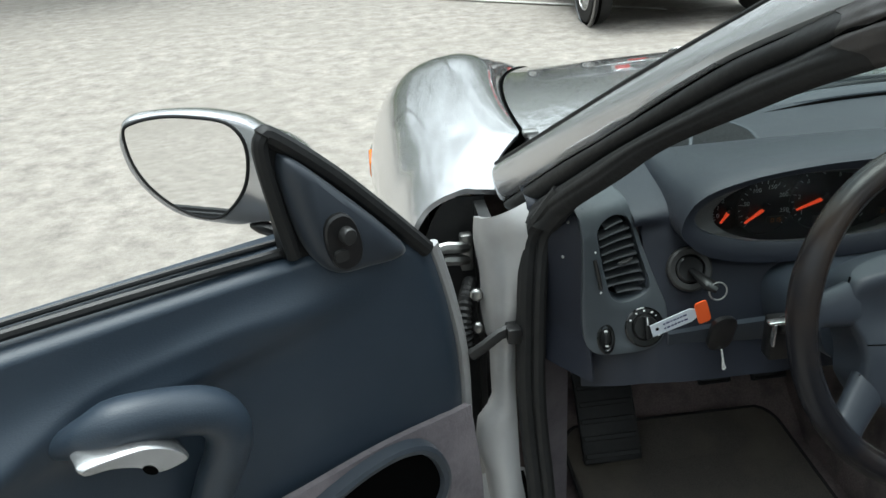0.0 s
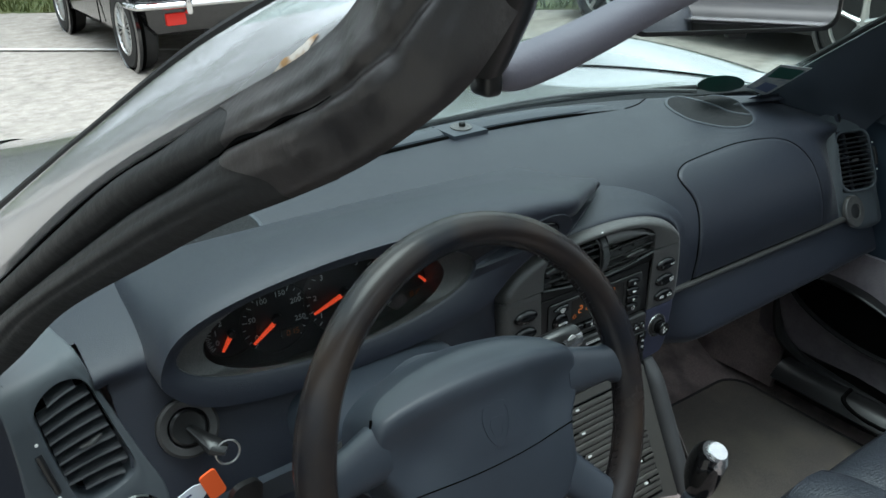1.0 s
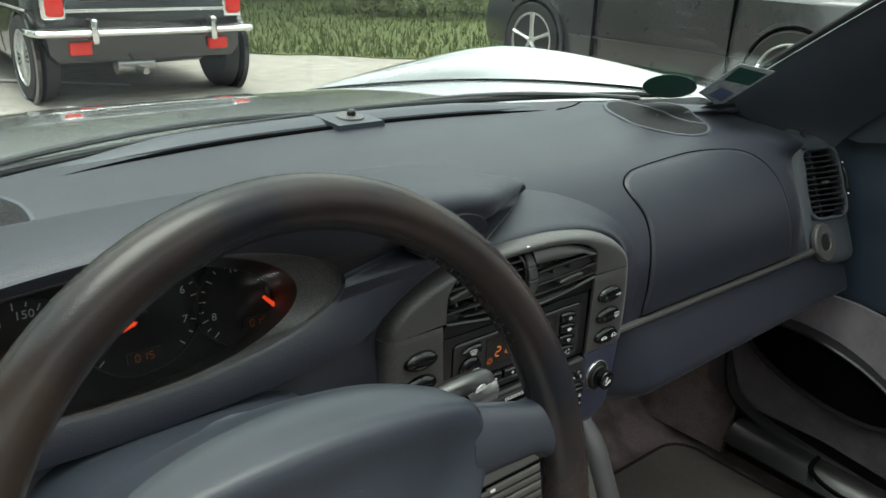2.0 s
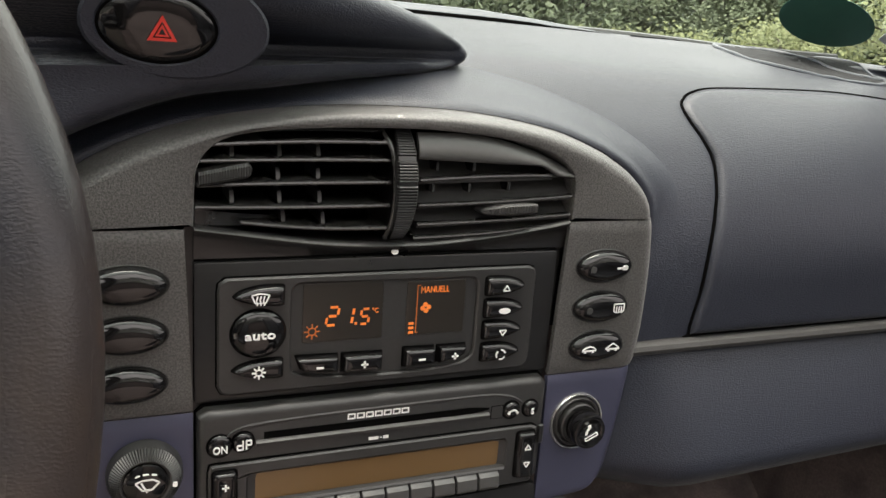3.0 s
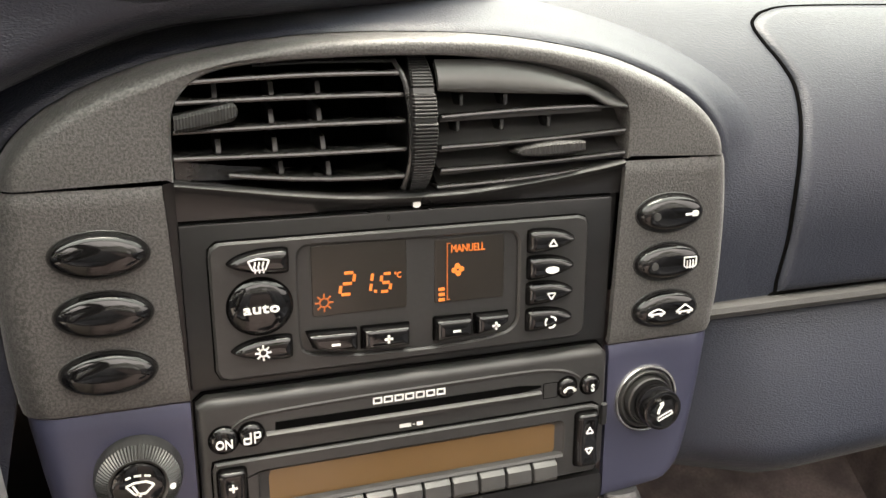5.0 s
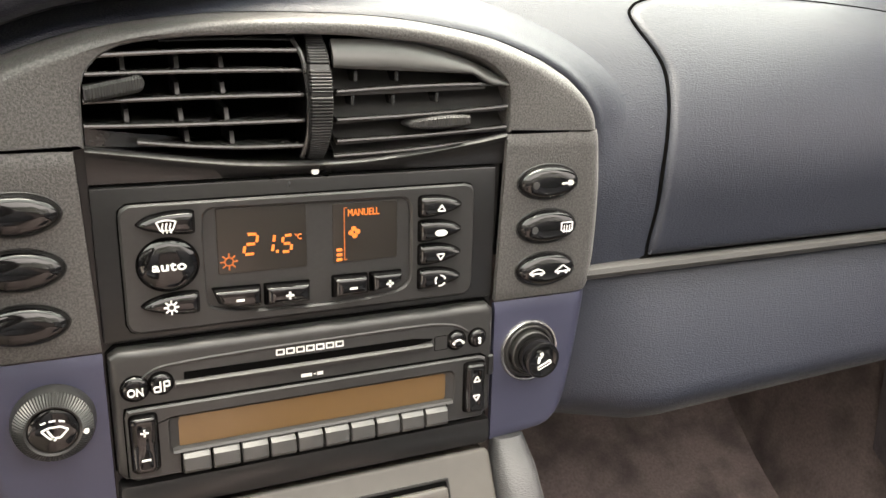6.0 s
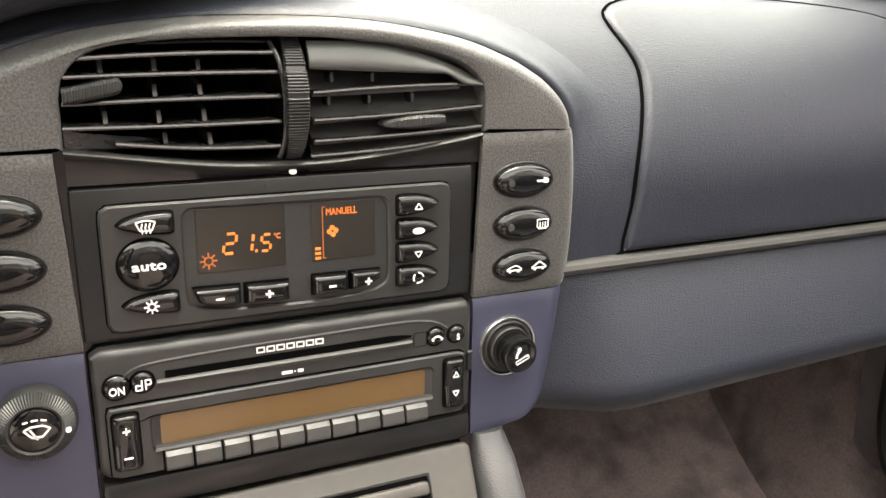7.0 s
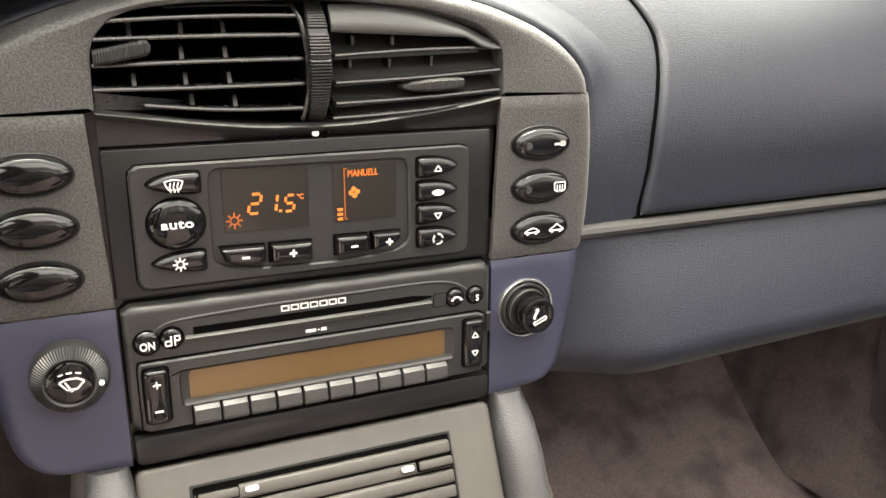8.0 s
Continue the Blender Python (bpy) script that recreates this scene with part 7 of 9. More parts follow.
for s in (-1, 1):
    part("end_cap", end_cap(s), VINYL, dash)
part("end_panel", driver_panel(), END, dash, "blue grey plastic end panel")
part("end_panel", vent_hole(sheet(end_panel, 44, 64, -0.004)), END, dash, "blue grey plastic end panel")
for w, ax in ((0.845, 0.6775), (0.80, 0.684)):
    x, y, z = on_end(ax, w)
    part("screw", turn([(0.0022, -0.001), (0.002, 0.001), (0.0004, 0.0014)], (x, y + 0.0025 + 0.085 * ((ax - 0.659) / 0.06) ** 1.15, z), (-0.6, -0.7, 0.3), 10), STEEL, dash)


def side_vent():
    v = thing("side_air_vent", (0.605, 0.02, 0.745), "black slatted side air vent in a grey end panel", "air vent", "side air vents")
    c = Vector((VENT_X, end_y(VENT_X, VENT_Z) - 0.001, VENT_Z))
    e1 = Vector((0.95, -0.29, 0.03)).normalized()
    e2 = Vector((0.18, 0.40, 0.89))
    e2 = (e2 - e1 * e2.dot(e1)).normalized()
    n = -e1.cross(e2)
    if n.y > 0:
        n = -n

    def at(a, b, h):
        return c + e1 * a + e2 * b + n * h

    o = rrect(0, 0, 0.067, 0.098, 0.017, 6)
    fr = []
    for grow, h in ((0.004, -0.012), (0.0035, 0.0), (0.002, 0.0016), (0.0, 0.0014), (-0.0012, -0.001), (-0.0015, -0.02)):
        fr.append([at(*p, h) for p in shrink(o, -grow)])
    part("frame", loft(fr, False), END, v)
    part("bed", loft([[at(*p, -0.02) for p in shrink(o, -0.001)], [at(*p, -0.019) for p in shrink(o, -0.001)]]), DARK, v)
    for k in range(11):
        b = -0.0395 + 0.0079 * k
        w = 0.0325 - (0.006 if k in (0, 10) else 0)
        part("slat", loft([[at(a, b + 0.0012, -0.016), at(a, b + 0.0002, 0.0002), at(a, b - 0.0012, 0.0), at(a, b - 0.0028, -0.016)] for a in (-w, w)]), VENTGREY, v)
    part("tab", tube([at(-0.007, 0.0, 0.001), at(0, 0, 0.004), at(0.007, 0, 0.001)], [0.0022, 0.0032, 0.0022], 8), SLATE, v)
    part("thumb_wheel", tube([at(0.0395, -0.012 + 0.03 * t, 0.001 + 0.003 * math.sin(math.pi * t)) for t in (0, 0.25, 0.5, 0.75, 1)], 0.0028, 8), BLACK, v)
    for b in (0.026, -0.02):
        part("marker_dot", turn([(0.0015, 0), (0.0012, 0.0012), (0.0002, 0.0014)], at(0.0395, b, 0.0005), n, 10), WHITE, v)


driver_vent()
side_vent()
tw = thing("tweeter", (0.572, -0.014, 0.70), "round grey tweeter grille in the end panel", "speaker")
TN = Vector((0, -0.92, 0.39))
TC = (0.606, end_y(0.606, 0.703) - 0.004, 0.703)
part("rim", turn([(0.027, -0.004), (0.027, 0.001), (0.025, 0.003), (0.014, 0.0035), (0.0125, 0.0022), (0.012, -0.002)], TC, TN, 36), GREY, tw)
part("mesh", turn([(0.0125, 0.0), (0.012, 0.002), (0.006, 0.0032), (0.001, 0.0036)], TC, TN, 28), GRILLE, tw)

# light switch and fog lamp switch
ls = thing("light_switch", (-0.587, -0.012, 0.685), "black rotary light switch with small white marks", "switch")
LCN = (-0.5885, end_y(-0.5885, 0.7085), 0.7085)
part("bezel", turn([(0.0255, -0.004), (0.0252, 0.002), (0.0235, 0.0034), (0.017, 0.0034), (0.0165, 0.001)], LCN, TN, 40), GLOSS, ls)
part("knob", turn([(0.0165, -0.001), (0.0155, 0.007), (0.0145, 0.0085), (0.002, 0.009)], LCN, TN, 32), BLACK, ls)
q = Vector((0, 0, 1)).rotation_difference(TN).to_matrix().to_4x4()
LM = Matrix.Translation(LCN) @ q
part("grip", turned(box((-0.0028, -0.0145, 0.008), (0.0028, 0.0145, 0.0155), 0.0015), LM), BLACK, ls)
part("marks", turned(loft([[(0.0197 * math.cos(a) - 0.0012, 0.0197 * math.sin(a), 0.0036), (0.0197 * math.cos(a) + 0.0012, 0.0197 * math.sin(a), 0.0036), (0.0197 * math.cos(a), 0.0197 * math.sin(a) + 0.0015, 0.0038)] for a in (0.7, 0.71)]), LM), WHITE, ls)
for a in (-35, 5, 60, 88, 118, 150):
    part("white_mark", turned(box((0.0205 * math.cos(radians(a)) - 0.0014, 0.0205 * math.sin(radians(a)) - 0.0009, 0.0033), (0.0205 * math.cos(radians(a)) + 0.0014, 0.0205 * math.sin(radians(a)) + 0.0009, 0.0039)), LM), WHITE, ls)
part("grip_mark", turned(box((-0.0006, 0.004, 0.0153), (0.0006, 0.0135, 0.0158)), LM), WHITE, ls)
fs = thing("level_switch", (-0.637, -0.012, 0.68), "oval black switch with white marks in the end panel", "switch")
FM = Matrix.Translation((-0.6385, end_y(-0.6385, 0.7), 0.7)) @ q
rings = [[(x, z, h) for x, z in shrink(oval(0, 0, 0.0115, 0.02, 30), d)] for d, h in ((0, -0.004), (0, 0.002), (0.0012, 0.003), (0.004, 0.0032), (0.0055, 0.002), (0.009, 0.0025))]
part("cap", turned(loft(rings), FM), GLOSS, fs)
part("wheel", turned(box((-0.003, -0.008, 0.001), (0.003, 0.008, 0.006), 0.002), FM), BLACK, fs)
for b in (-0.009, 0.009):
    part("white_mark", turned(box((-0.002, b - 0.0015, 0.0033), (0.002, b + 0.0015, 0.0038)), FM), WHITE, fs)

# hazard switch on the tail of the hood
hz = thing("hazard_switch", (-0.108, -0.004, 0.842), "oval black hazard switch with a red triangle", "switch")
LEAN = Matrix(((1, 0, 0, 0), (0, 1, -0.3, 0.3 * 0.8585), (0, 0, 1, 0), (0, 0, 0, 1)))
cap_o = oval(-0.1088, 0.8588, 0.0222, 0.0133, 44, tilt=-2)
part("seat", turned(rim_frame(oval(-0.1015, 0.8596, 0.0365, 0.0212, 44, tilt=-2), oval(-0.1088, 0.8588, 0.0226, 0.0137, 44, tilt=-2), -0.0092, 0.01, bev=0.0012), LEAN), VINYL, hz)
part("cap_gap", turned(slab(oval(-0.1088, 0.8588, 0.0230, 0.0141, 44, tilt=-2), -0.0086, 0.0), LEAN), DARK, hz)
cap = part("cap", turned(pillow(cap_o, -0.0078, 0.0030, 0.0005, 8), LEAN), GLOSS, hz)
tx, tz, ty = -0.1075, 0.8582, -0.0122
def triangle(r):
    return [(tx + r * math.sin(a), tz - 0.0012 + r * math.cos(a)) for a in (0, 2 * math.pi / 3, 4 * math.pi / 3)]


for name, ro, ri in (("warning_triangle", 0.0066, 0.0042), ("inner_triangle", 0.0032, 0.0017)):
    part(name, turned(loft([[(x, y, z) for x, z in triangle(r)] for r, y in ((ro, ty + 0.001), (ro, ty), (ri, ty), (ri, ty + 0.001))], False, True, wrap=True), LEAN), RED, cap)

# ---- instruments ----
gauges = thing("instrument_cluster", (-0.352, 0.055, 0.775), "dark instrument cluster with white numerals and red needles", "instruments")
GY = 0.051
DIAL = material("black dial face", (0.009, 0.009, 0.0095), 0.55, second=(0.013, 0.013, 0.013), scale=200)
part("backplate", slab([(x, z - 0.024) for x, z in shrink(inner, -0.004)], GY + 0.004, GY + 0.02), DIAL, gauges)
part("cover_glass", slab([(x, z - 0.006) for x, z in shrink(inner, 0.003)], 0.0135, 0.015), LENS, gauges, "clear cover glass").visible_shadow = False
clocks = ((-0.459, 0.824, 0.028), (-0.411, 0.824, 0.039), (-0.334, 0.8305, 0.046), (-0.2555, 0.824, 0.039), (-0.212, 0.829, 0.026))
for i, (x, z, r) in enumerate(clocks):
    d = part("dial", turn([(r, -0.002), (r, 0.002 + 0.001 * i), (r - 0.0015, 0.003 + 0.001 * i), (r - 0.002, 0.001 + 0.001 * i), (0.002, 0.001 + 0.001 * i)], (x, GY + 0.004, z), (0, -1, 0), 48), DIAL, gauges)
    y = GY + 0.004 - (0.0016 + 0.001 * i)
    ticks = []
    a0, a1 = ((225, -45) if 0 < i < 4 else ((215, 100) if i == 0 else (60, -60)))
    for k in range(21):
        a = radians(a0 + (a1 - a0) * k / 20)
        L = 0.005 if k % 2 == 0 else 0.003
        ticks.append((x + (r - 0.003) * math.cos(a), z + (r - 0.003) * math.sin(a), x + (r - 0.003 - L) * math.cos(a), z + (r - 0.003 - L) * math.sin(a), 0.0009))
    bars("scale", ticks, y, NUMERAL, d)
    words = ({1: ["0", "50", "100", "150", "200", "250"], 2: ["1", "2", "3", "4", "5", "6", "7"], 3: ["8", "10", "12"]}).get(i, ["0", "1", "2"])
    for k, w in enumerate(words):
        a = radians(a0 + (a1 - a0) * (k + 0.3) / len(words))
        lettering("numeral", w, (x + (r - 0.0125) * math.cos(a), y - 0.0004, z + (r - 0.0115) * math.sin(a)), 0.0082, NUMERAL, d)
    a = radians({0: 236, 1: 215, 2: 200, 3: 134, 4: 300}[i])
    R = r * 0.85 if i in (1, 2) else r * 0.7
    if i == 4:
        continue
    hub = Vector((x, y - 0.003, z)) if i != 3 else Vector((-0.2225, y - 0.003, 0.8035))
    tip = hub + Vector((math.cos(a), 0, math.sin(a))) * R
    t2 = hub - Vector((math.cos(a), 0, math.sin(a))) * R * 0.1
    part("needle", tube([t2, hub, tip], [0.0026, 0.0028, 0.0015], 6), NEEDLE, d, "red needle")
    part("needle_hub", turn([(0.006 if i in (1, 2) else 0.0042, 0), (0.0055 if i in (1, 2) else 0.004, 0.005), (0.002, 0.0062)], (hub.x, y, hub.z), (0, -1, 0), 24), BLACK, d)
for x, z in ((-0.396, 0.8055), (-0.246, 0.803), (-0.334, 0.8)):
    part("readout", slab(rrect(x, z, 0.024, 0.009, 0.001), GY - 0.0015, GY + 0.003), LCD, gauges)
    bars("readout_digits", digit("0", x - 0.005, z, 0.003, 0.0055, 0.0008, 0) + digit("1", x, z, 0.003, 0.0055, 0.0008, 0) + digit("5", x + 0.005, z, 0.003, 0.0055, 0.0008, 0), GY - 0.0018, material("dim orange readout", (0.35, 0.1, 0.02), 0.4, emit=0.06), gauges)

# ---- steering wheel; its own frame: x right, y up along the rim's plane, z towards the driver ----
WM = Matrix.Translation((-0.3217, -0.1912, 0.7926)) @ pose(0, 0, 0, 0, 0, 6.2) @ pose(0, 0, 0, 70, 0, 0) @ pose(0, 0, 0, 0, 0, -5)
wheel = thing("steering_wheel", WM, "worn black leather four spoke steering wheel", "steering wheel")


def wpart(name, bm, mat, label="", angle=40):
    return part(name, bm, mat, wheel, label, True, angle)


RC, RR = 0.1752, 0.0148
rings = []
for k in range(96):
    a = 2 * math.pi * k / 96
    grip = 0.0012 * (math.exp(-((math.degrees(a) % 360 - 15) / 14) ** 2) + math.exp(-((math.degrees(a) % 360 - 165) / 14) ** 2))
    rings.append([((RC + (RR + grip) * math.cos(b)) * math.cos(a), (RC + (RR + grip) * math.cos(b)) * math.sin(a), (RR + grip) * 1.08 * math.sin(b)) for b in [2 * math.pi * j / 16 for j in range(16)]])
wpart("rim", loft(rings, False, True, wrap=True), RIM_LEATHER, "leather rim worn brown on top")
# stitching on the inner side of the rim
for first, last in ((-60, 60), (120, 240)):
    st = bmesh.new()
    for k in range(int((last - first) / 2.4)):
        a = radians(first + 2.4 * k)
        r = RC - RR + 0.0001
        tube([(r * math.cos(a), r * math.sin(a), -0.0025), (r * math.cos(a + 0.02), r * math.sin(a + 0.02), 0.0025)], 0.0005, 5, bm=st)
    wpart("stitching", st, BLACK)
PAD = material("airbag cover vinyl", (0.026, 0.032, 0.042), 0.42, second=(0.03, 0.036, 0.047), scale=30, bump=0.1, bump_scale=1200, kind="leather", rough_var=0.08)
# airbag cover: a broad shield with a crest, its upper side falling away to the column
half = [(0.05, 0.068), (0.09, 0.0575), (0.110, 0.045), (0.1175, 0.03), (0.119, 0.012), (0.1125, -0.004), (0.103, -0.02), (0.099, -0.04), (0.1, -0.058), (0.0965, -0.07), (0.081, -0.0905), (0.042, -0.1015)]
CO = [(p.x, p.y) for p in smooth([(0, 0.072, 0)] + [(x, y, 0) for x, y in half] + [(0, -0.104, 0)] + [(-x, y, 0) for x, y in half[::-1]], 5, True)]


def cover_z(x, y):
    """The face of the cover: flat below its crest, with a hollow under each arm of it, sloping back above."""
    crest = 0.0545 - 1.0 * x * x
    over = max(y - crest, 0)
    hollow = 0.006 * math.exp(-((abs(x) - 0.075) / 0.03) ** 2 - ((y - 0.005) / 0.028) ** 2)
    return 0.004 - 0.011 * (x / 0.12) ** 2 - 0.006 * (min(y, 0) / 0.1) ** 2 - hollow - 1.25 * over * min(1, over / 0.006) + 0.003 * math.exp(-((y - crest + 0.006) / 0.012) ** 2)


rings = []
for d, h in ((0.004, -0.06), (0.0, -0.04), (0.0, -0.013)):
    rings.append([(x, y, min(h, cover_z(x, y) - 0.009)) for x, y in shrink(CO, d)])
for k in range(26):
    d = 0.0875 * (k / 25) ** 1.4
    e = max(1 - d / 0.008, 0)
    rings.append([(x, y, cover_z(x, y) - 0.009 * (1 - math.sqrt(1 - e * e))) for x, y in shrink(CO, d)])
wpart("airbag_cover", loft(rings), PAD, "grained airbag cover", 60)
wpart("cover_split", tube([(x, -0.026 + 0.2 * x * x, cover_z(x, -0.026) - 0.0004) for x in [-0.097 + 0.194 * k / 30 for k in range(31)]], 0.0008, 6), DARK)
for s in (-1, 1):
    for line in (((0.1105, 0.0465), (0.1175, 0.03), (0.1192, 0.012), (0.1145, -0.002)), ((0.1005, -0.056), (0.0968, -0.07), (0.089, -0.081), (0.08, -0.092))):
        wpart("cover_seam", tube([(s * x, y, cover_z(x, y) - 0.0065) for x, y in line], 0.0012, 6), DARK)
    for (x0, y0), (x1, y1), r0, r1 in (((0.104, 0.019), (0.170, 0.0135), 0.0245, 0.017), ((0.084, -0.068), (0.130, -0.117), 0.0215, 0.018)):
        c0, c1 = Vector((s * x0, y0, -0.019)), Vector((s * x1, y1, -0.003))
        d = (c1 - c0).normalized()
        side = Vector((-d.y, d.x, 0)).normalized()
        rings = []
        for k in range(15):
            t = k / 14
            w = r0 + (r1 - r0) * min(t * 1.35, 1) + 0.012 * max(t - 0.72, 0) / 0.28 * max(t - 0.72, 0) / 0.28
            h = 0.0135 - 0.002 * math.sin(math.pi * t)
            rings.append([c0.lerp(c1, t) + side * a + Vector((0, 0, b)) for a, b in oval(0, 0, w, h, 24, 2.7)])
        wpart("spoke", loft(rings), PAD, "padded spoke")
# embossed crest and bag mark, as plain shapes
crest = smooth([(-0.013, 0.024, 0), (0.013, 0.024, 0), (0.0135, 0.002, 0), (0.0, -0.014, 0), (-0.0135, 0.002, 0)], 3, True)
for q0, q1 in ((1.0, 0.86), (0.52, 0.3)):
    wpart("emblem", loft([[(p.x * q, p.y * q + 0.001, cover_z(0, 0.005) + h) for p in crest] for q, h in ((q0, -0.002), (q0, 0.0003), (q1, 0.0003), (q1, -0.002))], False), PAD)
wpart("emboss_mark", box((-0.015, -0.0765, -0.004), (0.015, -0.0745, 0.0012), 0.0005), PAD)
wpart("emboss_mark", box((-0.003, -0.068, -0.004), (0.003, -0.063, 0.0018), 0.0008), PAD)
wpart("hub", turn([(0.06, -0.1), (0.065, -0.07), (0.07, -0.04), (0.05, -0.03)], (0, 0.0, 0), (0, 0, 1), 32), VINYL_SMOOTH)

# column shroud and stalks
col = thing("steering_column", (-0.33, -0.06, 0.7), "blue grey steering column shroud with stalks", "steering column")
rings = []
for t in [k / 12 for k in range(13)]:
    c = Vector((-0.328 - 0.006 * t, -0.105 + 0.13 * t, 0.735 - 0.012 * t))
    w, h = 0.082 + 0.03 * t, 0.044 + 0.004 * t
    rings.append([(c.x + a, c.y + 0.35 * b, c.z + b) for a, b in oval(0, 0, w, h, 28, 3.2)])
part("shroud", loft(rings), VINYL_SMOOTH, col)
rs = smooth([(-0.235, -0.09, 0.77), (-0.205, -0.1, 0.782), (-0.17, -0.106, 0.79), (-0.148, -0.108, 0.792)], 4)
s1 = part("stalk", tube(rs, [0.008, 0.0085, 0.009, 0.0095, 0.01, 0.0105, 0.011, 0.011, 0.011, 0.0105, 0.01, 0.0095, 0.007], 12, flat=1.0), BLACK, col, "black wiper stalk")
part("stalk_face", sheet(lambda u, v: (-0.212 + 0.06 * u, -0.1175 - 0.003 * math.sin(math.pi * v), 0.775 + 0.008 * u + 0.014 * v), 8, 4, -0.002), SATIN, s1, "silvery stalk face")
for x, z in ((-0.166, 0.795), (-0.1655, 0.782)):
    part("white_mark", turned(loft([[(a, -0.0005 * j, b) for a, b in oval(0, 0, 0.0052, 0.0042, 10)] for j in (0, 1)]), Matrix.Translation((x, -0.1195, z))), WHITE, s1)
lsk = smooth([(-0.40, -0.08, 0.75), (-0.43, -0.085, 0.74), (-0.455, -0.09, 0.735)], 5)
s2 = part("stalk", tube(lsk, [0.01] * 10 + [0.008], 10), BLACK, col, "black indicator stalk")
part("stalk_edge", box((-0.468, -0.098, 0.742), (-0.42, -0.088, 0.746), 0.001), SATIN, s2)
part("stalk_edge", box((-0.463, -0.1, 0.714), (-0.460, -0.092, 0.744), 0.001), SATIN, s2)
part("stalk_box", box((-0.462, -0.094, 0.69), (-0.425, -0.07, 0.743), 0.004), BLACK, s2)
for x in (-0.4385, -0.4315):
    part("white_mark", turn([(0.0028, 0), (0.0025, 0.0006), (0.0015, 0.0006)], (x, -0.0942, 0.731), (0, -1, 0), 12), WHITE, s2)

# lower driver's panel
kp = thing("driver_knee_panel", (-0.45, 0.0, 0.62), "dark blue grey lower panel under the steering column", "panel")
part("panel", sheet(lambda u, v: (-0.56 + 0.40 * u, pad_y(-0.4, 0.70) - 0.006 - 0.008 * math.sin(math.pi * u) + 0.03 * v * v, 0.70 - 0.08 * v + 0.012 * math.sin(math.pi * u)), 24, 10, -0.01), VINYL_SMOOTH, kp)
part("ledge", tube([(-0.54, 0.02, 0.628), (-0.47, 0.01, 0.618), (-0.38, 0.01, 0.615)], 0.006, 8), BLACK, kp)
part("under_tray", box((-0.57, 0.03, 0.60), (-0.16, 0.25, 0.61), 0.003), BLACK, kp)

# ignition lock, key with tag and fob
IG = (-0.527, pad_y(-0.527, 0.773) - 0.006, 0.773)
IN = Vector((-0.05, -0.9, 0.42))
ig = thing("ignition_lock", (IG[0], IG[1], IG[2] - 0.03), "round grey ignition lock surround", "ignition lock")
part("surround", turn([(0.0285, -0.006), (0.028, 0.002), (0.0255, 0.004), (0.019, 0.003), (0.018, -0.002), (0.0175, -0.006)], IG, IN, 40), TRIM, ig)
part("barrel", turn([(0.0175, -0.006), (0.017, 0.002), (0.0145, 0.004), (0.012, 0.0035), (0.003, 0.003)], IG, IN, 32), BLACK, ig)
key = thing("car_key", (IG[0] + 0.01, IG[1] - 0.03, 0.69), "black car key in the ignition with fob and paper tag", "key")
k0 = Vector(IG) + IN.normalized() * 0.004
k1 = k0 + Vector((0.012, -0.03, -0.008))
part("key_head", tube([k0, k0.lerp(k1, 0.5), k1, k1 + Vector((0.008, -0.006, -0.004))], [0.004, 0.007, 0.0105, 0.006], 10, flat=0.6), BLACK, key, "black key head")
rc = k1 + Vector((0.009, -0.006, -0.006))
part("ring", tube([rc + Vector((0.011 * math.cos(a), 0.002 * math.sin(a), 0.011 * math.sin(a))) for a in [2 * math.pi * k / 24 for k in range(24)]], 0.0011, 6, closed=True), STEEL, key, "steel ring")
part("fob", turned(loft([[(x, h, z) for x, z in shrink(rrect(0, 0, 0.034, 0.048, 0.013), d)] for d, h in ((0.004, 0.005), (0, 0.003), (0, -0.003), (0.004, -0.005))]), Matrix.Translation((-0.5, -0.045, 0.705)) @ pose(0, 0, 0, 8, 6, 10)), BLACK, key, "black plastic fob")
part("cord", tube(smooth([(-0.499, -0.048, 0.683), (-0.497, -0.049, 0.672), (-0.495, -0.05, 0.662), (-0.4925, -0.05, 0.656), (-0.4955, -0.05, 0.655), (-0.4965, -0.049, 0.668)], 4), 0.0012, 6), WHITE, key, "white cord")
TAGM = Matrix.Translation((-0.557, -0.043, 0.7285)) @ Matrix(((0.95, 0.05, -0.29, 0), (0.07, 0.95, 0.0, 0), (0.29, 0.0, 0.95, 0), (0, 0, 0, 1)))
TAG = material("white card tag", (0.62, 0.66, 0.72), 0.6)
TAGO = material("orange card tag", (0.85, 0.12, 0.02), 0.55)
part("tag", turned(slab([(-0.034, -0.0085), (0.018, -0.0095), (0.027, -0.005), (0.027, 0.005), (0.018, 0.0095), (-0.034, 0.0085)], -0.0006, 0.0006), TAGM), TAG, key, "white paper tag with scribbled writing")
part("tag_end", turned(slab(rrect(0.033, -0.002, 0.0165, 0.03, 0.004), -0.0022, 0.0003), TAGM), TAGO, key, "orange tag end")
part("tag_hole", turned(slab(oval(-0.0265, 0.0, 0.0022, 0.0022, 12), -0.0009, -0.0002), TAGM), DARK, key)
ink = bmesh.new()
rng = random.Random(8)
for row in (0.0032, -0.0032):
    x = -0.018
    while x < 0.014:
        w = rng.uniform(0.002, 0.005)
        box((x, -0.0009, row - 0.0011), (x + w, -0.0005, row + 0.0011), bm=ink)
        x += w + 0.0012
part("scribble_bars", turned(ink, TAGM), material("blue ink", (0.05, 0.06, 0.14), 0.6), key)

# ---- cabin: floor, tunnel, gear lever, seat, far door ----
floor = thing("cabin_floor", (0, 0, 0.2), "grey brown carpet of the footwells", "floor", kind="structure")


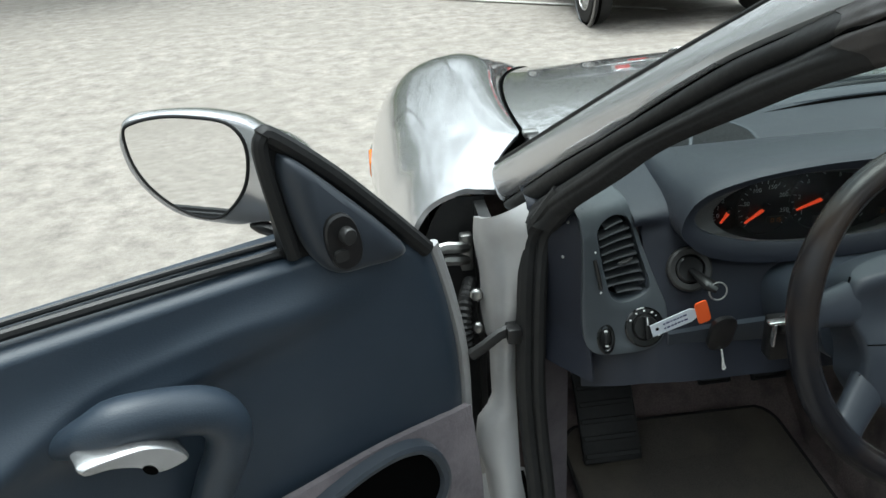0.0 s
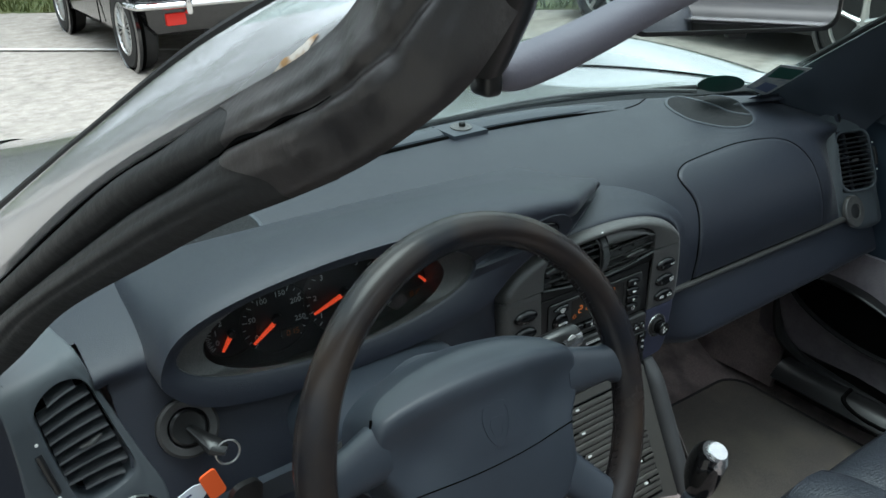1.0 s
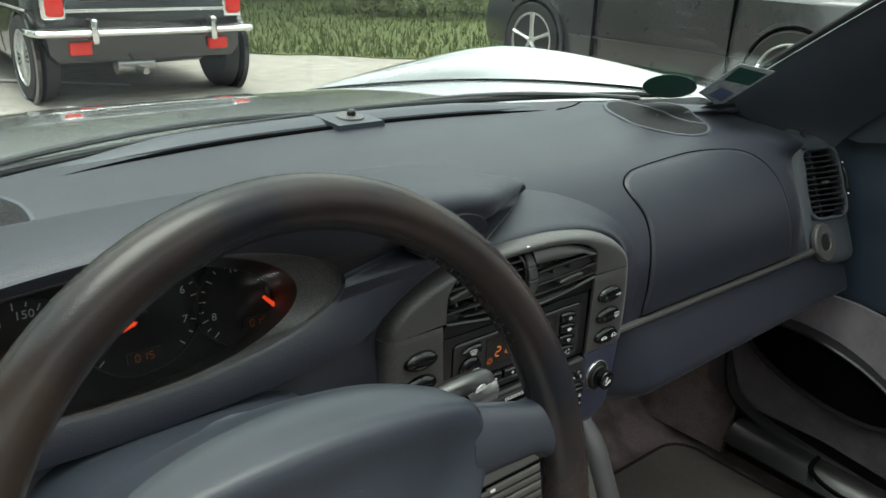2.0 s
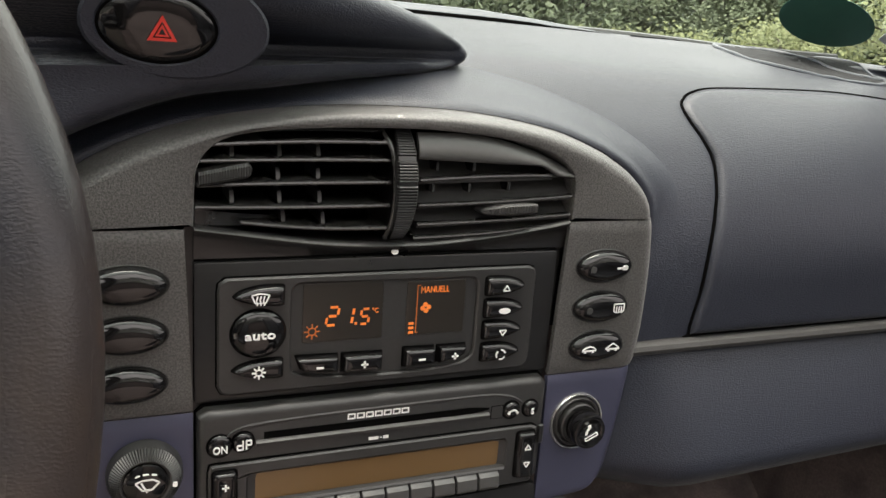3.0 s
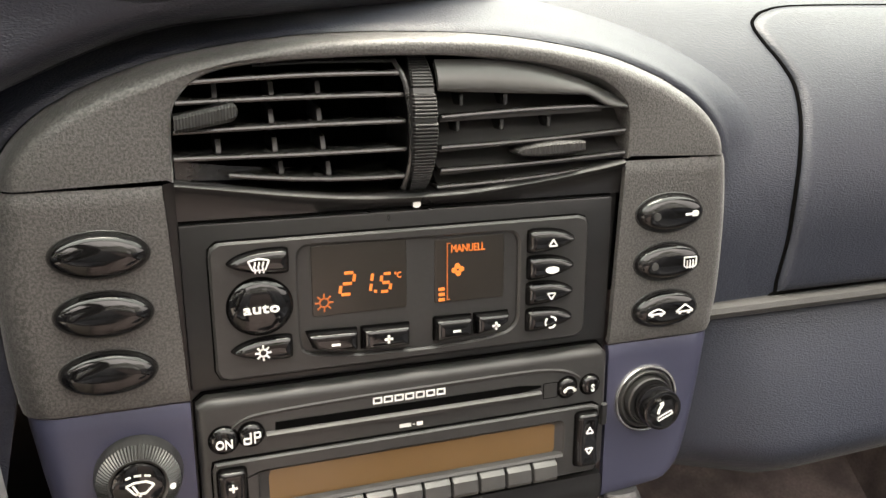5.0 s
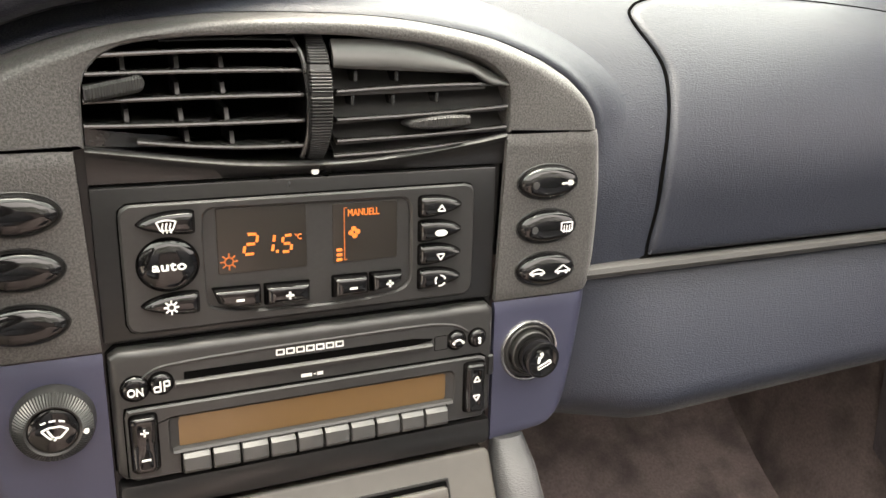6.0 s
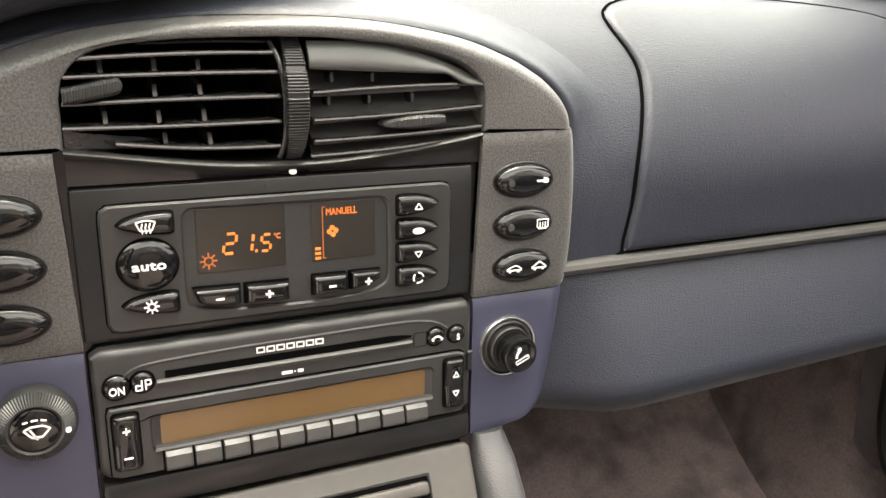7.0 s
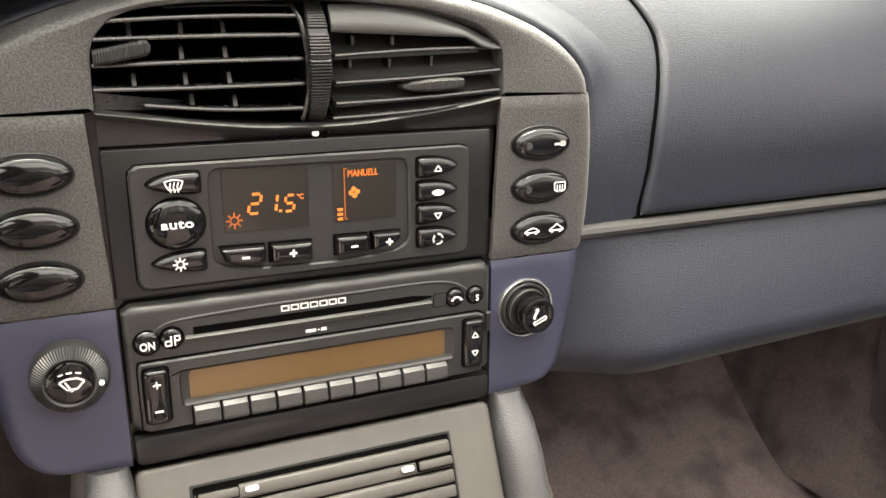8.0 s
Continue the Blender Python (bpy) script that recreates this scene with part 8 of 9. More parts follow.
def well(x0, x1):
    pts = smooth([(0, -1.3, 0.25), (0, -0.5, 0.25), (0, 0.1, 0.24), (0, 0.3, 0.27), (0, 0.48, 0.42), (0, 0.55, 0.62), (0, 0.42, 0.76)], 6)

    def fn(u, v):
        q = v * (len(pts) - 1)
        i = min(int(q), len(pts) - 2)
        p = pts[i].lerp(pts[i + 1], q - i)
        x = x0 + (x1 - x0) * u
        return x, p.y + 0.012 * noise.noise((x * 9, v * 14, 2)), p.z + 0.01 * noise.noise((x * 8, v * 11, 6))
    return sheet(fn, 30, 60, 0.02)


def tunnel_top_z(u):
    y = -0.12 + 0.62 * u
    return max(0.59 + 2.05 * min(y, 0), 0.4) - 0.012


part("carpet", well(0.06, 0.74), CARPET, floor)
part("carpet", well(-0.76, -0.06), CARPET, floor)
part("tunnel_side", sheet(lambda u, v: (-0.118 - 0.05 * v, -0.12 + 0.62 * u, tunnel_top_z(u) + (0.245 - tunnel_top_z(u)) * v), 60, 14, 0.012), CARPET, floor)
part("tunnel_top", sheet(lambda u, v: (-0.13 + 0.26 * u, -1.2 + 1.17 * v, 0.40 + 0.03 * math.sin(math.pi * u) + 0.02 * v), 12, 30, 0.012), CARPET, floor)


def tunnel_x(y, z):
    """The passenger's side of the tunnel, wider towards the floor."""
    return 0.119 + 0.14 * (0.578 - z) + 0.12 * max(y, 0) + 0.004 * noise.noise((y * 6, z * 9, 1))


def tunnel_wall(u, v):
    y = -0.12 + 0.65 * u
    z = tunnel_top_z(u) + (0.245 - tunnel_top_z(u)) * v
    return tunnel_x(y, z), y, z


LINING = material("brown felt lining", (0.062, 0.052, 0.047), 0.95, second=(0.078, 0.067, 0.06), scale=300, bump=0.4, bump_scale=700)
part("tunnel_side", sheet(tunnel_wall, 60, 20, -0.012), CARPET, floor)


def lining(u, v):
    """The smooth brown strip beside the console, along the upper edge of the tunnel."""
    y = -0.085 + 0.085 * u
    top = tunnel_top_z((y + 0.12) / 0.62) + 0.012
    z = top - 0.003 - (top - 0.40) * 0.45 * v * (1 - 0.6 * u)
    return tunnel_x(y, z) + 0.003, y, z


part("tunnel_lining", sheet(lining, 24, 8, -0.002), LINING, floor, "brown felt lining of the tunnel")
WELT = material("carpet edge binding", (0.02, 0.018, 0.018), 0.9)
for s, y1 in ((1, 0.20), (-1, 0.28)):
    mat = thing("floor_mat", (s * 0.42, -0.1, 0.25), "dark olive brown carpet floor mat", "floor mat", "floor mats")
    o = rrect(s * 0.42, -0.17, 0.40, 0.72 if s > 0 else 0.96, 0.06, 6)
    o = [(x, min(z, y1 + 0.02)) for x, z in o]
    part("mat_surface", loft([[(x, z, h + max(z - 0.1, 0) * 0.2) for x, z in shrink(o, d)] for d, h in ((0, 0.252), (0, 0.262), (0.004, 0.266), (0.1, 0.266), (0.19, 0.266))]), MAT_RUG, mat)
    part("binding", tube([(x, z, 0.263 + max(z - 0.1, 0) * 0.2) for x, z in o], 0.004, 6, closed=True), WELT, mat)

# pedals
for x, y, w, h, nm in ((-0.555, 0.24, 0.1, 0.2, "foot_rest"), (-0.34, 0.30, 0.06, 0.055, "clutch_pedal"), (-0.24, 0.30, 0.065, 0.06, "brake_pedal")):
    pd = thing(nm, (x, y, 0.3), "black ribbed rubber pedal plate in the footwell", "pedal", "pedals")
    M = Matrix.Translation((x, y, 0.40)) @ pose(0, 0, 0, -38, 0, 0)
    part("plate", turned(box((-w / 2, -0.006, -h / 2), (w / 2, 0.006, h / 2), 0.004), M), RUBBER, pd)
    for k in range(7):
        part("rib", turned(box((-w / 2 + 0.004, -0.009, -h / 2 + h * (k + 0.3) / 7), (w / 2 - 0.004, -0.005, -h / 2 + h * (k + 0.6) / 7), 0.001, 1), M), RUBBER, pd)
    part("arm", tube([(x, y + 0.01, 0.40), (x, y + 0.08, 0.5), (x, y + 0.1, 0.66)], 0.009, 8), BLACK, pd)

# kick panels
kick = thing("kick_panel", (-0.68, 0.1, 0.25), "mauve grey suede kick panel beside the footwell", "panel")
part("suede", sheet(lambda u, v: (-0.715 + 0.071 * u, 0.055 + 0.05 * u + 0.10 * max(u - 0.85, 0) / 0.15, 0.27 + 0.36 * v), 24, 14, 0.012), SUEDE, kick)
kick = thing("kick_panel", (0.68, 0.25, 0.25), "grey brown carpeted kick panel beside the passenger footwell", "panel")
part("carpet", sheet(lambda u, v: (0.693 - 0.015 * v - 0.16 * max(0.45 - v, 0) ** 2 - 0.10 * max(u - 0.4, 0) ** 2 + 0.004 * noise.noise((u * 5, v * 5, 3)), 0.135 + 0.435 * u, 0.26 + 0.42 * v), 24, 20, -0.012), CARPET, kick)

# gear lever
gl = thing("gear_lever", (0.03, -0.2, 0.42), "gear lever with black and silver knob and leather boot", "gear lever")
rings = []
for k in range(13):
    t = k / 12
    z = 0.43 + 0.1 * t
    r = 0.075 * (1 - t) ** 1.3 + 0.012 + 0.004 * math.sin(t * 22)
    c = (0.012 * t, -0.21 + 0.045 * t)
    rings.append([(c[0] + r * 0.8 * math.cos(a) + 0.0, c[1] + r * math.sin(a), z) for a in [2 * math.pi * j / 24 for j in range(24)]])
part("boot", loft(rings), LEATHER, gl, "creased leather boot")
part("shaft", tube([(0.012, -0.165, 0.52), (0.026, -0.163, 0.552)], 0.008, 10), BLACK, gl)
kn = smooth([(0.02, -0.164, 0.525), (0.024, -0.163, 0.54), (0.028, -0.163, 0.56), (0.03, -0.166, 0.58), (0.03, -0.172, 0.592)], 5)
part("knob", tube(kn, [0.010 + 0.0125 * math.sin(math.pi * min(0.08 + k / 20 * 0.8, 0.92)) for k in range(len(kn))], 18), GLOSS, gl, "black knob body")
part("knob_cap", tube([p + Vector((0.0035, -0.004, 0.002)) for p in kn[5:]], [0.004 + 0.0155 * math.sin(math.pi * min(0.12 + k / 15 * 0.72, 0.9)) for k in range(len(kn) - 5)], 18), SATIN, gl, "satin silver knob cap")

# passenger seat
seat = thing("passenger_seat", (0.42, -0.5, 0.25), "creased blue black leather passenger seat", "car seat")


def cushion(x0, x1, y0, y1, z0, z1, puff, p=3.0, nx=24, ny=24, seed=0):
    rings = []
    for j in range(ny + 1):
        t = j / ny
        f = (1 - abs(2 * t - 1) ** p) ** (1 / p) if 0 < t < 1 else 0.02
        y = y0 + (y1 - y0) * t
        ring = []
        for k in range(nx):
            a = 2 * math.pi * k / nx
            c, s = math.cos(a), math.sin(a)
            ex = math.copysign(abs(c) ** (2 / p), c)
            ez = math.copysign(abs(s) ** (2 / p), s)
            cr = 0.004 * noise.noise((ex * 3 + seed, t * 9, ez * 2)) + 0.0025 * noise.noise((ex * 9 + seed, t * 22, 3))
            ring.append(((x0 + x1) / 2 + (x1 - x0) / 2 * ex * (0.85 + 0.15 * f), y, (z0 + z1) / 2 + ((z1 - z0) / 2 * ez) * (0.4 + 0.6 * f) + (puff * f if s > 0 else 0) + cr))
        rings.append(ring)
    return loft(rings)


part("cushion", cushion(0.25, 0.59, -0.72, -0.165, 0.3, 0.45, 0.012), LEATHER, seat)
part("bolster", cushion(0.17, 0.30, -0.72, -0.165, 0.28, 0.475, 0.015, seed=5), LEATHER, seat)
part("bolster", cushion(0.54, 0.67, -0.72, -0.19, 0.28, 0.46, 0.015, seed=9), LEATHER, seat)
part("seam", tube(smooth([(0.285, -0.7, 0.435), (0.285, -0.4, 0.44), (0.29, -0.24, 0.425), (0.3, -0.205, 0.38)], 5), 0.003, 6), LEATHER, seat)
back_m = Matrix.Translation((0, -0.72, 0.36)) @ pose(0, 0, 0, 108, 0, 0)
for x0, x1 in ((0.25, 0.59), (0.17, 0.3), (0.54, 0.67)):
    part("backrest", turned(cushion(x0, x1, 0.0, 0.62, -0.05, 0.07, 0.012, seed=x0 * 9), back_m), LEATHER, seat)
part("base", box((0.22, -0.7, 0.25), (0.62, -0.25, 0.31), 0.02), BLACK, seat)
ds = thing("bucket_seat", (-0.36, -0.75, 0.25), "blue black leather driver's seat", "car seat")
part("cushion", cushion(-0.53, -0.19, -1.2, -0.66, 0.25, 0.36, 0.01, seed=3), LEATHER, ds)
part("base", box((-0.55, -1.18, 0.25), (-0.17, -0.7, 0.29), 0.02), BLACK, ds)
bm2 = Matrix.Translation((0, -1.16, 0.34)) @ pose(0, 0, 0, 108, 0, 0)
part("backrest", turned(cushion(-0.55, -0.17, 0.0, 0.62, -0.06, 0.06, 0.012, seed=4), bm2), LEATHER, ds)
bulk = thing("rear_bulkhead", (0, -1.3, 0.25), "carpeted rear wall behind the seats", "bulkhead")
part("carpet", box((-0.74, -1.36, 0.22), (0.74, -1.3, 0.80), 0.02), CARPET, bulk)
part("folded_roof", box((-0.66, -1.72, 0.78), (0.66, -1.34, 0.93), 0.06, 4), COVER, bulk, "folded dark fabric roof")

# passenger door, shut
pdoor = thing("passenger_door", (0.7, -0.3, 0.3), "shut passenger door with blue grey panel and suede pocket", "car door")


def pd_x(y, z):
    base = 0.70 - 0.02 * max((z - 0.82) / 0.05, 0) ** 2
    arm = 0.045 / (1 + math.exp((y + 0.2) * 22)) * math.exp(-((z - 0.68) / 0.1) ** 2)
    swoop = 0.015 * math.exp(-((z - (0.76 - 0.25 * (y + 0.05))) / 0.035) ** 2) * (1 / (1 + math.exp((y - 0.0) * 30)))
    return base - arm - swoop


part("door_panel", sheet(lambda u, v: (pd_x(0.22 - 1.15 * u, 0.862 - 0.27 * v), 0.22 - 1.15 * u, 0.862 - 0.27 * v), 70, 36, -0.01), DOOR, pdoor)


def low_x(y, z):
    return 0.685 - 0.03 * math.exp(-((z - 0.48) / 0.09) ** 2) * (1 / (1 + math.exp((y - 0.17) * 60)))


def lining_top(y):
    return 0.60 - 0.0 * y - 0.10 * max(-0.02 - y, 0) * 1.4


part("lower_lining", sheet(lambda u, v: (low_x(0.195 - 1.1 * u, lining_top(0.195 - 1.1 * u) - 0.24 * v), 0.195 - 1.1 * u, lining_top(0.195 - 1.1 * u) - 0.24 * v), 60, 26, -0.012), SUEDE, pdoor, "mauve grey suede lining")
n = 52


def pring(q, h):
    out = []
    for k in range(n):
        a = 2 * math.pi * k / n
        y, z = 0.128 * q * math.cos(a), 0.044 * (q if q < 1 else 1 + (q - 1) * 2.2) * math.sin(a)
        t = radians(13)
        yy, zz = -0.008 + y * math.cos(t) - z * math.sin(t), 0.489 + y * math.sin(t) + z * math.cos(t)
        out.append((0.646 - h, yy, zz))
    return out


part("pocket_rim", loft([pring(q, h) for q, h in ((1.07, -0.02), (1.065, 0.004), (1.04, 0.0065), (1.01, 0.006), (0.99, 0.0), (0.985, -0.012))], False), BLACK, pdoor, "dark oval pocket rim")
# near-black slab again stands for shade in this pocket's opening
part("pocket_mouth_shade", loft([pring(1.0, h) for h in (-0.014, -0.003)]), DARK, pdoor, "near-black slab standing for shade in the pocket mouth")
part("lower_seal", tube(smooth([(0.675, 0.15, 0.6), (0.673, 0.152, 0.5), (0.67, 0.146, 0.41), (0.665, 0.11, 0.365), (0.658, 0.0, 0.345), (0.65, -0.3, 0.32), (0.65, -0.7, 0.31)], 6), 0.011, 8), RUBBER, pdoor, "black rubber seal")
part("belt_rail", tube(smooth([(0.70, 0.02, 0.868), (0.70, -0.3, 0.872), (0.70, -0.95, 0.872)], 6), 0.01, 8), RUBBER, pdoor)
tri = [(0.02, 0.835), (0.06, 0.84), (-0.06, 0.955), (-0.082, 0.95), (-0.078, 0.87), (-0.065, 0.85)]
part("mirror_base", loft([[(x, y, z) for y, z in tri] for x in (0.70, 0.682, 0.679)]), VINYL_SMOOTH, pdoor, "grey triangular mirror base")
part("window_edge", tube([(0.688, -0.083, 0.955), (0.688, -0.08, 0.868)], 0.005, 8), BLACK, pdoor)
part("outer_skin", sheet(lambda u, v: (0.78 + 0.06 * math.sin(math.pi * v), 0.24 - 1.3 * u, 0.87 - 0.58 * v), 20, 14, -0.01), SILVER, pdoor, "silver outer skin")
rm = thing("exterior_mirror", (0.86, -0.04, 0.9), "silver exterior mirror on the passenger side", "mirror")
part("housing", cushion(0.76, 0.95, -0.02, 0.1, 0.9, 1.02, 0.0, 2.4), SILVER, rm)
part("foot", tube([(0.72, 0.03, 0.88), (0.78, 0.04, 0.92)], 0.025, 10), BLACK, rm)
part("inner_shell", box((0.705, -0.95, 0.2), (0.72, 0.24, 0.85), 0.004), BLACK, pdoor)
sill = thing("inner_sill", (0.66, -0.2, 0.3), "dark plastic sill trim below the passenger door", "sill trim")
part("cover", sheet(lambda u, v: (0.655 - 0.06 * v, 0.1 - 0.94 * u, 0.352 - 0.03 * u - 0.02 * v + 0.012 * math.sin(math.pi * v)), 40, 8, -0.012), BLACK, sill)
part("notch_edge", tube(smooth([(0.63, -0.04, 0.362), (0.60, -0.045, 0.352), (0.585, -0.1, 0.345), (0.59, -0.2, 0.345)], 5), 0.004, 6), DARK, sill)
# floor pan below, so that no light comes through
solo("underbody", box((-0.78, -1.36, 0.17), (0.78, 0.62, 0.21), 0.01), BLACK, "black underside of the car", "underbody", kind="structure")
fw = thing("firewall", (0, 0.6, 0.25), "black bulkhead ahead of the footwells", "bulkhead")
part("wall", box((-0.78, 0.6, 0.2), (0.78, 0.62, 0.82)), BLACK, fw)
for s in (-1, 1):
    part("side_wall", box((s * 0.765 - 0.008, 0.1, 0.2), (s * 0.765 + 0.008, 0.61, 0.82)), BLACK, fw)

# ---- the rest of the car's body: tail, nose, wheels ----
tail = thing("car_tail", (0, -1.8, 0.2), "silver rear body with rounded deck and lamps", "car body")


def tail_fn(u, v):
    y = -1.0 - 1.42 * u
    t = max((y + 1.9) / -0.52, 0)
    wide = 0.80 + 0.075 * math.sin(math.pi * min(u * 1.15, 1)) - 0.16 * t ** 2.2
    top = 0.875 + 0.02 * math.sin(math.pi * u) - 0.16 * t ** 1.8
    a = math.pi * v
    c, s = math.cos(a), math.sin(a)
    x = wide * math.copysign(abs(c) ** 0.5, c)
    return x, y, 0.24 + (top - 0.24) * abs(s) ** 0.36


bm = sheet(tail_fn, 60, 64, 0.008)
gone = [f for f in bm.faces for c in [f.calc_center_median()] if ((c.y + 1.465) ** 2 + (c.z - 0.32) ** 2 < 0.35 ** 2 and abs(c.x) > 0.6) or (c.y > -1.3 and abs(c.x) < 0.7)]
bmesh.ops.delete(bm, geom=gone, context="FACES")
part("panel", bm, SILVER, tail)
part("rear_panel", sheet(lambda u, v: (-0.66 + 1.32 * u, -2.42 - 0.05 * math.sin(math.pi * v) + 0.06 * (2 * u - 1) ** 2, 0.26 + 0.47 * v), 20, 10, -0.01), SILVER, tail)
LAMP = material("red tail lamp lens", (0.35, 0.02, 0.02), 0.2, second=(0.4, 0.03, 0.025), scale=60)
for s in (-1, 1):
    part("tail_lamp", box((s * 0.58 - 0.09, -2.46, 0.56), (s * 0.58 + 0.09, -2.36, 0.66), 0.025, 3), LAMP, tail, "red tail lamp")
nose = thing("car_nose", (0, 1.6, 0.25), "silver rounded front bumper with lamps", "bumper")


def nose_fn(u, v):
    a = radians(-90 + 180 * u)
    x = 0.84 * math.copysign(abs(math.sin(a)) ** 0.7, math.sin(a))
    y = 1.44 + 0.42 * math.cos(a) ** 0.8 if abs(math.cos(a)) > 1e-6 else 1.44
    z = 0.56 - 0.36 * v
    return x * (1 - 0.05 * v * v), y - 0.12 * (1 - v) ** 2 - 0.03 * v * v, z


part("bumper", sheet(nose_fn, 40, 16, -0.01), SILVER, nose)
part("nose_top", sheet(lambda u, v: (-0.62 + 1.24 * u, 1.58 + 0.14 * v * (1 - (2 * u - 1) ** 4 * 0.7), 0.60 - 0.04 * v), 24, 6, 0.01), SILVER, nose)
for s in (-1, 1):
    part("headlamp", turned(box((-0.1, -0.17, -0.02), (0.1, 0.17, 0.03), 0.02, 3), pose(s * 0.68, 1.46, 0.60, -24, 0, s * 22)), SATIN, nose, "clear headlamp")
TYRE = material("black tyre rubber", (0.018, 0.018, 0.018), 0.8, second=(0.025, 0.025, 0.024), scale=40)
ALLOY = material("silver alloy", (0.5, 0.5, 0.51), 0.3, 0.8, second=(0.46, 0.46, 0.47), scale=20)
for s in (-1, 1):
    for y in (0.95, -1.465):
        w = thing("wheel", (s * 0.76, y, 0.0), "black tyre on a five spoke silver alloy wheel", "wheel", "wheels of the car")
        c, ax = (s * 0.66, y, 0.315), (s, 0, 0)
        part("tyre", turn([(0.22, 0.0), (0.30, 0.0), (0.315, 0.03), (0.315, 0.17), (0.30, 0.205), (0.225, 0.205), (0.22, 0.18)], c, ax, 40), TYRE, w)
        rim = part("rim", turn([(0.222, 0.02), (0.222, 0.195), (0.21, 0.2), (0.2, 0.13), (0.05, 0.12)], c, ax, 40), ALLOY, w)
        for k in range(5):
            a = 2 * math.pi * k / 5
            p0, p1 = Vector((s * 0.845, y, 0.315)), Vector((s * 0.85, y + 0.205 * math.cos(a), 0.315 + 0.205 * math.sin(a)))
            part("spoke", tube([p0, p1], [0.04, 0.028], 8, flat=0.5, up=(1, 0, 0)), ALLOY, rim)

# ---- parked cars ----
CARBLACK = material("black car paint", (0.012, 0.012, 0.013), 0.2, second=(0.016, 0.016, 0.017), scale=4, coat=0.8, rough_var=0.05)
CARGREY = material("dusty dark grey paint", (0.028, 0.029, 0.031), 0.3, second=(0.036, 0.036, 0.038), scale=3, coat=0.6, rough_var=0.08)
CHROME = material("chrome", (0.75, 0.75, 0.75), 0.08, 1.0)
TYRE = material("tyre rubber", (0.013, 0.013, 0.013), 0.8, second=(0.022, 0.021, 0.02), scale=20, bump=0.3, bump_scale=80)
ALLOY = material("pale alloy", (0.66, 0.66, 0.65), 0.3, 0.8, second=(0.5, 0.5, 0.49), scale=12)
CREAM = material("cream white paint", (0.7, 0.71, 0.66), 0.3, coat=0.6, second=(0.66, 0.67, 0.63), scale=4)
# emission added: reflectors and lamp lenses glow a little by themselves
REDLENS = material("red lens with added glow", (0.6, 0.02, 0.012), 0.2, emit=0.15)
PANEGLASS = material("dark car window", (0.02, 0.025, 0.027), 0.05, coat=0.5)


def road_wheel(parent, x, y, r, w, side, spokes, rim_r):
    """A wheel standing on the yard, its face on the given side."""
    c, ax = (x, y, r + 0.006), (side, 0, 0)
    t = part("wheel", turn([(rim_r * 0.96, -w), (r * 0.93, -w), (r, -w * 0.8), (r, -w * 0.2), (r * 0.93, 0), (rim_r * 1.02, 0.003), (rim_r * 0.98, -0.01)], c, ax, 40), TYRE, parent, "black tyre")
    part("rim", turn([(rim_r * 0.99, -0.06), (rim_r, 0.0), (rim_r * 0.95, 0.004), (rim_r * 0.9, -0.02), (rim_r * 0.86, -0.05)], c, ax, 40), ALLOY, t, "pale alloy rim")
    part("brake_disc", turn([(rim_r * 0.8, -0.09), (rim_r * 0.8, -0.07), (0.02, -0.07)], c, ax, 24), BLACK, t)
    for k in range(spokes):
        a = 2 * math.pi * k / spokes + 0.3
        rr = [Vector((side * h, q * math.cos(a), q * math.sin(a))) + Vector(c) for q, h in ((0.02, -0.012), (rim_r * 0.5, -0.006), (rim_r * 0.95, -0.01))]
        part("spoke", tube(rr, [rim_r * 0.13, rim_r * 0.1, rim_r * 0.13] if spokes < 8 else [rim_r * 0.05] * 3, 6, flat=0.6), ALLOY, t)
    part("hub_cap", turn([(rim_r * 0.2, -0.02), (rim_r * 0.18, 0.0), (rim_r * 0.05, 0.006)], c, ax, 16), ALLOY, t)


def body_loft(stations, m):
    """Cross-sections (y, half width, z low, z belt, half roof width, z roof)."""
    rings = []
    for y, w, z0, zb, wr, zr in stations:
        half = [(w * 0.9, z0), (w * 0.98, z0 + 0.06), (w, (z0 + zb) / 2), (w * 0.97, zb - 0.03), (w * 0.94, zb), (wr + (w * 0.94 - wr) * 0.25, zb + (zr - zb) * 0.75), (wr, zr - 0.02), (wr * 0.6, zr)]
        ring = half + [(-x, z) for x, z in half[::-1]]
        rings.append([m @ Vector((x, y, z)) for x, z in ring])
    return loft(rings)


# low old roadster seen from behind, roof down
mini = thing("old_roadster", Matrix.Translation((1.57, 6.6, 0)), "low old black roadster with chrome bumper and wire wheels", "car")
I = Matrix.Translation((1.57, 6.6, 0))
st = [(-1.46, 0.58, 0.34, 0.60, 0.5, 0.64), (-1.42, 0.66, 0.28, 0.68, 0.58, 0.73), (-1.30, 0.71, 0.24, 0.76, 0.60, 0.80), (-1.05, 0.73, 0.2, 0.79, 0.60, 0.84), (-0.5, 0.73, 0.2, 0.80, 0.6, 0.84), (0.1, 0.73, 0.2, 0.80, 0.6, 0.83), (0.5, 0.73, 0.2, 0.80, 0.6, 0.83), (1.0, 0.73, 0.2, 0.80, 0.6, 0.83), (1.6, 0.7, 0.22, 0.76, 0.58, 0.78), (1.8, 0.62, 0.28, 0.64, 0.5, 0.68)]
part("body", body_loft(st, I), CARBLACK, mini)
part("roof_cover", turned(box((-0.56, -0.75, 0.80), (0.56, -0.3, 0.90), 0.05, 4), I), COVER, mini, "dark folded roof cover")
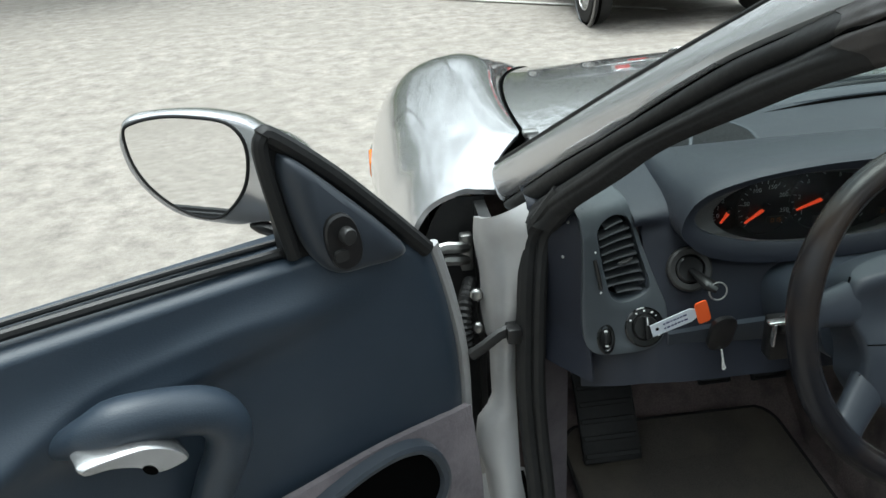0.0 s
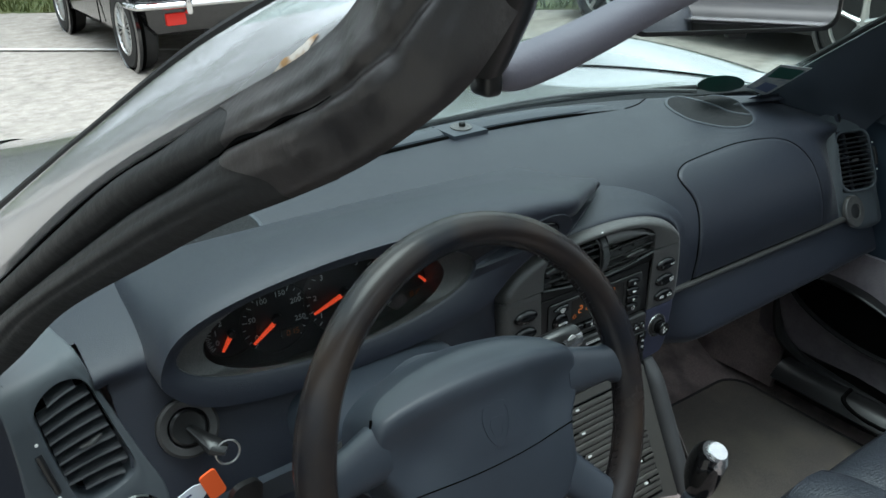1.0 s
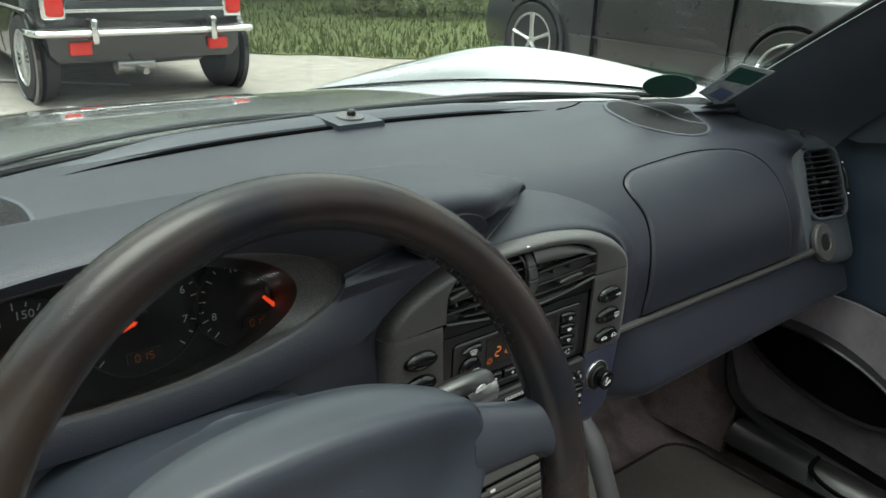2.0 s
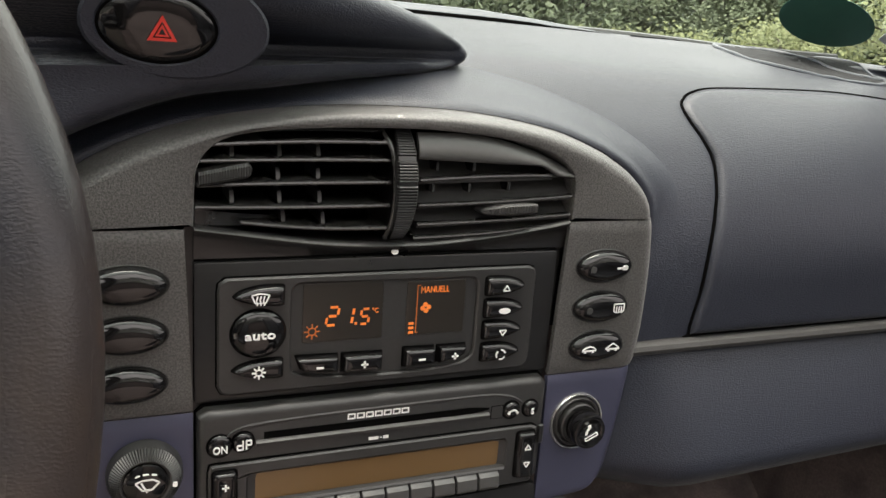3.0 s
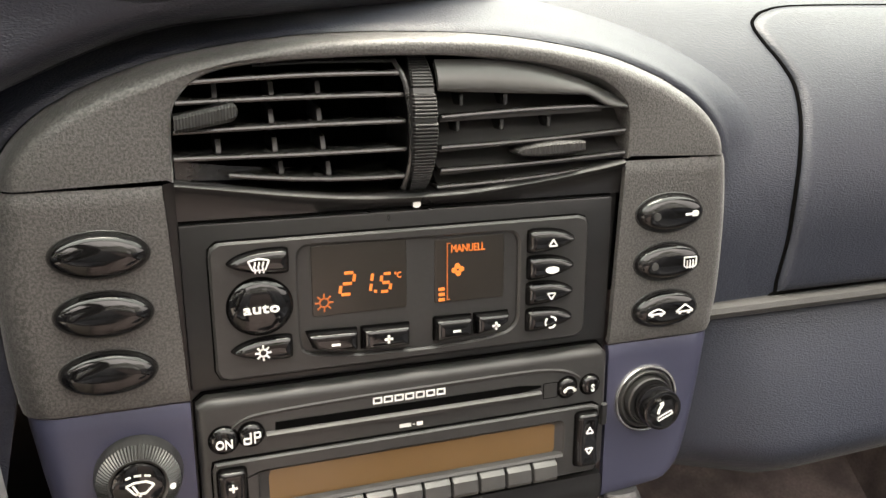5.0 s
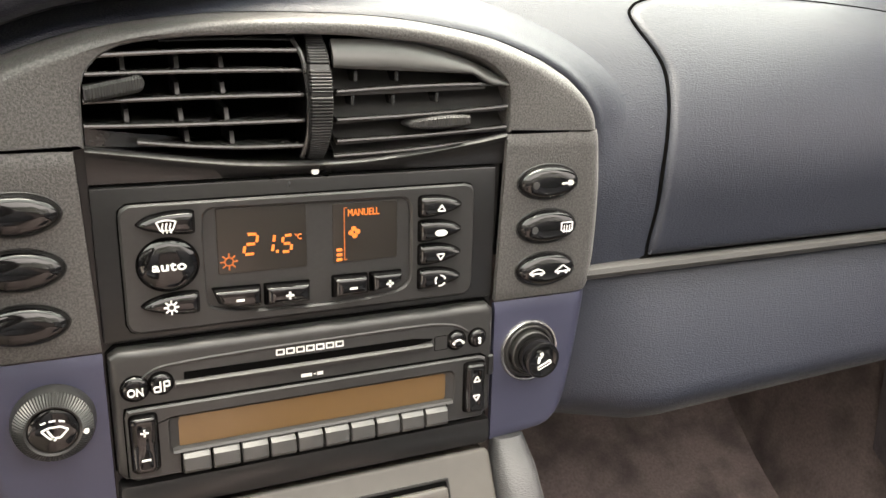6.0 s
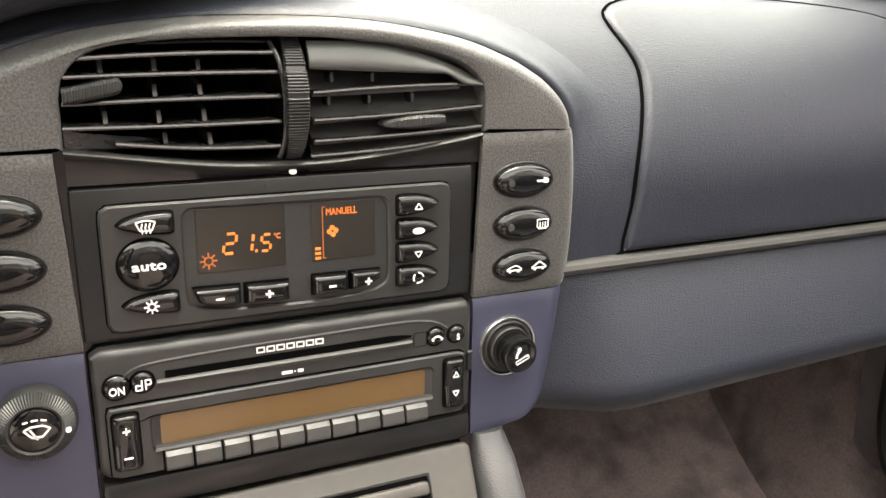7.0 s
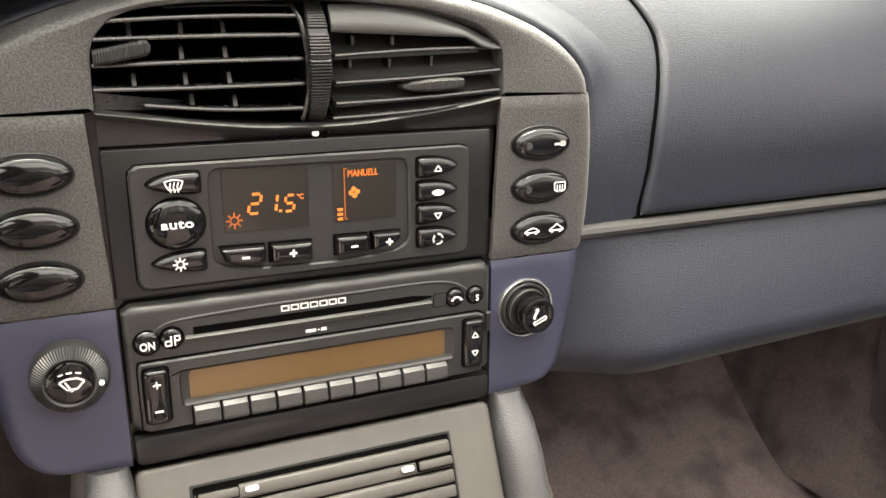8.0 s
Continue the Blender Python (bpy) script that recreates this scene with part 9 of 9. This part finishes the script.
part("bumper", tube([I @ Vector(p) for p in smooth([(-0.73, -1.28, 0.475), (-0.72, -1.45, 0.475), (-0.62, -1.51, 0.475), (0, -1.54, 0.475), (0.62, -1.51, 0.475), (0.72, -1.45, 0.475), (0.73, -1.28, 0.475)], 5)], 0.036, 12, flat=0.7), CHROME, mini, "chrome rear bumper")
part("boot_strip", turned(box((-0.6, -1.475, 0.60), (0.6, -1.45, 0.622), 0.006), I), CHROME, mini, "chrome strip")
part("boot_lid", turned(box((-0.46, -1.45, 0.63), (0.46, -1.1, 0.815), 0.05, 4), I), CARBLACK, mini)
for s in (-1, 1):
    part("lamp_surround", turned(box((s * 0.6 - 0.075, -1.47, 0.55), (s * 0.6 + 0.075, -1.40, 0.755), 0.025, 3), I), CHROME, mini, "chrome lamp surround")
    part("tail_lamp", turned(box((s * 0.6 - 0.055, -1.495, 0.575), (s * 0.6 + 0.055, -1.44, 0.735), 0.025, 3), I), REDLENS, mini, "red tail lamp")
    part("low_reflector", turned(box((s * 0.47 - 0.07, -1.49, 0.335), (s * 0.47 + 0.07, -1.42, 0.415), 0.012), I), REDLENS, mini, "red reflector below the bumper")
    part("over_rider", turned(box((s * 0.4 - 0.022, -1.60, 0.41), (s * 0.4 + 0.022, -1.5, 0.57), 0.02, 3), I), CHROME, mini)
    for y in (5.5, 7.6):
        part("arch", turn([(0.315, -0.02), (0.33, 0.008), (0.3, 0.014), (0.285, -0.02)], (1.57 + s * 0.725, y, 0.29), (s, 0, 0), 36), CARBLACK, mini)
        # near-black disc painted for the shade inside the wheel arch
        part("arch_shade_disc", turn([(0.3, -0.05), (0.3, 0.002), (0.02, 0.002)], (1.57 + s * 0.725, y, 0.29), (s, 0, 0), 30), DARK, mini)
        road_wheel(mini, 1.57 + s * 0.74, y, 0.285, 0.16, s, 20, 0.185)
    part("door_seam", turned(box((s * 0.735 - 0.004, -0.45, 0.26), (s * 0.735 + 0.004, -0.44, 0.8)), I), DARK, mini)
    part("side_strip", turned(box((s * 0.735 - 0.006, -1.3, 0.60), (s * 0.735 + 0.006, 1.6, 0.615), 0.003), I), CHROME, mini, "chrome side strip")
part("exhaust", tube([(1.48, 5.4, 0.22), (1.48, 5.04, 0.22)], 0.022, 10), STEEL, mini)
part("silencer", tube([(1.35, 5.25, 0.24), (1.6, 5.25, 0.24)], 0.06, 12), STEEL, mini)

# dark open car beside it
CX, CY = 5.55, 3.35
coupe = thing("dark_cabriolet", Matrix.Translation((CX, CY, 0)), "dusty dark grey open car with five spoke wheels", "car")
J = Matrix.Translation((CX, CY, 0)) @ pose(0, 0, 0, 0, 0, -3)
st = [(-2.15, 0.7, 0.35, 0.6, 0.6, 0.66), (-2.05, 0.82, 0.26, 0.72, 0.66, 0.80), (-1.6, 0.88, 0.22, 0.83, 0.7, 0.88), (-1.0, 0.9, 0.2, 0.84, 0.7, 0.90), (-0.3, 0.89, 0.2, 0.84, 0.7, 0.88), (0.3, 0.88, 0.2, 0.84, 0.7, 0.88), (0.9, 0.88, 0.2, 0.84, 0.68, 0.88), (1.5, 0.88, 0.2, 0.78, 0.68, 0.82), (1.95, 0.82, 0.22, 0.68, 0.62, 0.72), (2.15, 0.68, 0.3, 0.54, 0.5, 0.58)]
part("body", body_loft(st, J), CARGREY, coupe)
part("sill_crease", turned(box((-0.905, -0.95, 0.42), (-0.88, 0.8, 0.432), 0.004), J), CARGREY, coupe)
part("sill_shadow", turned(box((-0.9, -0.95, 0.195), (-0.86, 0.85, 0.235), 0.008), J), BLACK, coupe)
part("door_seam", turned(box((-0.908, 0.52, 0.28), (-0.87, 0.53, 0.85)), J), DARK, coupe)
part("door_seam", turned(box((-0.908, -0.75, 0.28), (-0.87, -0.74, 0.85)), J), DARK, coupe)
for y in (-1.22, 1.22):
    c = J @ Vector((-0.90, y, 0))
    part("arch", turn([(0.36, -0.02), (0.375, 0.01), (0.345, 0.016), (0.33, -0.02)], (c.x, c.y, 0.33), (-1, 0.05, 0), 36), CARGREY, coupe)
    # arch closed by a near-black disc in place of its shade
    part("arch_shade_disc", turn([(0.34, -0.05), (0.34, 0.004), (0.02, 0.004)], (c.x, c.y, 0.33), (-1, 0.05, 0), 36), DARK, coupe)
    road_wheel(coupe, c.x - 0.025, c.y, 0.325, 0.2, -1, 5, 0.235)
